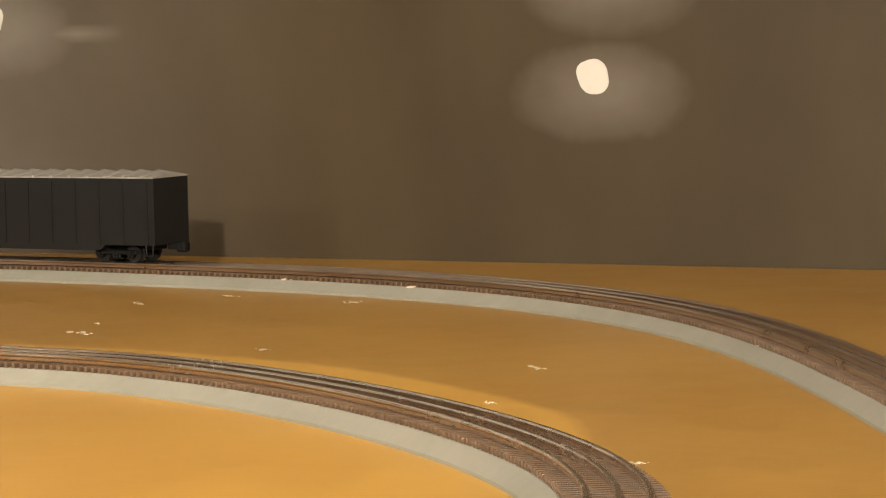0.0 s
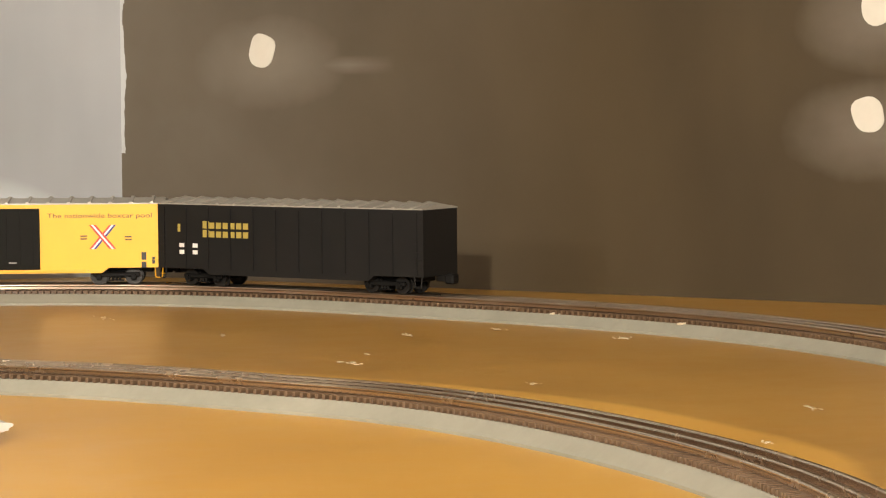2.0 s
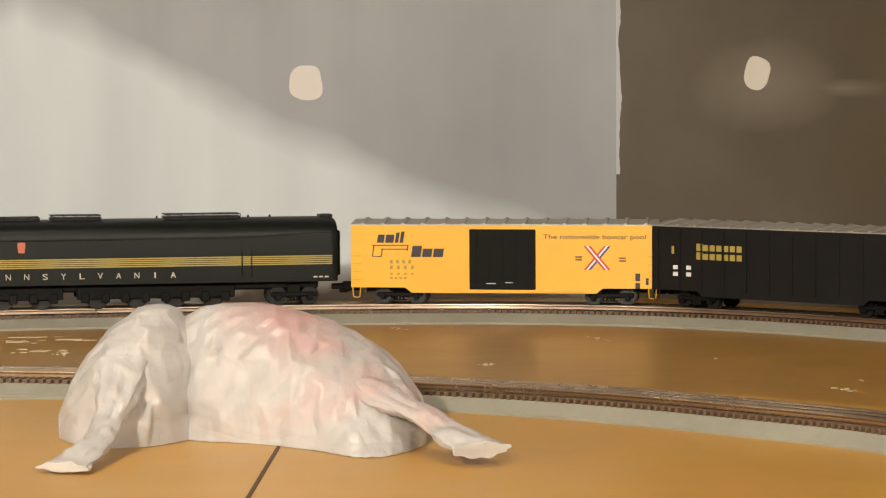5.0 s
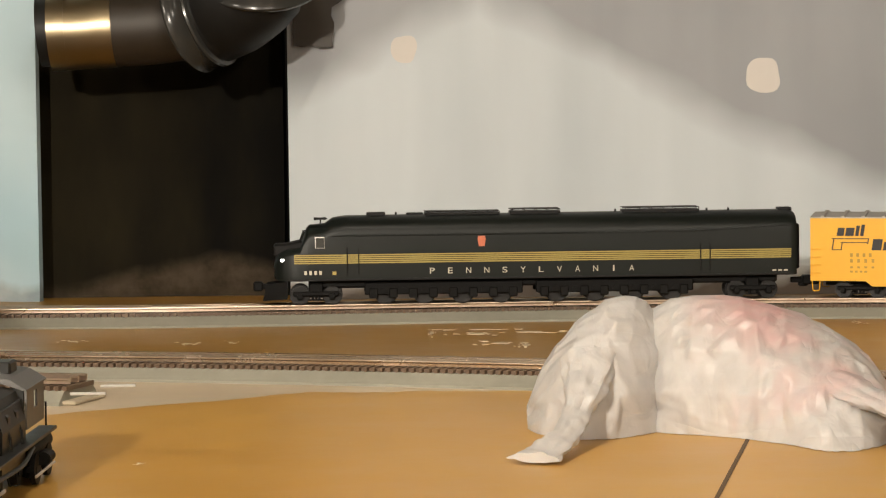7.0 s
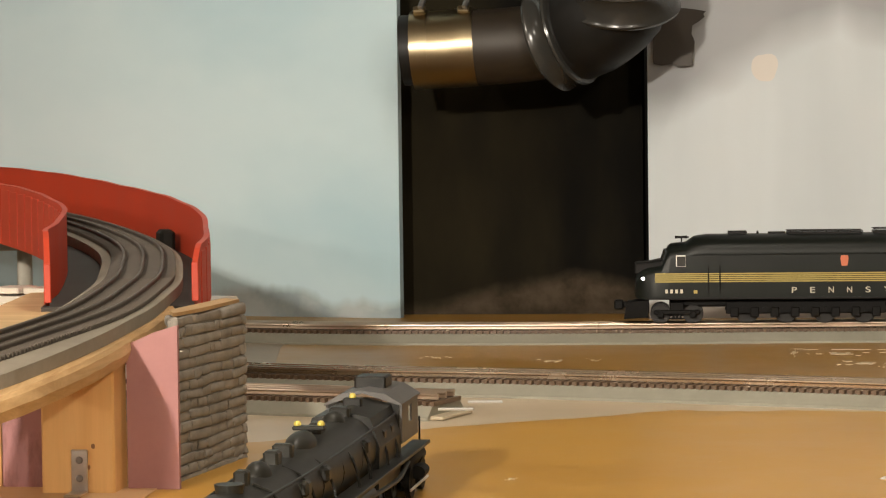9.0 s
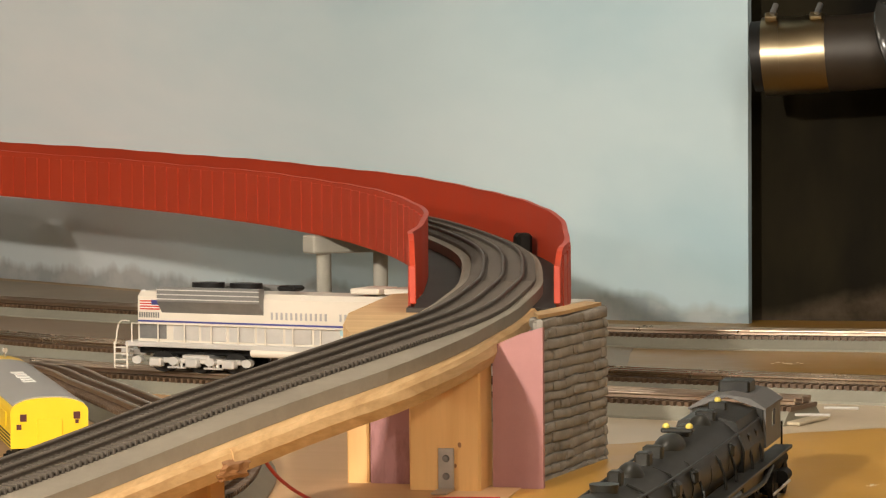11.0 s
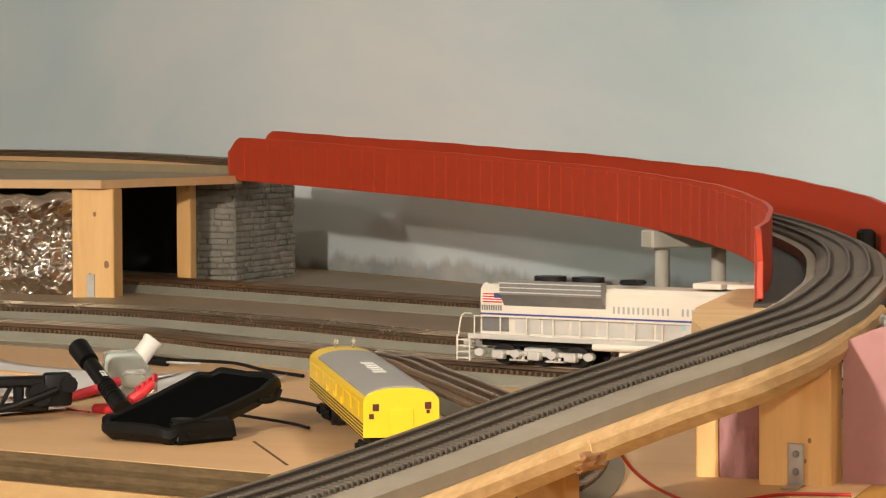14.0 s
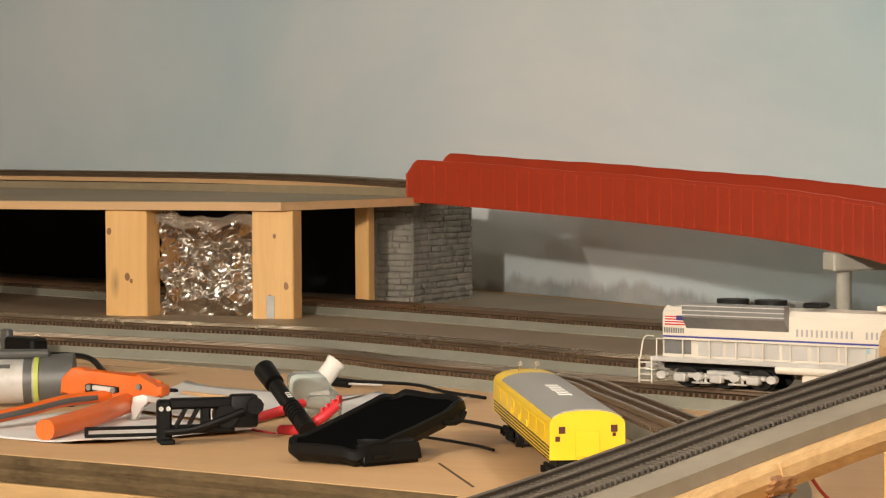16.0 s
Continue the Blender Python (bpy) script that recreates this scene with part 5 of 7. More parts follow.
def road_diesel(m):
    t = thing("road_diesel", m, "white and silver model road diesel with a blue stripe", "model locomotive")
    R = -0.235
    Y = -0.0275
    part("walkway", boxed((R, -0.032, 0.026), (0.118, 0.032, 0.0315), 0.0008), SILVER, t, "silver walkway and sill")
    hood = bmesh.new()
    loft(hood, [[Vector((x, yy, z)) for yy, z in ((-w, 0.0315), (-w, 0.0775), (-w + 0.005, 0.0825), (w - 0.005, 0.0825), (w, 0.0775), (w, 0.0315))] for x, w in ((R + 0.009, 0.0268), (R + 0.012, 0.0275), (0.120, 0.0275))])
    hood = part("hood", hood, WHITE, t)
    for s in (-1, 1):
        y = s * 0.0275
        def plate(name, x0, x1, z0, z1, mat, out, label="", bev=0.0):
            return part(name, boxed((R + x0, min(y, y + s * out), z0), (R + x1, max(y, y + s * out), z1), bev), mat, hood, label)
        plate("stripe", 0.0095, 0.245, 0.0515, 0.0533, STRIPE_BLUE, 0.0004, "dark blue stripe")
        if s < 0:
            fl = plate("flag", 0.0115, 0.0285, 0.0640, 0.0742, PRINT_WHITE, 0.0004, "small striped flag")
            for i in range(4):
                part("flag_stripe", boxed((R + 0.0115, y - 0.0006, 0.0641 + i * 0.0027), (R + 0.0285, y - 0.0004, 0.0656 + i * 0.0027)), PRINT_RED, fl)
            part("canton", boxed((R + 0.0215, y - 0.0008, 0.0692), (R + 0.0285, y - 0.0004, 0.0742)), PRINT_BLUE, fl)
            for i in range(22):
                if i not in (12, 13):
                    plate("name_bar", 0.1220 + i * 0.0040, 0.1236 + i * 0.0040, 0.0575, 0.0648, LETTER_GREY, 0.0004)
            plate("panel", 0.172, 0.205, 0.0435, 0.0505, PALE_BLUE, 0.0008, "pale blue panel")
        for i in range(9):
            plate("louvre", 0.0105 + i * 0.0020, 0.0118 + i * 0.0020, 0.0560, 0.0615, GRILLE, 0.0003)
        plate("door_panel", 0.011, 0.034, 0.0345, 0.0500, GRILLE, 0.0006, "grey rear door panel", 0.0004)
        for i in range(9):
            x = 0.040 + i * 0.0235
            plate("hood_door", x, x + 0.0215, 0.0335, 0.0495, SILVER, 0.0009, "silver hood door", 0.0005)
        # flared radiator
        rad = bmesh.new()
        prism_pts = [(0.0265, 0.0600), (0.0265, 0.0880), (0.0355, 0.0880), (0.0355, 0.0735)]
        loft(rad, [[Vector((x, s * yy, z)) for yy, z in prism_pts] for x in (R + 0.030, R + 0.116)])
        rad = part("radiator", rad, GRILLE, hood, "grey flared radiator")
        for i in range(3):
            part("radiator_bar", boxed((R + 0.030, min(s * 0.0352, s * 0.0364), 0.0755 + i * 0.0047), (R + 0.116, max(s * 0.0352, s * 0.0364), 0.0765 + i * 0.0047)), SILVER, rad)
        # handrail
        rail = bmesh.new()
        cyl(rail, (R + 0.006, s * 0.0315, 0.0500), (0.008, s * 0.0315, 0.0500), 0.0006, n=6)
        for i in range(11):
            cyl(rail, (R + 0.006 + i * 0.0226, s * 0.0315, 0.031), (R + 0.006 + i * 0.0226, s * 0.0315, 0.0502), 0.0006, n=6)
        part("handrail", rail, WHITE, t)
        st = bmesh.new()
        for i in range(4):
            box(st, (R - 0.009, min(s * 0.021, s * 0.032), 0.005 + i * 0.0062), (R + 0.002, max(s * 0.021, s * 0.032), 0.0062 + i * 0.0062))
        box(st, (R - 0.0095, min(s * 0.0315, s * 0.0325), 0.003), (R - 0.0083, max(s * 0.0315, s * 0.0325), 0.030))
        box(st, (R + 0.0015, min(s * 0.0315, s * 0.0325), 0.003), (R + 0.0027, max(s * 0.0315, s * 0.0325), 0.030))
        part("step_ladder", st, WHITE, t)
        er = bmesh.new()
        tube(er, [(R - 0.009, s * 0.030, 0.028), (R - 0.007, s * 0.030, 0.045), (R - 0.004, s * 0.030, 0.052), (R + 0.003, s * 0.030, 0.052)], 0.0007, 6, 0.003)
        part("end_rail", er, WHITE, t)
    for x in (0.056, 0.088):
        part("roof_fan", cyl(bmesh.new(), (R + x, 0, 0.085), (R + x, 0, 0.0915), 0.0125, n=28), BLACKROOF, hood, "dark roof fan", smooth=True)
    part("exhaust", boxed((R + 0.118, -0.010, 0.085), (R + 0.134, 0.008, 0.0905), 0.002), BLACKROOF, hood)
    for x0, x1 in ((0.182, 0.205), (0.209, 0.262)):
        part("roof_box", boxed((R + x0, -0.018, 0.0845), (R + x1, 0.018, 0.0905), 0.001), WHITE, hood)
    part("marker_lamp", ball(bmesh.new(), (R + 0.0085, -0.016, 0.0815), 0.0024, 10), PRINT_WHITE, hood, smooth=True)
    cab = bmesh.new()
    loft(cab, [[Vector((x, yy, z)) for yy, z in ((-0.031, 0.0315), (-0.031, 0.080), (-0.024, 0.090), (0.024, 0.090), (0.031, 0.080), (0.031, 0.0315))] for x in (0.012, 0.064)])
    cab = part("cab", cab, WHITE, t)
    for s in (-1, 1):
        for x in (0.022, 0.042):
            part("cab_window", boxed((x, min(s * 0.031, s * 0.0316), 0.064), (x + 0.013, max(s * 0.031, s * 0.0316), 0.078), 0.0002), GLASS, cab)
    part("nose", boxed((0.064, -0.024, 0.0315), (0.104, 0.024, 0.066), 0.005, segments=2), WHITE, t)
    part("underframe", boxed((R + 0.004, -0.016, 0.018), (0.112, 0.016, 0.0262), 0.001), BLACKROOF, t)
    part("air_tank", cyl(bmesh.new(), (-0.128, -0.0285, 0.0235), (-0.078, -0.0285, 0.0235), 0.0045, n=16), WHITE, t, "white cylindrical air tank", smooth=True)
    for x in (-0.178, 0.055):
        for k in (-0.0465, -0.0155, 0.0155, 0.0465):
            part("brake_cylinder", cyl(bmesh.new(), (x + k, -0.027, 0.0125), (x + k, -0.0325, 0.0125), 0.0042, n=12), SILVER, t, smooth=True)
        for k in (-0.031, 0.0, 0.031):
            part("axle_box", boxed((x + k - 0.005, -0.0335, 0.0065), (x + k + 0.005, -0.026, 0.0155), 0.0012), SILVER, t)
    part("fuel_tank", boxed((-0.110, -0.028, 0.006), (-0.005, 0.028, 0.0215), 0.005, segments=2), WHITE, t, smooth=True)
    for x in (-0.178, 0.055):
        truck(t, x, (-0.031, 0.0, 0.031), 0.0105, 0.050, SILVER, 0.0185)
    coupler(t, R + 0.004, -1, 0.0170, SILVER)
    return t


ds = min((k for k in range(400)), key=lambda k: abs(on_track(TRACK_SIDING, k * 0.01)[0].x - (-0.507 * K))) * 0.01
road_diesel(seat(TRACK_SIDING, ds + 0.459, ds + 0.159) @ Matrix.Diagonal((1.25, 1, 0.88, 1)))

# ---- steam locomotive coming towards the eye ----
STEAM = speckled("weathered_black", (0.007, 0.0068, 0.0055), (0.034, 0.033, 0.026), 45, 0.42, bump=0.4, spec=0.32, low=0.38, high=0.68)
CABGREY = speckled("cab_grey", (0.085, 0.081, 0.077), (0.125, 0.119, 0.112), 40, 0.5, bump=0.08)
BULB = speckled("yellow_plastic", (0.50, 0.40, 0.06), (0.66, 0.54, 0.12), 60, 0.35)


def steam_engine(m):
    t = thing("steam_locomotive", m, "black weathered model steam locomotive without tender", "model locomotive")
    boiler = bmesh.new()
    rings = []
    for x, r, z in ((0.270, 0.004, 0.052), (0.268, 0.016, 0.052), (0.262, 0.0215, 0.052), (0.20, 0.0225, 0.052), (0.05, 0.0245, 0.053), (-0.10, 0.027, 0.054), (-0.165, 0.0285, 0.0545)):
        rings.append([Vector((x, 0.86 * r * math.cos(a), z + r * math.sin(a))) for a in [2 * math.pi * k / 28 for k in range(28)]])
    b = part("boiler", loft(boiler, rings), STEAM, t, smooth=True)
    for x in (0.20, 0.14, 0.08, 0.02, -0.04, -0.10):
        part("boiler_band", cyl(bmesh.new(), (x - 0.0012, 0, 0.0528), (x + 0.0012, 0, 0.0528), 0.0222 - x * 0.010, n=28, caps=True), STEAM, b, smooth=True)
    part("chimney", cyl(bmesh.new(), (0.235, 0, 0.070), (0.235, 0, 0.0795), 0.007, 0.0082, 20), STEAM, b, smooth=True)
    part("smokebox_ring", cyl(bmesh.new(), (0.236, 0, 0.0515), (0.266, 0, 0.0515), 0.0232, n=36), STEAM, b, smooth=True)
    for x, l, r, h in ((0.165, 0.030, 0.0105, 0.0825), (0.045, 0.050, 0.012, 0.0855), (-0.06, 0.022, 0.010, 0.0860)):
        dm = bmesh.new()
        ball(dm, (x, 0, h - 0.010), 0.011, 18, (l / 0.022, r / 0.0145, 1.0))
        part("dome", dm, STEAM, b, smooth=True)
    part("lamp_bar", boxed((0.014, -0.010, 0.0835), (0.022, 0.010, 0.0868), 0.0008), STEAM, b)
    part("lamp_bar", boxed((-0.132, -0.006, 0.081), (-0.124, 0.006, 0.0885), 0.0008), STEAM, b)
    for x, l, w in ((0.12, 0.012, 0.009), (0.092, 0.008, 0.012), (-0.012, 0.016, 0.008), (-0.088, 0.010, 0.013), (0.20, 0.010, 0.008)):
        part("valve", boxed((x, -w / 2, 0.070), (x + l, w / 2, 0.0862 - x * 0.012), 0.0015), STEAM, b)
    for x in (0.205, 0.13, 0.075, 0.0, -0.04, -0.105, -0.145):
        for s in (-1, 1):
            part("pipe_run", tube(bmesh.new(), [(x, s * 0.006, 0.0745), (x - 0.004, s * 0.0185, 0.066), (x - 0.002, s * 0.0255, 0.050), (x, s * 0.027, 0.038)], 0.0010, 6, 0.01), STEAM, b, smooth=True)
    for x, y, z in ((0.018, -0.0072, 0.0882), (0.018, 0.0072, 0.0882), (-0.128, 0.0, 0.0900)):
        part("lamp_cap", ball(bmesh.new(), (x, y, z - 0.0004), 0.0027, 10, (1.1, 0.9, 1.0)), BULB, b, "small yellow cap", smooth=True)
    for s in (-1, 1):
        pp = bmesh.new()
        tube(pp, [(0.25, s * 0.015, 0.068), (0.12, s * 0.0190, 0.068), (-0.05, s * 0.021, 0.0695), (-0.16, s * 0.0225, 0.0715)], 0.0009, 6, 0.02)
        part("handrail", pp, STEAM, b)
        part("running_board", boxed((-0.245, min(s * 0.020, s * 0.034), 0.0355), (0.262, max(s * 0.022, s * 0.033), 0.0385), 0.0005), STEAM, t)
        part("air_tank", cyl(bmesh.new(), (-0.02, s * 0.029, 0.031), (0.10, s * 0.029, 0.031), 0.0055, n=16), STEAM, t, smooth=True)
        part("cylinder", boxed((0.185, min(s * 0.016, s * 0.035), 0.008), (0.225, max(s * 0.016, s * 0.035), 0.034), 0.006, segments=2), STEAM, t, smooth=True)
        rods = bmesh.new()
        box(rods, (-0.095, min(s * 0.023, s * 0.0245), 0.0085), (0.105, max(s * 0.023, s * 0.0245), 0.0115), 0.0004)
        box(rods, (0.0, min(s * 0.025, s * 0.0265), 0.013), (0.19, max(s * 0.025, s * 0.0265), 0.0155), 0.0004)
        part("side_rod", rods, SILVER, t, "bright steel side rod")
    firebox = bmesh.new()
    loft(firebox, [[Vector((x, yy, z)) for yy, z in ((-0.024, 0.020), (-0.025, 0.055), (-0.019, 0.078), (0, 0.0835), (0.019, 0.078), (0.025, 0.055), (0.024, 0.020))] for x in (-0.17, -0.085)])
    part("firebox", firebox, STEAM, t)
    C0, C1 = -0.235, -0.168
    cb = new("cab")
    cb.parent = t
    for s in (-1, 1):
        cab = bmesh.new()
        box(cab, (C0, min(s * 0.0245, s * 0.0260), 0.046), (C1, max(s * 0.0245, s * 0.0260), 0.060))
        box(cab, (C0, min(s * 0.0245, s * 0.0260), 0.060), (C0 + 0.026, max(s * 0.0245, s * 0.0260), 0.074))
        box(cab, (C1 - 0.028, min(s * 0.0245, s * 0.0260), 0.060), (C1, max(s * 0.0245, s * 0.0260), 0.074))
        box(cab, (C0, min(s * 0.0245, s * 0.0260), 0.074), (C1, max(s * 0.0245, s * 0.0260), 0.078))
        part("cab_side", cab, CABGREY, cb, "dark grey cab side with an open window")
    part("cab_front", boxed((C1 - 0.0012, -0.0243, 0.044), (C1 + 0.0010, 0.0243, 0.0795), 0.0004), STEAM, cb, "black cab front")
    for y0, y1 in ((-0.0205, -0.0125), (0.0125, 0.0205)):
        part("front_window", boxed((C1 + 0.0010, y0, 0.0640), (C1 + 0.0016, y1, 0.0760)), GLASS, cb)
    roof = bmesh.new()
    loft(roof, [[Vector((x, yy, z)) for yy, z in ((-0.0265, 0.077), (-0.0265, 0.0785), (-0.015, 0.087), (0, 0.0895), (0.015, 0.087), (0.0265, 0.0785), (0.0265, 0.077), (0, 0.0875))] for x in (C0 - 0.008, C1 + 0.004)])
    part("cab_roof", roof, CABGREY, cb)
    part("roof_hatch", boxed((-0.218, -0.011, 0.0870), (-0.193, 0.011, 0.0975), 0.0015), STEAM, cb)
    for x in (-0.085, -0.02, 0.045, 0.105):
        w = bmesh.new()
        for s in (-1, 1):
            cyl(w, (x, s * 0.0185, 0.0165), (x, s * 0.0215, 0.0165), 0.0165, n=28)
            cyl(w, (x, s * 0.0215, 0.0165), (x, s * 0.0225, 0.0165), 0.0035, n=12)
        cyl(w, (x, -0.018, 0.0165), (x, 0.018, 0.0165), 0.0025, n=8)
        part("driving_wheel", w, IRON, t, smooth=True)
    truck(t, -0.200, (-0.024, 0.024), 0.0120, 0.052, IRON, 0.026, "trailing_truck")
    for s in (-1, 1):
        part("ash_pan", boxed((-0.248, min(s * 0.014, s * 0.030), 0.022), (-0.170, max(s * 0.014, s * 0.030), 0.033), 0.004, segments=2), IRON, t, smooth=True)
        for x, r in ((-0.226, 0.0135), (-0.180, 0.0135)):
            part("trailing_wheel", cyl(bmesh.new(), (x, s * 0.027, r), (x, s * 0.0305, r), r, n=24), IRON, t, smooth=True)
        part("injector", cyl(bmesh.new(), (-0.205, s * 0.033, 0.020), (-0.185, s * 0.033, 0.020), 0.0055, n=14), IRON, t, smooth=True)
        part("trailing_rod", boxed((-0.240, min(s * 0.031, s * 0.0325), 0.0075), (-0.165, max(s * 0.031, s * 0.0325), 0.0098), 0.0004), SILVER, t, "bright steel rod")
        part("feed_pipe", tube(bmesh.new(), [(-0.16, s * 0.031, 0.033), (-0.10, s * 0.034, 0.028), (0.0, s * 0.033, 0.030), (0.12, s * 0.032, 0.028)], 0.0018, 8), STEAM, t, smooth=True)
        for x in (-0.15, -0.12, -0.06, 0.07, 0.13):
            part("boiler_fitting", boxed((x, min(s * 0.018, s * 0.024), 0.055), (x + 0.012, max(s * 0.018, s * 0.024), 0.066), 0.002), STEAM, t)
    truck(t, 0.225, (-0.018, 0.018), 0.0085, 0.038, IRON, 0.018, "leading_truck")
    part("frame", boxed((-0.23, -0.010, 0.012), (0.26, 0.010, 0.036), 0.001), IRON, t)
    pil = bmesh.new()
    loft(pil, [[Vector((0.262, yy, z)) for yy, z in ((-0.03, 0.004), (0.03, 0.004), (0.03, 0.03), (-0.03, 0.03))], [Vector((0.29, yy, z)) for yy, z in ((-0.012, 0.004), (0.012, 0.004), (0.02, 0.028), (-0.02, 0.028))]])
    part("pilot", pil, IRON, t)
    part("drawbar", boxed((-0.265, -0.004, 0.018), (-0.228, 0.004, 0.021), 0.0005), IRON, t)
    for y in (-0.025, 0.025):
        part("cab_handrail", cyl(bmesh.new(), (C0 - 0.012, y, 0.030), (C0 - 0.012, y, 0.058), 0.0007, n=6), IRON, cb)
    return t


steam_engine(Matrix.Translation(u(-0.1615, 0.926, 0.0) + Vector((0, 0, 0.0048))) @ Matrix.Rotation(radians(-91.5), 4, "Z") @ Matrix.Diagonal((1.0, 0.95, 0.79, 1)))

# ---- yellow switcher standing on the work area ----
UPYELLOW = speckled("bright_yellow", (0.80, 0.52, 0.012), (0.86, 0.58, 0.025), 30, 0.35, bump=0.03)
ROOFG = speckled("switcher_roof_grey", (0.26, 0.25, 0.235), (0.34, 0.33, 0.31), 60, 0.4, bump=0.06)


CHROME = speckled("chrome_plate", (0.72, 0.68, 0.58), (0.85, 0.81, 0.72), 20, 0.18, 1.0, bump=0)


def switcher_shell(m):
    t = thing("yellow_locomotive", m, "yellow model locomotive with a grey rounded roof on one truck", "model locomotive")
    HW, X0, X1, SIDE, TOP = 0.0305, -0.186, 0.186, 0.0500, 0.0600
    def ring(x, sill, side, top, hw):
        pts = [Vector((x, hw, sill)), Vector((x, hw, side))]
        for k in range(1, 8):
            a = math.pi / 2 * k / 8
            pts.append(Vector((x, hw * math.cos(a) ** 0.8, side + (top - side) * math.sin(a))))
        pts.append(Vector((x, 0, top)))
        return pts + [Vector((p.x, -p.y, p.z)) for p in pts[:-1]][::-1]
    body = part("body", loft(bmesh.new(), [ring(X0, 0.024, SIDE, TOP, HW), ring(X1, 0.024, SIDE, TOP, HW)]), UPYELLOW, t, smooth=True)
    # grey roof panel
    roof = bmesh.new()
    arc = []
    for k in range(-6, 7):
        a = math.pi / 2 * (1 - abs(k) / 8.2)
        yy = HW * math.cos(a) ** 0.8 * (1 if k > 0 else -1) if k else 0.0
        arc.append((yy, SIDE + (TOP - SIDE) * math.sin(a) + 0.0010))
    loft(roof, [[Vector((x, yy, z)) for yy, z in arc] + [Vector((x, yy, z - 0.0012)) for yy, z in arc[::-1]] for x in (X0 + 0.050, X1 - 0.003)])
    part("roof_panel", roof, ROOFG, t, "grey roof panel", smooth=True)
    for i in range(5):
        part("number_bar", boxed((-0.016 + i * 0.019, -0.0058 + 0.001 * (i % 2), TOP + 0.0007), (-0.005 + i * 0.019, 0.0050, TOP + 0.0014)), PRINT_WHITE, t)
    for s in (-1, 1):
        y = s * HW
        for i in range(4):
            z = 0.0252 + i * 0.0026
            part("stripe", boxed((X0 + 0.004, min(y, y + s * 0.0004), z), (X1 - 0.002, max(y, y + s * 0.0004), z + 0.0011)), INK, body)
        for i in range(7):
            x = X0 + 0.020 + i * 0.048
            part("side_panel", boxed((x, min(y, y + s * 0.0009), 0.0375), (x + 0.038, max(y, y + s * 0.0009), 0.0485), 0.0004), UPYELLOW, body)
        for x in (-0.05, 0.0, 0.05):
            part("grab_iron", boxed((x, min(y, y + s * 0.0016), 0.0358), (x + 0.006, max(y, y + s * 0.0016), 0.0405)), UPYELLOW, body)
    # near end face
    for y, z, w in ((-0.0205, 0.0460, 0.0052), (0.0215, 0.0470, 0.0052), (-0.0240, 0.0395, 0.0038), (0.0215, 0.0425, 0.0026), (0.0015, 0.0385, 0.0042)):
        part("end_opening", boxed((X1, y - w / 2, z - w / 2), (X1 + 0.0006, y + w / 2, z + w / 2)), KEYDARK, body)
    part("end_door", boxed((X1, -0.010, 0.026), (X1 + 0.0011, 0.010, 0.0450), 0.0005), UPYELLOW, body)
    hn = bmesh.new()
    for y in (-0.008, 0.008):
        cyl(hn, (X0 + 0.016, y, TOP - 0.002), (X0 + 0.016, y, TOP + 0.006), 0.0010, n=8)
        cyl(hn, (X0 + 0.012, y, TOP + 0.006), (X0 + 0.021, y, TOP + 0.006), 0.0012, 0.0024, 10)
    part("horn", hn, CHROME, t, "bright chrome horn", smooth=True)
    part("underframe", boxed((X0 + 0.004, -0.024, 0.0165), (X1 - 0.004, 0.024, 0.0242), 0.001), IRON, t)
    for x in (-0.135, 0.135):
        truck(t, x, (-0.019, 0.019), 0.0098, 0.046, IRON, 0.0168)
    coupler(t, X0 + 0.004, -1, 0.0150)
    return t


KEYDARK = speckled("dark_red_opening", (0.05, 0.008, 0.008), (0.08, 0.014, 0.012), 60, 0.5)
switcher_shell(Matrix.Translation(u(-0.468, 1.126, 0) + Vector((0, 0, 0.0054))) @ Matrix.Rotation(math.atan2(-0.184, 0.096), 4, "Z") @ Matrix.Diagonal((1, 0.88, 0.96, 1)))

# ---- crumpled plastic bag ----
k = Mat("bag_plastic", 0.30, spec=0.45)
sepb = k.node("ShaderNodeSeparateXYZ")
k.link(k.coords("Object"), sepb.inputs[0])
pinkz = k.noise(9, 4, 0.55)
pk = k.ramp(k.math("ADD", pinkz, k.math("MULTIPLY", k.math("SUBTRACT", sepb.outputs[2], 0.055), 3.0)), (0.50, (0, 0, 0)), (0.76, (0.9, 0.9, 0.9)))
pk = k.math("MULTIPLY", pk, k.ramp(k.math("ADD", sepb.outputs[0], 0.06), (0.03, (0, 0, 0)), (0.07, (1, 1, 1))))
k.colour(k.mix(pk, k.ramp(k.noise(18, 5), (0.35, (0.54, 0.52, 0.50)), (0.65, (0.65, 0.63, 0.605))), (0.56, 0.235, 0.215)))
k.b.inputs["Subsurface Weight"].default_value = 0.7
k.b.inputs["Subsurface Radius"].default_value = (0.055, 0.048, 0.042)
folds = []
for size, stretch in ((13.0, (0.6, 1, 2.0)), (30.0, (1.6, 1, 0.7))):
    n = k.noise(size, 2, 0.5, stretch, distortion=0.8)
    folds.append(k.math("ABSOLUTE", k.math("SUBTRACT", n, 0.5)))
k.bump(k.math("ADD", folds[0], k.math("MULTIPLY", folds[1], 0.4)), 0.40, 0.012)
k.b.inputs["Alpha"].default_value = 0.80
BAG = k.m


CREASE = random.Random(21)
FOLDS = []
for count, lo, hi, amp in ((9, 9.0, 24.0, 0.0011), (12, 30.0, 75.0, 0.0006)):
    for _ in range(count):
        way = Vector((CREASE.gauss(0, 1), CREASE.gauss(0, 0.7), CREASE.gauss(0, 1))).normalized()
        FOLDS.append((way * CREASE.uniform(lo, hi), CREASE.random(), amp * CREASE.uniform(0.6, 1.3)))


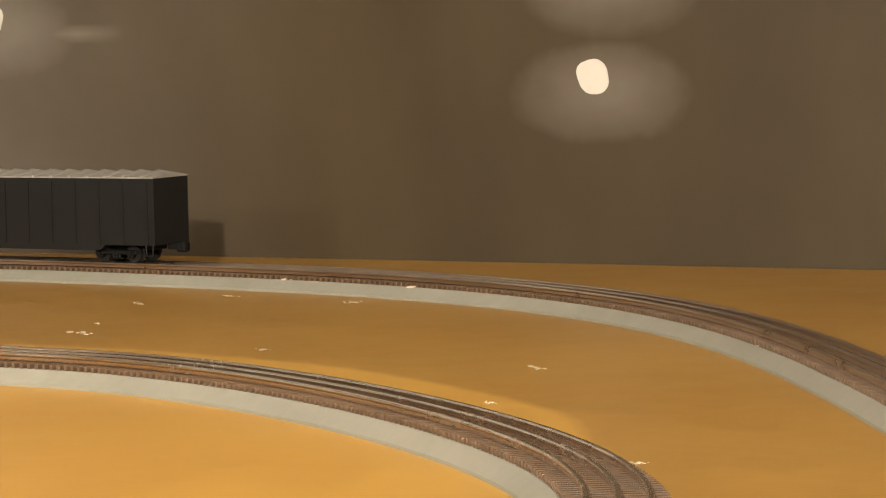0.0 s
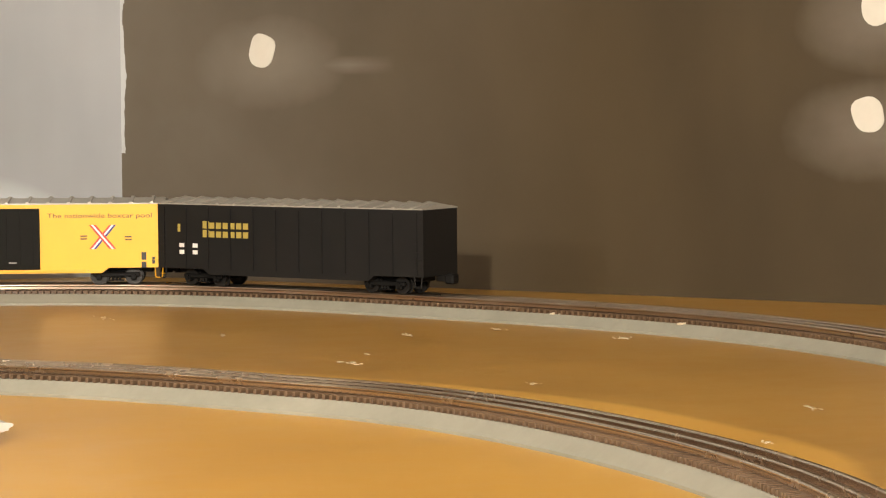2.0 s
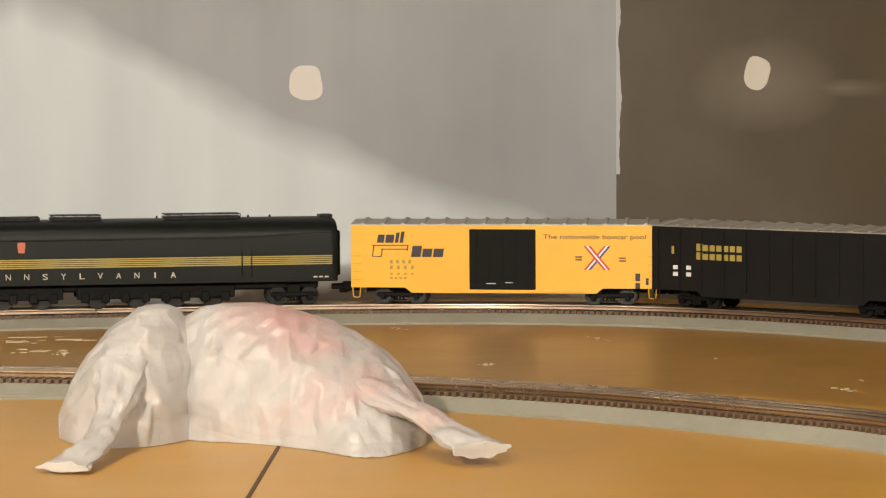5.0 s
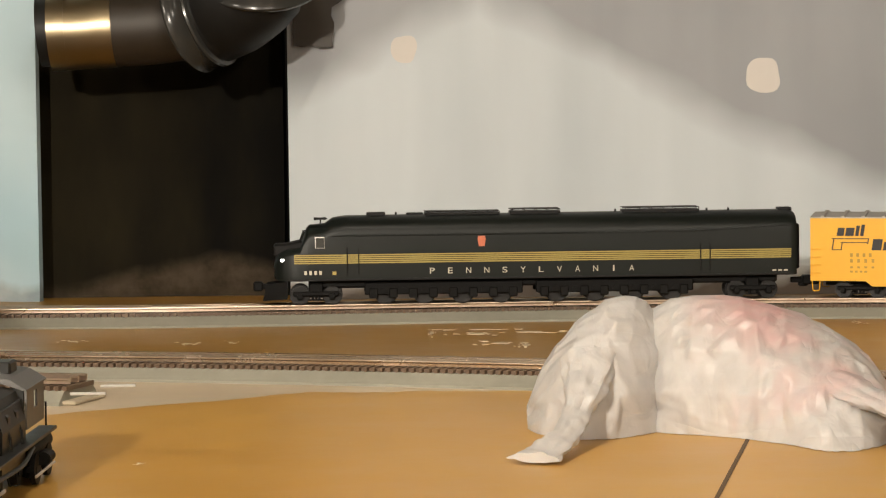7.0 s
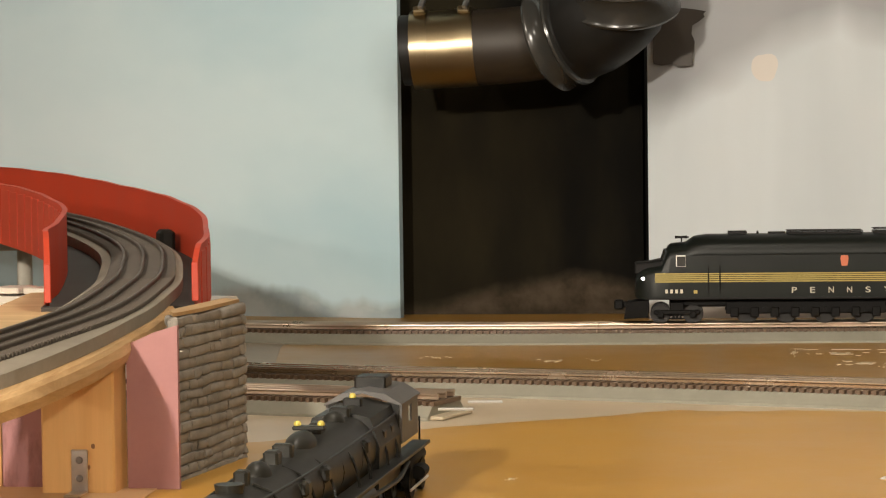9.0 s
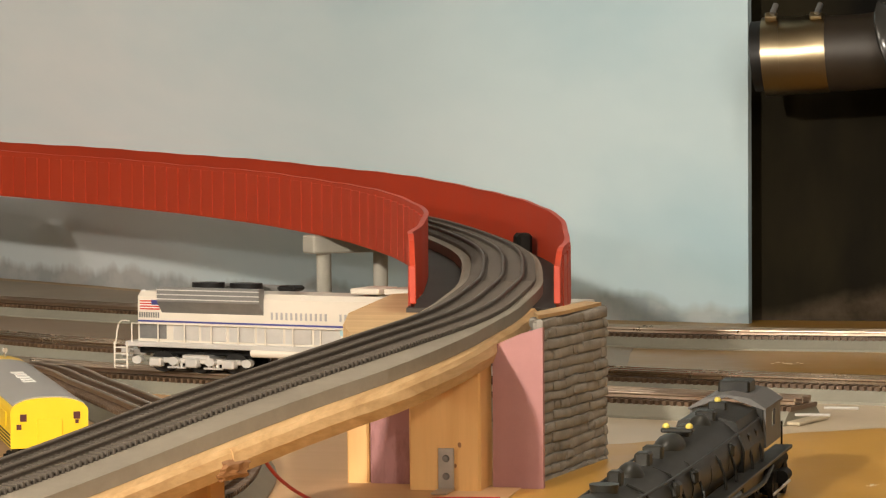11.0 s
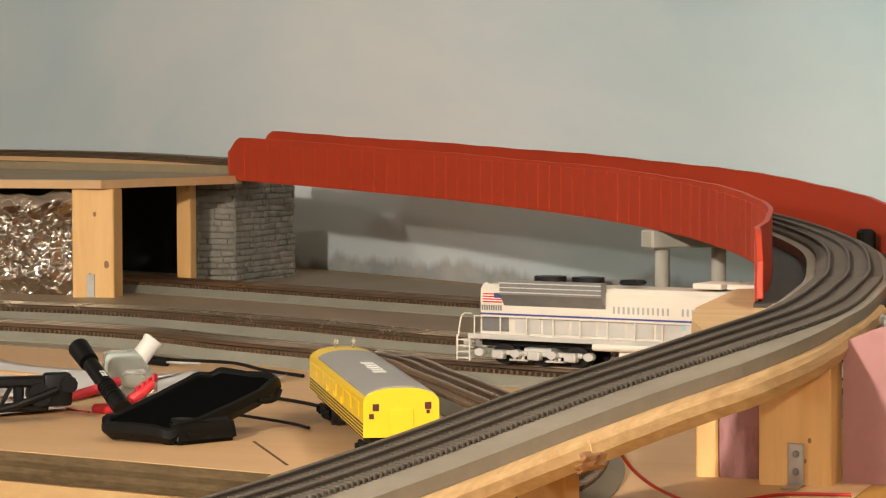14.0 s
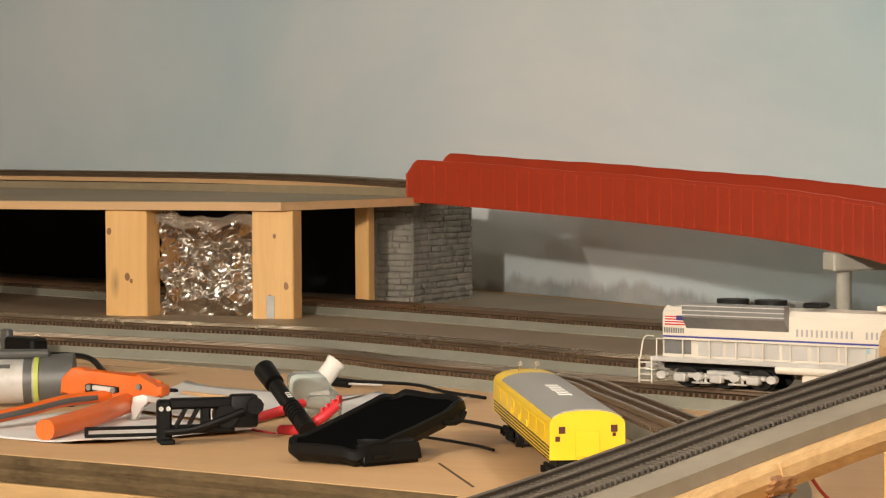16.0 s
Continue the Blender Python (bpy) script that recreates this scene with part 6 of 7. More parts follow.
def crumpled(p):
    """Height of flat facets between sharp creases, as thin film crumples."""
    q = p + 0.010 * Vector(noise.noise_vector(p * 22))
    return sum(amp * (abs((q.dot(way) + phase) % 1.0 - 0.5) * 4 - 1) for way, phase, amp in FOLDS)


def plastic_bag(m):
    t = thing("plastic_bag", m, "crumpled white plastic bag with pink print lying on the board", "plastic bag")
    # x, front edge, back edge, height
    lobes = [[(-0.146, 0.028, 0.060, 0.018), (-0.138, -0.002, 0.078, 0.043), (-0.125, -0.024, 0.092, 0.065), (-0.105, -0.047, 0.102, 0.089), (-0.082, -0.046, 0.110, 0.105), (-0.064, -0.030, 0.113, 0.1075), (-0.050, -0.006, 0.110, 0.100), (-0.038, 0.020, 0.100, 0.080), (-0.030, 0.040, 0.085, 0.045)],
             [(-0.056, 0.030, 0.090, 0.060), (-0.048, 0.006, 0.108, 0.094), (-0.034, -0.012, 0.115, 0.1035), (-0.010, -0.026, 0.118, 0.1065), (0.020, -0.044, 0.117, 0.1055), (0.050, -0.076, 0.112, 0.098), (0.076, -0.128, 0.106, 0.088), (0.098, -0.126, 0.097, 0.076), (0.118, -0.092, 0.080, 0.060), (0.134, -0.046, 0.045, 0.036)]]
    for number, stations in enumerate(lobes):
        xs = np.array([q[0] for q in stations])
        rnd = random.Random(40 + number)
        NX, NF, NB = (15, 12, 7) if number == 0 else (24, 13, 7)
        rings = []
        for i in range(NX + 1):
            x = xs[0] + (xs[-1] - xs[0]) * i / NX
            front, back, hz = (float(np.interp(x, xs, [q[c] for q in stations])) for c in (1, 2, 3))
            crest = 0.62 * back + 0.38 * max(front, -0.03)
            low = 1.0 + 0.45 * max(0.0, -front - 0.06) / 0.08
            ring = []
            for side, f in [("f", j / NF) for j in range(NF + 1)] + [("b", j / NB) for j in range(1, NB + 1)]:
                if side == "f":
                    a = f * math.pi / 2
                    y, z = front + (crest - front) * (1 - math.cos(a)) ** (0.72 / low), hz * math.sin(a) ** (0.80 * low)
                else:
                    a = (1 - f) * math.pi / 2
                    y, z = back - (back - crest) * (1 - math.cos(a)), hz * math.sin(a) ** 0.85
                p = Vector((x, y, z))
                loose = min(1.0, z / 0.02) * (1 - 0.55 * (z / hz) ** 6)
                p += loose * Vector((rnd.gauss(0, 0.0014), rnd.gauss(0, 0.0019), rnd.gauss(0, 0.0009)))
                # pleats drawn towards the twisted handles
                for hx, hz2, turn in ((-0.098, 0.048, 0.0), (0.104, 0.046, 1.3)):
                    dx, dz = x - hx, z - hz2
                    near = math.exp(-(dx * dx + dz * dz) / 0.0026) if side == "f" else 0.0
                    p.y -= near * 0.0050 * (abs(math.sin(math.atan2(dz, dx) * 4 + turn)) - 0.5)
                # slack folds sagging across the front
                if side == "f" and number == 1:
                    for z0, slope, deep in ((0.066, -0.30, 0.0055), (0.036, -0.12, 0.0040)):
                        p.y -= deep * math.exp(-((z - (z0 + slope * (x - 0.01))) / 0.0085) ** 2) * max(0.0, math.sin((x + 0.045) / 0.13 * math.pi))
                # the hem lifts and falls in scallops
                if z < 0.012 and side == "f":
                    p.y += 0.004 * math.sin(x * 60 + number * 2)
                p.z = max(p.z, 0.0006)
                ring.append(p)
            rings.append(ring)
        bm = loft(bmesh.new(), rings)
        bmesh.ops.triangulate(bm, faces=bm.faces[:])
        for cuts, rough in ((1, 0.036), (1, 0.022)):
            bmesh.ops.subdivide_edges(bm, edges=bm.edges[:], cuts=cuts, fractal=rough, along_normal=0.9, use_grid_fill=True, seed=7 + number)
        bmesh.ops.triangulate(bm, faces=bm.faces[:])
        for v in bm.verts:
            v.co.z = max(v.co.z, 0.0005)
        body = part("bag_body", bm, BAG, t, smooth=True)
        body.data.set_sharp_from_angle(angle=radians(62))

    def twist(points, widths, seed):
        line = spline(points, 0.004)
        bm = bmesh.new()
        rings = []
        for i, q in enumerate(line):
            f = i / (len(line) - 1)
            d = (line[min(i + 1, len(line) - 1)] - line[max(i - 1, 0)]).normalized()
            side = d.cross(Vector((0, 0, 1))).normalized()
            up = side.cross(d)
            w = np.interp(f, np.linspace(0, 1, len(widths)), [a for a, _ in widths])
            h = np.interp(f, np.linspace(0, 1, len(widths)), [b for _, b in widths])
            ring = []
            for j in range(40):
                a = 2 * math.pi * j / 40
                wr = 1 + 0.13 * abs(math.sin(a * 4 + f * 2.2 + seed)) + 0.07 * math.sin(a * 3 - f * 4 + seed) + 0.10 * noise.noise((a * 1.5, f * 6, seed))
                p = q + side * (math.cos(a) * w * wr) + up * (math.sin(a) * h * wr)
                p += (side * math.cos(a) + up * math.sin(a)) * crumpled(p * 1.7) * 0.45
                p.z = max(p.z, 0.0006)
                ring.append(p)
            rings.append(ring)
        return part("bag_handle", loft(bm, rings), BAG, t, "twisted bag handle", smooth=True)
    twist([(-0.096, -0.010, 0.058), (-0.100, -0.052, 0.040), (-0.108, -0.092, 0.022), (-0.120, -0.138, 0.011), (-0.138, -0.188, 0.006)], [(0.020, 0.016), (0.014, 0.011), (0.0085, 0.007), (0.011, 0.006), (0.018, 0.003)], 1.0)
    twist([(0.064, 0.010, 0.044), (0.102, -0.064, 0.038), (0.130, -0.108, 0.028), (0.146, -0.148, 0.019), (0.160, -0.188, 0.0125)], [(0.022, 0.014), (0.019, 0.012), (0.012, 0.007), (0.0115, 0.006), (0.021, 0.006)], 4.0)
    return t


plastic_bag(Matrix.Translation(u(0.1070, 1.154, 0) + Vector((0, 0, 0.0043))) @ Matrix.Rotation(radians(-3), 4, "Z") @ Matrix.Diagonal((0.93, 0.93, 0.89, 1)))

# seam between two boards
SEAM = speckled("seam_dark", (0.07, 0.04, 0.02), (0.12, 0.07, 0.03), 60, 0.8)
d = u(0.083, 0.93) - u(0.1355, 1.24)
solid("board_seam", boxed((0, -0.0014, 0.0046), (d.length, 0.0014, 0.0050), 0, Matrix.Translation(u(0.1355, 1.24)) @ Matrix.Rotation(math.atan2(d.y, d.x), 4, "Z")), SEAM, "dark seam between two boards", "trim", "structure")

# chipped paint on the board
CHIP = speckled("chipped_paint", (0.66, 0.55, 0.38), (0.78, 0.68, 0.52), 60, 0.6)
CHIPS = [(0.018, 1.618, 20, 6), (0.030, 1.560, 16, 7), (0.048, 1.628, 26, 4), (0.392, 1.292, 8, 4), (0.457, 1.415, 3, 5), (0.44, 1.18, 3, 2), (0.452, 0.966, 3, 2), (0.512, 1.06, 4, 6), (0.432, 0.808, 3, 2), (0.552, 1.36, 6, 5), (0.510, 1.43, 5, 4), (-0.202, 1.60, 10, 4),
         (-0.139, 1.578, 9, 5), (-0.115, 1.582, 5, 6), (-0.007, 1.625, 3, 14), (0.020, 1.648, 34, 2), (0.043, 1.545, 7, 9), (0.030, 1.56, 4, 3), (0.236, 1.665, 4, 6), (0.334, 1.575, 4, 7), (0.249, 1.439, 6, 4), (-0.113, 1.079, 3, 2), (0.41, 1.33, 3, 2), (0.37, 1.45, 3, 3), (0.15, 1.47, 2, 2)]
rnd = random.Random(11)
chips = bmesh.new()
for cx, cy, w, h in CHIPS:
    for extra in range(7):
        ox, oy = (0, 0) if extra == 0 else (rnd.uniform(-1.6, 1.6) * w, rnd.uniform(-1.2, 1.2) * h)
        f = 0.55 if extra == 0 else rnd.uniform(0.08, 0.34)
        ring = []
        for i in range(9):
            a = 2 * math.pi * i / 9
            q = rnd.uniform(0.55, 1.15)
            ring.append(chips.verts.new((cx * K + (ox + w * f * q * math.cos(a)) * 0.001, cy * K + (oy * 3 + h * f * 3 * q * math.sin(a)) * 0.001, 0.0046)))
        top = [chips.verts.new(v.co + Vector((0, 0, 0.0003))) for v in ring]
        chips.faces.new(top)
        for i in range(9):
            chips.faces.new((ring[i], ring[(i + 1) % 9], top[(i + 1) % 9], top[i]))
solid("paint_chips", chips, CHIP, "pale chipped spots in the board's paint", "paint chips", "stuff")
# plaster dabs on the roadbed
dabs = bmesh.new()
for cx, cy in ((0.546, 1.440), (0.584, 1.36), (0.600, 1.03), (0.575, 0.93), (0.392, 0.90), (0.396, 0.855), (0.40, 0.82), (0.383, 0.965)):
    ball(dabs, (cx * K, cy * K, 0.0155), 0.006 * rnd.uniform(0.6, 1.2), 8, (1.2, 0.9, 0.25))
solid("plaster_dabs", dabs, CHIP, "dabs of white plaster on the roadbed", "plaster", "stuff", smooth=True)
# end of the siding
bump = thing("track_end", Matrix.Translation(u(-0.1585, 1.294, 0)) @ Matrix.Rotation(math.atan2(-0.03, 0.097), 4, "Z"), "open track end with wire clips", "track end")
part("end_frame", boxed((-0.03, -0.030, 0.0050), (0.004, 0.030, 0.0080), 0.0008), CREAM, bump)
for y in (-0.03, 0.03):
    part("clip", cyl(bmesh.new(), (0.0, y, 0.014), (0.030, y, 0.015), 0.0012, n=8), SILVER, bump)

# ---- clutter of the work area ----
FELT = Mat("black_felt", 0.98, spec=0.0).colour((0.004, 0.004, 0.004)).m
BLACKPLASTIC = speckled("black_plastic", (0.0028, 0.0028, 0.0028), (0.006, 0.0056, 0.0052), 80, 0.5, bump=0.05, spec=0.2)
ORANGE = speckled("orange_grip", (0.60, 0.098, 0.008), (0.70, 0.140, 0.013), 50, 0.42, bump=0.1)
REDPLASTIC = speckled("red_strap", (0.52, 0.02, 0.03), (0.62, 0.035, 0.045), 60, 0.4)
PAPER = speckled("white_paper", (0.68, 0.66, 0.645), (0.76, 0.74, 0.72), 6, 0.8, bump=0.05)
GREYTOOL = speckled("tool_grey", (0.06, 0.06, 0.055), (0.10, 0.10, 0.095), 60, 0.45)
LIME = speckled("lime_trim", (0.35, 0.40, 0.06), (0.42, 0.47, 0.10), 60, 0.5)
TUBEWHITE = speckled("white_tube", (0.60, 0.57, 0.52), (0.68, 0.65, 0.60), 60, 0.5)
MINT = speckled("pale_label", (0.50, 0.56, 0.50), (0.58, 0.64, 0.57), 60, 0.5)
CLEAR = Mat("clear_plastic", 0.12)
CLEAR.b.inputs["Transmission Weight"].default_value = 0.85
CLEAR.b.inputs["IOR"].default_value = 1.2
CLEAR = CLEAR.colour((0.85, 0.85, 0.82)).m
TABLE = 0.0055


def on_table(x, y, z=0.0):
    return u(x, y) + Vector((0, 0, TABLE + z))


def open_case():
    """A shallow open case, propped on its clip; corner points of its rim give its lie."""
    left, front, back = u(-0.575, 1.098, 0.012), u(-0.541, 1.076, 0.008), u(-0.521, 1.148, 0.024)
    ex = (back - front).normalized()
    ez = ex.cross((left - front).normalized()).normalized()
    ey = ez.cross(ex)
    at = (left + back) / 2
    m = Matrix.Translation(at) @ Matrix((ex, ey, ez)).transposed().to_4x4()
    t = thing("black_case", m, "open black felt-lined case propped on its clip", "case")
    LX, WY = 0.073, 0.0395

    def ring(lx, wy, z, n=44, power=0.30):
        out = []
        for i in range(n):
            a = 2 * math.pi * i / n
            c, s = math.cos(a), math.sin(a)
            out.append(Vector((lx * abs(c) ** power * (1 if c > 0 else -1), wy * abs(s) ** power * (1 if s > 0 else -1), z + 0.0016 * math.sin(i * 0.9))))
        return out
    shell = bmesh.new()
    loft(shell, [ring(LX - 0.012, WY - 0.012, -0.0135), ring(LX - 0.004, WY - 0.004, -0.012), ring(LX + 0.001, WY + 0.001, -0.005), ring(LX, WY, 0.0015), ring(LX - 0.002, WY - 0.002, 0.0028), ring(LX - 0.005, WY - 0.005, 0.001), ring(LX - 0.006, WY - 0.006, -0.006)])
    part("shell", shell, BLACKPLASTIC, t, smooth=True)
    lining = bmesh.new()
    loft(lining, [ring(LX - 0.0056, WY - 0.0056, -0.001), ring(LX - 0.0062, WY - 0.0062, -0.0065), ring(LX - 0.010, WY - 0.010, -0.0085), ring(0.02, 0.01, -0.0083)])
    part("felt_lining", lining, FELT, t, smooth=True)
    inv = m.inverted()
    clip = bmesh.new()
    foot = [(-0.548, 1.092), (-0.537, 1.082), (-0.521, 1.110), (-0.533, 1.122)]
    loft(clip, [[inv @ (u(x, y, 0.0) + Vector((0, 0, 0.0056))) for x, y in foot], [inv @ (u(x, y, 0.0) + Vector((0, 0, 0.012))) for x, y in foot], [inv @ (u(x * 0.9 - 0.0545, y * 0.9 + 0.112, 0.0) + Vector((0, 0, 0.024))) for x, y in foot]])
    bmesh.ops.bevel(clip, geom=clip.edges[:], offset=0.0035, segments=3, affect="EDGES")
    part("belt_clip", clip, BLACKPLASTIC, t, smooth=True)
    for x in (-0.045, 0.045):
        part("corner_loop", tube(bmesh.new(), [Vector((x - 0.014, -WY - 0.001, -0.006)), Vector((x - 0.005, -WY - 0.004, -0.009)), Vector((x + 0.005, -WY - 0.004, -0.009)), Vector((x + 0.014, -WY - 0.001, -0.006))], 0.0022), BLACKPLASTIC, t, smooth=True)
    return t


open_case()


def torch(a, b):
    d = b - a
    m = Matrix.Translation(a) @ d.to_track_quat("X", "Z").to_matrix().to_4x4()
    t = thing("flashlight", m, "small black flashlight with a ribbed barrel", "flashlight")
    L = d.length
    barrel = bmesh.new()
    cyl(barrel, (L * 0.28, 0, 0), (L * 0.92, 0, 0), 0.0068, n=24)
    part("barrel", barrel, BLACKPLASTIC, t, smooth=True)
    part("head", cyl(bmesh.new(), (0, 0, 0), (L * 0.24, 0, 0), 0.0092, 0.0084, 24), BLACKPLASTIC, t, smooth=True)
    part("tail_cap", cyl(bmesh.new(), (L * 0.86, 0, 0), (L, 0, 0), 0.0079, n=24), BLACKPLASTIC, t, smooth=True)
    for i in range(5):
        part("grip_ring", cyl(bmesh.new(), (L * (0.62 + i * 0.045), 0, 0), (L * (0.64 + i * 0.045), 0, 0), 0.0076, n=24), BLACKPLASTIC, t, smooth=True)
    for i in range(3):
        part("label_bar", boxed((L * (0.50 + i * 0.03), -0.0022, 0.0064), (L * (0.515 + i * 0.03), 0.0022, 0.0070)), PRINT_WHITE, t)
    return t


TORCH_A, TORCH_B = u(-0.605, 1.174, 0.0075), u(-0.643, 1.207, 0.0318)
torch(TORCH_B, TORCH_A)
strap = thing("red_clamp", Matrix(), "red plastic spring clamp lying against the flashlight", "clamp")
part("jaw", tube(bmesh.new(), [u(-0.650, 1.205, 0.008), u(-0.634, 1.190, 0.012), u(-0.622, 1.186, 0.0155), u(-0.618, 1.196, 0.0175)], 0.0042, 10), REDPLASTIC, strap, smooth=True)
part("jaw", tube(bmesh.new(), [u(-0.630, 1.198, 0.0045), u(-0.615, 1.190, 0.0065), u(-0.606, 1.192, 0.012), u(-0.602, 1.198, 0.017)], 0.0046, 10), REDPLASTIC, strap, smooth=True)
for i in range(4):
    part("tooth", boxed((-0.0012, -0.0035, -0.001), (0.0012, 0.0035, 0.006), 0.0004, Matrix.Translation(u(-0.6075 + i * 0.0018, 1.1925 + i * 0.002, 0.012 + i * 0.0017) + Vector((0.003, 0, 0.002)))), REDPLASTIC, strap)
part("spring", tube(bmesh.new(), [u(-0.655, 1.212, 0.008), u(-0.648, 1.205, 0.0035), u(-0.632, 1.195, 0.0030)], 0.0012, 8), REDPLASTIC, strap)

ba, bb = u(-0.620, 1.227, 0.0105), u(-0.653, 1.266, 0.0225)
bottle = thing("clear_bottle", Matrix.Translation((ba + bb) / 2) @ (bb - ba).to_track_quat("X", "Z").to_matrix().to_4x4(), "small clear plastic bottle with a pale label", "bottle")
part("flask", boxed((-0.044, -0.016, -0.013), (0.034, 0.016, 0.013), 0.006, segments=3), CLEAR, bottle, smooth=True)
part("label_band", boxed((0.004, -0.0163, -0.0133), (0.024, 0.0163, 0.0133), 0.006, segments=3), MINT, bottle, "pale green paper label", smooth=True)
part("neck", cyl(bmesh.new(), (0.034, 0, 0), (0.044, 0, 0), 0.011, 0.007, 24), CLEAR, bottle, smooth=True)
wt = thing("white_tube", Matrix(), "short white plastic tube leaning on the bottle", "tube")
ta, tb = u(-0.677, 1.336, 0.010), u(-0.668, 1.343, 0.0245)
part("tube_body", tube(bmesh.new(), [ta, (ta + tb) / 2, tb], 0.0088, 20, 0.004), TUBEWHITE, wt, smooth=True)
part("rim", cyl(bmesh.new(), ta.lerp(tb, 0.9), ta.lerp(tb, 1.04), 0.0096, n=22), TUBEWHITE, wt, smooth=True)


def clamp_frame(m):
    t = thing("black_bracket", m, "black plastic mounting bracket with two prongs", "bracket")
    fr = bmesh.new()
    for lo, hi in (((-0.040, -0.006, 0.0), (-0.028, 0.006, 0.036)), ((-0.030, -0.006, 0.028), (0.022, 0.006, 0.037)), ((-0.004, -0.006, 0.010), (0.004, 0.006, 0.030)), ((-0.030, -0.005, 0.008), (0.024, 0.005, 0.015))):
        box(fr, lo, hi, 0.002)
    part("frame", fr, BLACKPLASTIC, t)
    part("motor", cyl(bmesh.new(), (0.016, -0.012, 0.022), (0.016, 0.010, 0.022), 0.0095, n=24), BLACKPLASTIC, t, smooth=True)
    part("gear_box", boxed((0.020, -0.008, 0.012), (0.043, 0.009, 0.039), 0.003, segments=2), BLACKPLASTIC, t, smooth=True)
    part("knob", cyl(bmesh.new(), (0.040, -0.012, 0.030), (0.040, 0.010, 0.030), 0.0070, n=9), BLACKPLASTIC, t, smooth=True)
    part("arm", tube(bmesh.new(), [(-0.034, -0.009, 0.010), (-0.012, -0.012, 0.012), (0.010, -0.013, 0.019), (0.030, -0.011, 0.026)], 0.0030, 8), BLACKPLASTIC, t, smooth=True)
    for x in (-0.020, -0.010):
        part("lattice_bar", boxed((-0.0013, -0.005, -0.010), (0.0013, 0.005, 0.010), 0.0004, Matrix.Translation((x, 0, 0.0215)) @ Matrix.Rotation(radians(28), 4, "Y")), BLACKPLASTIC, t)
    for z in (0.0065, 0.0125):
        part("prong", boxed((-0.098, -0.004, z), (-0.030, -0.001, z + 0.0028), 0.0008), BLACKPLASTIC, t)
    part("prong_end", boxed((-0.099, -0.004, 0.0065), (-0.096, -0.001, 0.0153), 0.0006), BLACKPLASTIC, t)
    for x in (-0.037, -0.031):
        part("screw", cyl(bmesh.new(), (x, -0.0062, 0.029), (x, -0.0075, 0.029), 0.0020, n=10), SILVER, t)
    part("foot", boxed((-0.039, -0.010, 0.0), (-0.026, 0.012, 0.004), 0.001), BLACKPLASTIC, t)
    return t


clamp_frame(Matrix.Translation(on_table(-0.644, 1.148, 0.0004)) @ Matrix.Rotation(radians(34), 4, "Z"))


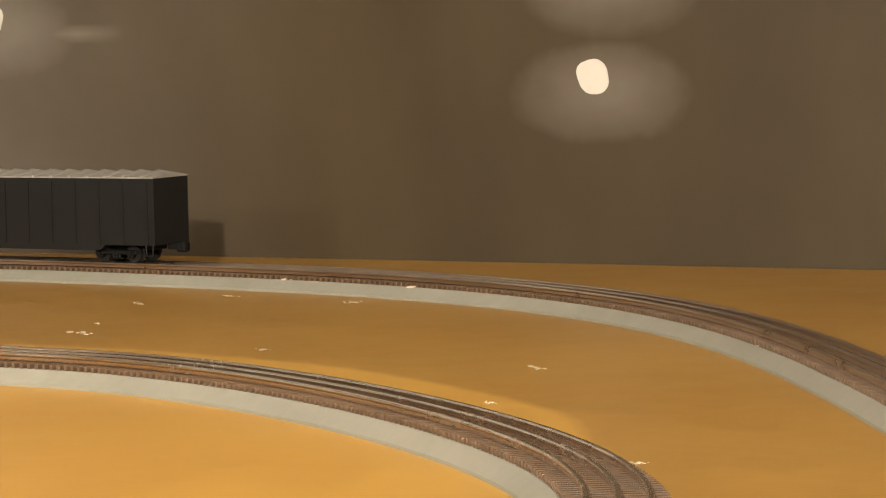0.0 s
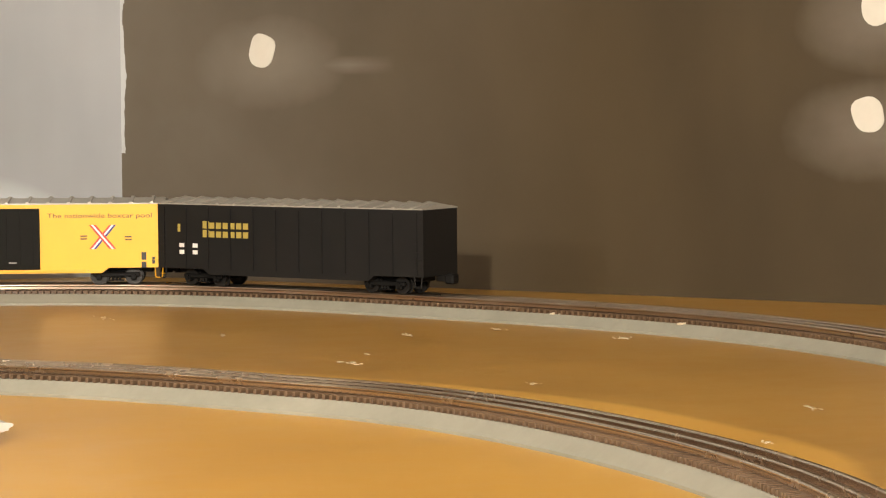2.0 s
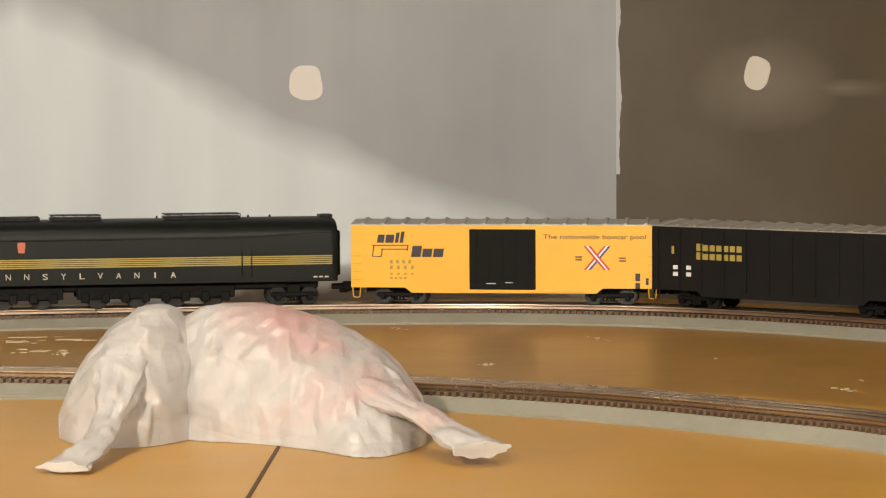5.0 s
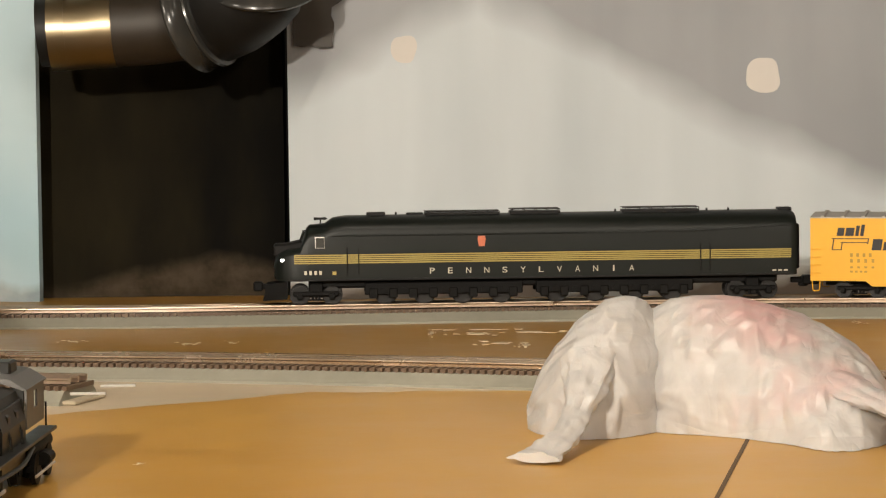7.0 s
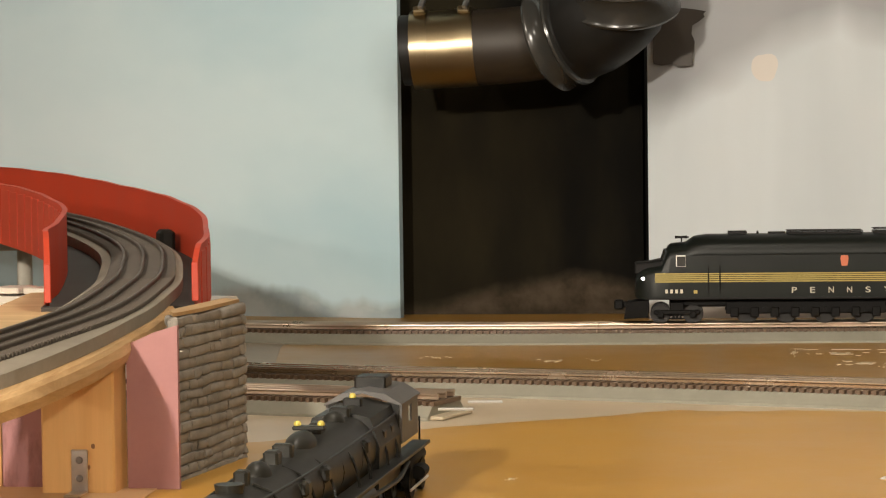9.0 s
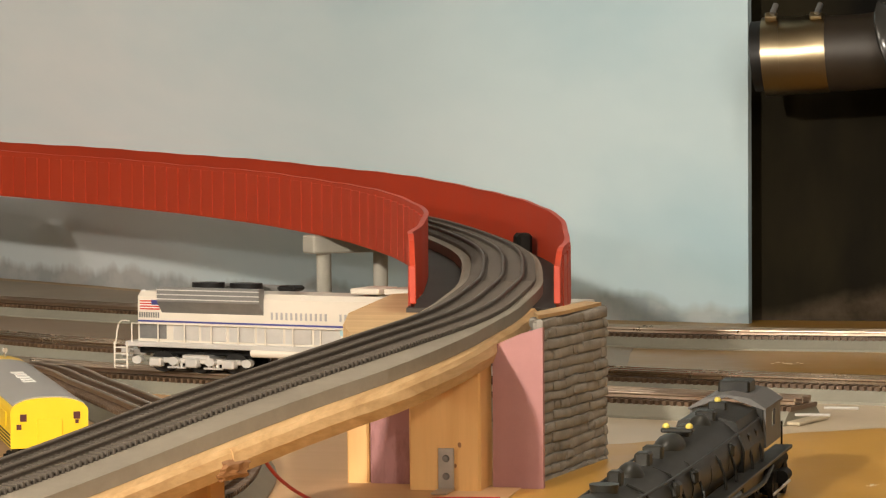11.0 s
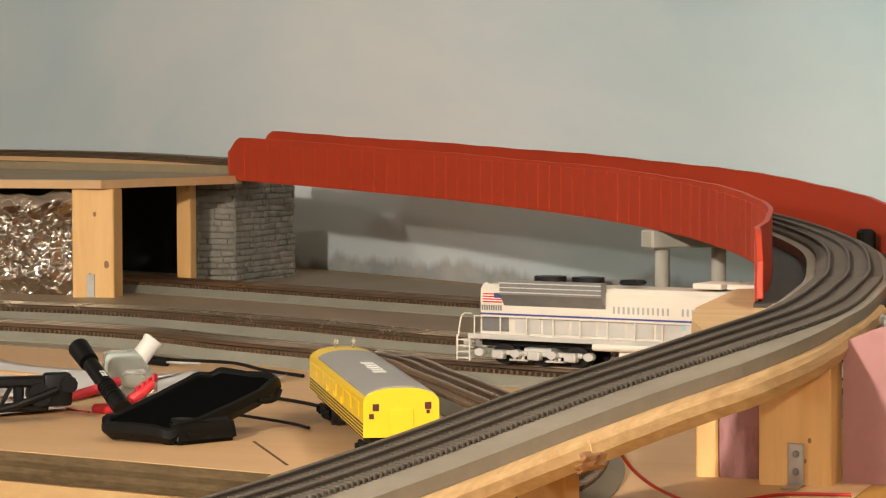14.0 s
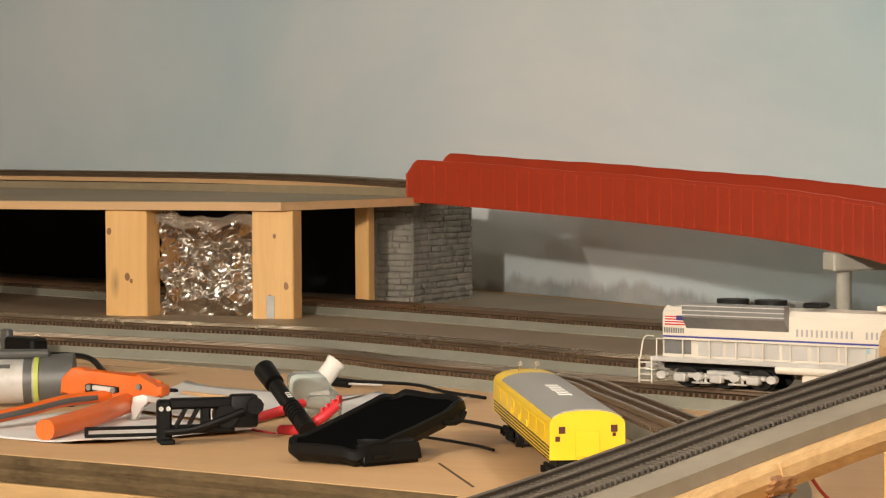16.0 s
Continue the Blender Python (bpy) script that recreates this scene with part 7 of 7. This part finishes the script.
def pliers():
    t = thing("wire_stripper", Matrix(), "orange-handled wire stripper with steel jaws", "pliers")
    def bowed(name, pts, w, h, mat, label=""):
        line = spline([Vector(p) for p in pts], 0.005)
        out = [(x, z) for x, z in rounded(w, h, min(w, h) * 0.45)]
        part(name, sweep(bmesh.new(), line, out), mat, t, label, smooth=True)
    def plate(name, ring, y, depth, mat, label="", bevel=0.0):
        bm = prism(bmesh.new(), [(x * K, z * K) for x, z in ring], depth, Matrix.Translation(u(0, y)))
        if bevel:
            bmesh.ops.bevel(bm, geom=bm.edges[:], offset=bevel, segments=3, profile=0.5, affect="EDGES", clamp_overlap=True)
        return part(name, bm, mat, t, label, smooth=bool(bevel))
    plate("head", [(-0.7637, 0.0149), (-0.7629, 0.0231), (-0.7568, 0.0285), (-0.7509, 0.0281), (-0.7482, 0.0258), (-0.7200, 0.0260), (-0.7155, 0.0232), (-0.7129, 0.0210), (-0.7071, 0.0206), (-0.7071, 0.0154),
                   (-0.7136, 0.0146), (-0.7228, 0.0080), (-0.7320, 0.0054), (-0.7346, 0.0111), (-0.7398, 0.0133), (-0.7530, 0.0158)], 1.225, 0.017, ORANGE, "orange head casing", 0.0022)
    plate("window", [(-0.7492, 0.0202), (-0.7470, 0.0209), (-0.7305, 0.0196), (-0.7303, 0.0170), (-0.7398, 0.0156), (-0.7490, 0.0165)], 1.2246, 0.003, BLACKPLASTIC, "dark opening in the casing")
    part("cutter", boxed((-0.011, -0.002, -0.0022), (0.011, 0.001, 0.0022), 0.0006, Matrix.Translation(u(-0.7385, 1.2243, 0.0186)) @ Matrix.Rotation(radians(4), 4, "Y")), SILVER, t, "steel cutter inset")
    for x, z in ((-0.7465, 0.0190), (-0.7330, 0.0180), (-0.7190, 0.0200)):
        part("pivot", cyl(bmesh.new(), u(x, 1.2248, z), u(x, 1.2230, z), 0.0026, n=12), SCREW, t, smooth=True)
    bowed("grip", [u(-0.7168, 1.130, 0.0082), u(-0.7176, 1.150, 0.0088), u(-0.7190, 1.178, 0.0100), u(-0.7245, 1.212, 0.0112), u(-0.7265, 1.226, 0.0120)], 0.0175, 0.0175, ORANGE, "orange lower grip")
    bowed("grip", [u(-0.7635, 1.160, 0.0092), u(-0.7546, 1.180, 0.0116), u(-0.7482, 1.205, 0.0142), u(-0.7370, 1.226, 0.0150)], 0.011, 0.0105, ORANGE, "orange upper grip")
    bowed("groove", [u(-0.7615, 1.1560, 0.0094), u(-0.7526, 1.1765, 0.0117), u(-0.7462, 1.2010, 0.0142), u(-0.7390, 1.2180, 0.0148)], 0.005, 0.0048, GREYTOOL, "dark groove along the grip")
    plate("jaw", [(-0.7195, 0.0156), (-0.7143, 0.0169), (-0.7091, 0.0153), (-0.7137, 0.0120), (-0.7187, 0.0032), (-0.7212, 0.0030), (-0.7205, 0.0098)], 1.2185, 0.004, SILVER, "bright steel jaw", 0.0008)
    bowed("jaw_arm", [u(-0.7146, 1.222, 0.0149), u(-0.7000, 1.211, 0.0147), u(-0.6863, 1.200, 0.0145)], 0.004, 0.006, SILVER, "bright steel arm")
    return t


pliers()
BARREL = speckled("grey_printed_plastic", (0.26, 0.25, 0.23), (0.46, 0.44, 0.41), 30, 0.4, bump=0.02, low=0.42, high=0.56)
gun = thing("grey_power_tool", Matrix.Translation(on_table(-0.817, 1.276, 0.024)) @ Matrix.Rotation(radians(24), 4, "Z"), "grey power tool with a lime ring and a white label", "power tool")
part("barrel", cyl(bmesh.new(), (-0.12, 0, 0), (0.02, 0, 0), 0.0215, n=32), BARREL, gun, "pale grey printed barrel", smooth=True)
for x in (-0.085, 0.006):
    part("grip_band", cyl(bmesh.new(), (x, 0, 0), (x + 0.008, 0, 0), 0.0222, n=32), GREYTOOL, gun, "dark rubber band", smooth=True)
part("collar", cyl(bmesh.new(), (0.021, 0, 0), (0.052, 0, 0), 0.0235, 0.026, 32), GREYTOOL, gun, "dark grey collar", smooth=True)
part("trim_ring", cyl(bmesh.new(), (0.016, 0, 0), (0.0205, 0, 0), 0.0240, n=32), LIME, gun, "lime green ring", smooth=True)
for i, (x0, x1, z) in enumerate(((-0.02, -0.006, 0.0), (-0.04, -0.024, 0.0), (-0.075, -0.05, 0.004), (-0.075, -0.05, -0.002), (-0.075, -0.05, -0.008))):
    part("label_bar", boxed((x0, -0.0222, z - 0.002), (x1, -0.0205, z + 0.002), 0, Matrix.Rotation(radians(-42), 4, "X")), GREYTOOL, gun)
part("top_grip", boxed((-0.12, -0.010, 0.021), (0.03, 0.010, 0.029), 0.004, segments=2), GREYTOOL, gun, smooth=True)

# loose sheets of paper
def sheet(name, outline, z, seed, label, mat=PAPER):
    bm = bmesh.new()
    a, b, c, d = [Vector((x, y, 0)) for x, y in outline]
    N = 14
    rows = []
    for j in range(N + 1):
        row = []
        for i in range(N + 1):
            s, t2 = i / N, j / N
            p = a.lerp(b, s).lerp(d.lerp(c, s), t2)
            h = z + 0.0035 * max(0.0, noise.noise((s * 2.2 + seed, t2 * 2.2, seed))) + 0.004 * (abs(s - 0.5) * 2) ** 6 * (abs(t2 - 0.5) * 2) ** 2
            row.append(bm.verts.new((p.x * K, p.y * K, TABLE + h)))
        rows.append(row)
    for j in range(N):
        for i in range(N):
            bm.faces.new((rows[j][i], rows[j][i + 1], rows[j + 1][i + 1], rows[j + 1][i]))
    ob = solid(name, bm, mat, label, "paper", smooth=True, group="loose papers on the board")
    ob.modifiers.new("thickness", "SOLIDIFY").thickness = 0.0003
    return ob


sheet("paper_sheet", [(-0.80, 1.150), (-0.693, 1.118), (-0.640, 1.20), (-0.76, 1.27)], 0.0006, 1.0, "white paper sheet under the tools")
sheet("paper_sheet", [(-0.765, 1.275), (-0.660, 1.225), (-0.665, 1.37), (-0.79, 1.41)], 0.0012, 4.0, "white paper sheet curling at its edge")
sheet("paper_sheet", [(-0.675, 1.275), (-0.600, 1.255), (-0.605, 1.37), (-0.665, 1.39)], 0.0008, 7.0, "white paper sheet behind the case")
sheet("card_sheet", [(-0.98, 1.475), (-0.86, 1.425), (-0.83, 1.475), (-0.95, 1.525)], 0.004, 9.0, "pale cardboard strip by the track", BARE)
# cables
for pts, r, label in (([(-0.99, 1.55, 0.004), (-0.93, 1.50, 0.014), (-0.88, 1.46, 0.018), (-0.84, 1.41, 0.010), (-0.80, 1.37, 0.004), (-0.77, 1.36, 0.003)], 0.0032, "thick black cable looping over the board"),
                      ([(-0.95, 1.50, 0.004), (-0.90, 1.44, 0.008), (-0.85, 1.40, 0.012), (-0.81, 1.40, 0.006), (-0.86, 1.45, 0.003)], 0.0030, "thick black cable looping over the board"),
                      ([(-0.735, 1.47, 0.004), (-0.70, 1.44, 0.005), (-0.66, 1.425, 0.006), (-0.63, 1.40, 0.004), (-0.60, 1.38, 0.003)], 0.0017, "thin black wire beside the siding"),
                      ([(-0.62, 1.29, 0.003), (-0.58, 1.27, 0.004), (-0.545, 1.245, 0.004), (-0.52, 1.22, 0.003)], 0.0016, "thin black wire beside the case"),
                      ([(-0.60, 1.215, 0.003), (-0.555, 1.19, 0.003), (-0.52, 1.165, 0.003), (-0.505, 1.15, 0.003)], 0.0013, "thin black wire beside the case")):
    solid("black_cable", tube(bmesh.new(), [on_table(*p) for p in pts], r, 8, 0.006), BLACKPLASTIC, label, "cable", group="loose cables on the board", smooth=True)
# screwdriver-like pick and scrap sticks
solid("wood_stick", boxed((-0.05, -0.003, 0.0), (0.05, 0.003, 0.004), 0.001, Matrix.Translation(on_table(-0.735, 1.335, 0.0025)) @ Matrix.Rotation(radians(-28), 4, "Z")), BARE, "thin bare wooden stick", "stick")
pick = thing("thin_tool", Matrix.Translation(on_table(-0.700, 1.43, 0.004)) @ Matrix.Rotation(radians(-20), 4, "Z"), "thin black pointed hand tool", "hand tool")
part("handle", cyl(bmesh.new(), (-0.05, 0, 0), (0.0, 0, 0), 0.0034, 0.0042, 12), BLACKPLASTIC, pick, smooth=True)
part("shaft", cyl(bmesh.new(), (0.0, 0, 0), (0.045, 0, 0.001), 0.0012, n=8), SILVER, pick)
# switch motor at the frame's far left
sm = thing("switch_motor", Matrix.Translation(on_table(-0.985, 1.57, 0.0)) @ Matrix.Rotation(radians(-22), 4, "Z"), "black switch motor box beside the track", "switch motor")
part("box", boxed((-0.030, -0.012, 0.0), (0.024, 0.012, 0.022), 0.003), BLACKPLASTIC, sm)
part("lever", boxed((-0.046, -0.005, 0.0), (-0.031, 0.005, 0.030), 0.002), GREYTOOL, sm)
# split in the work board
d = u(-0.4688, 1.0364) - u(-0.5134, 1.1085)
solid("board_split", boxed((0, -0.001, 0.0053), (d.length, 0.001, 0.0057), 0, Matrix.Translation(u(-0.5134, 1.1085)) @ Matrix.Rotation(math.atan2(d.y, d.x), 4, "Z")), SEAM, "dark split between two plywood pieces", "trim", "structure")
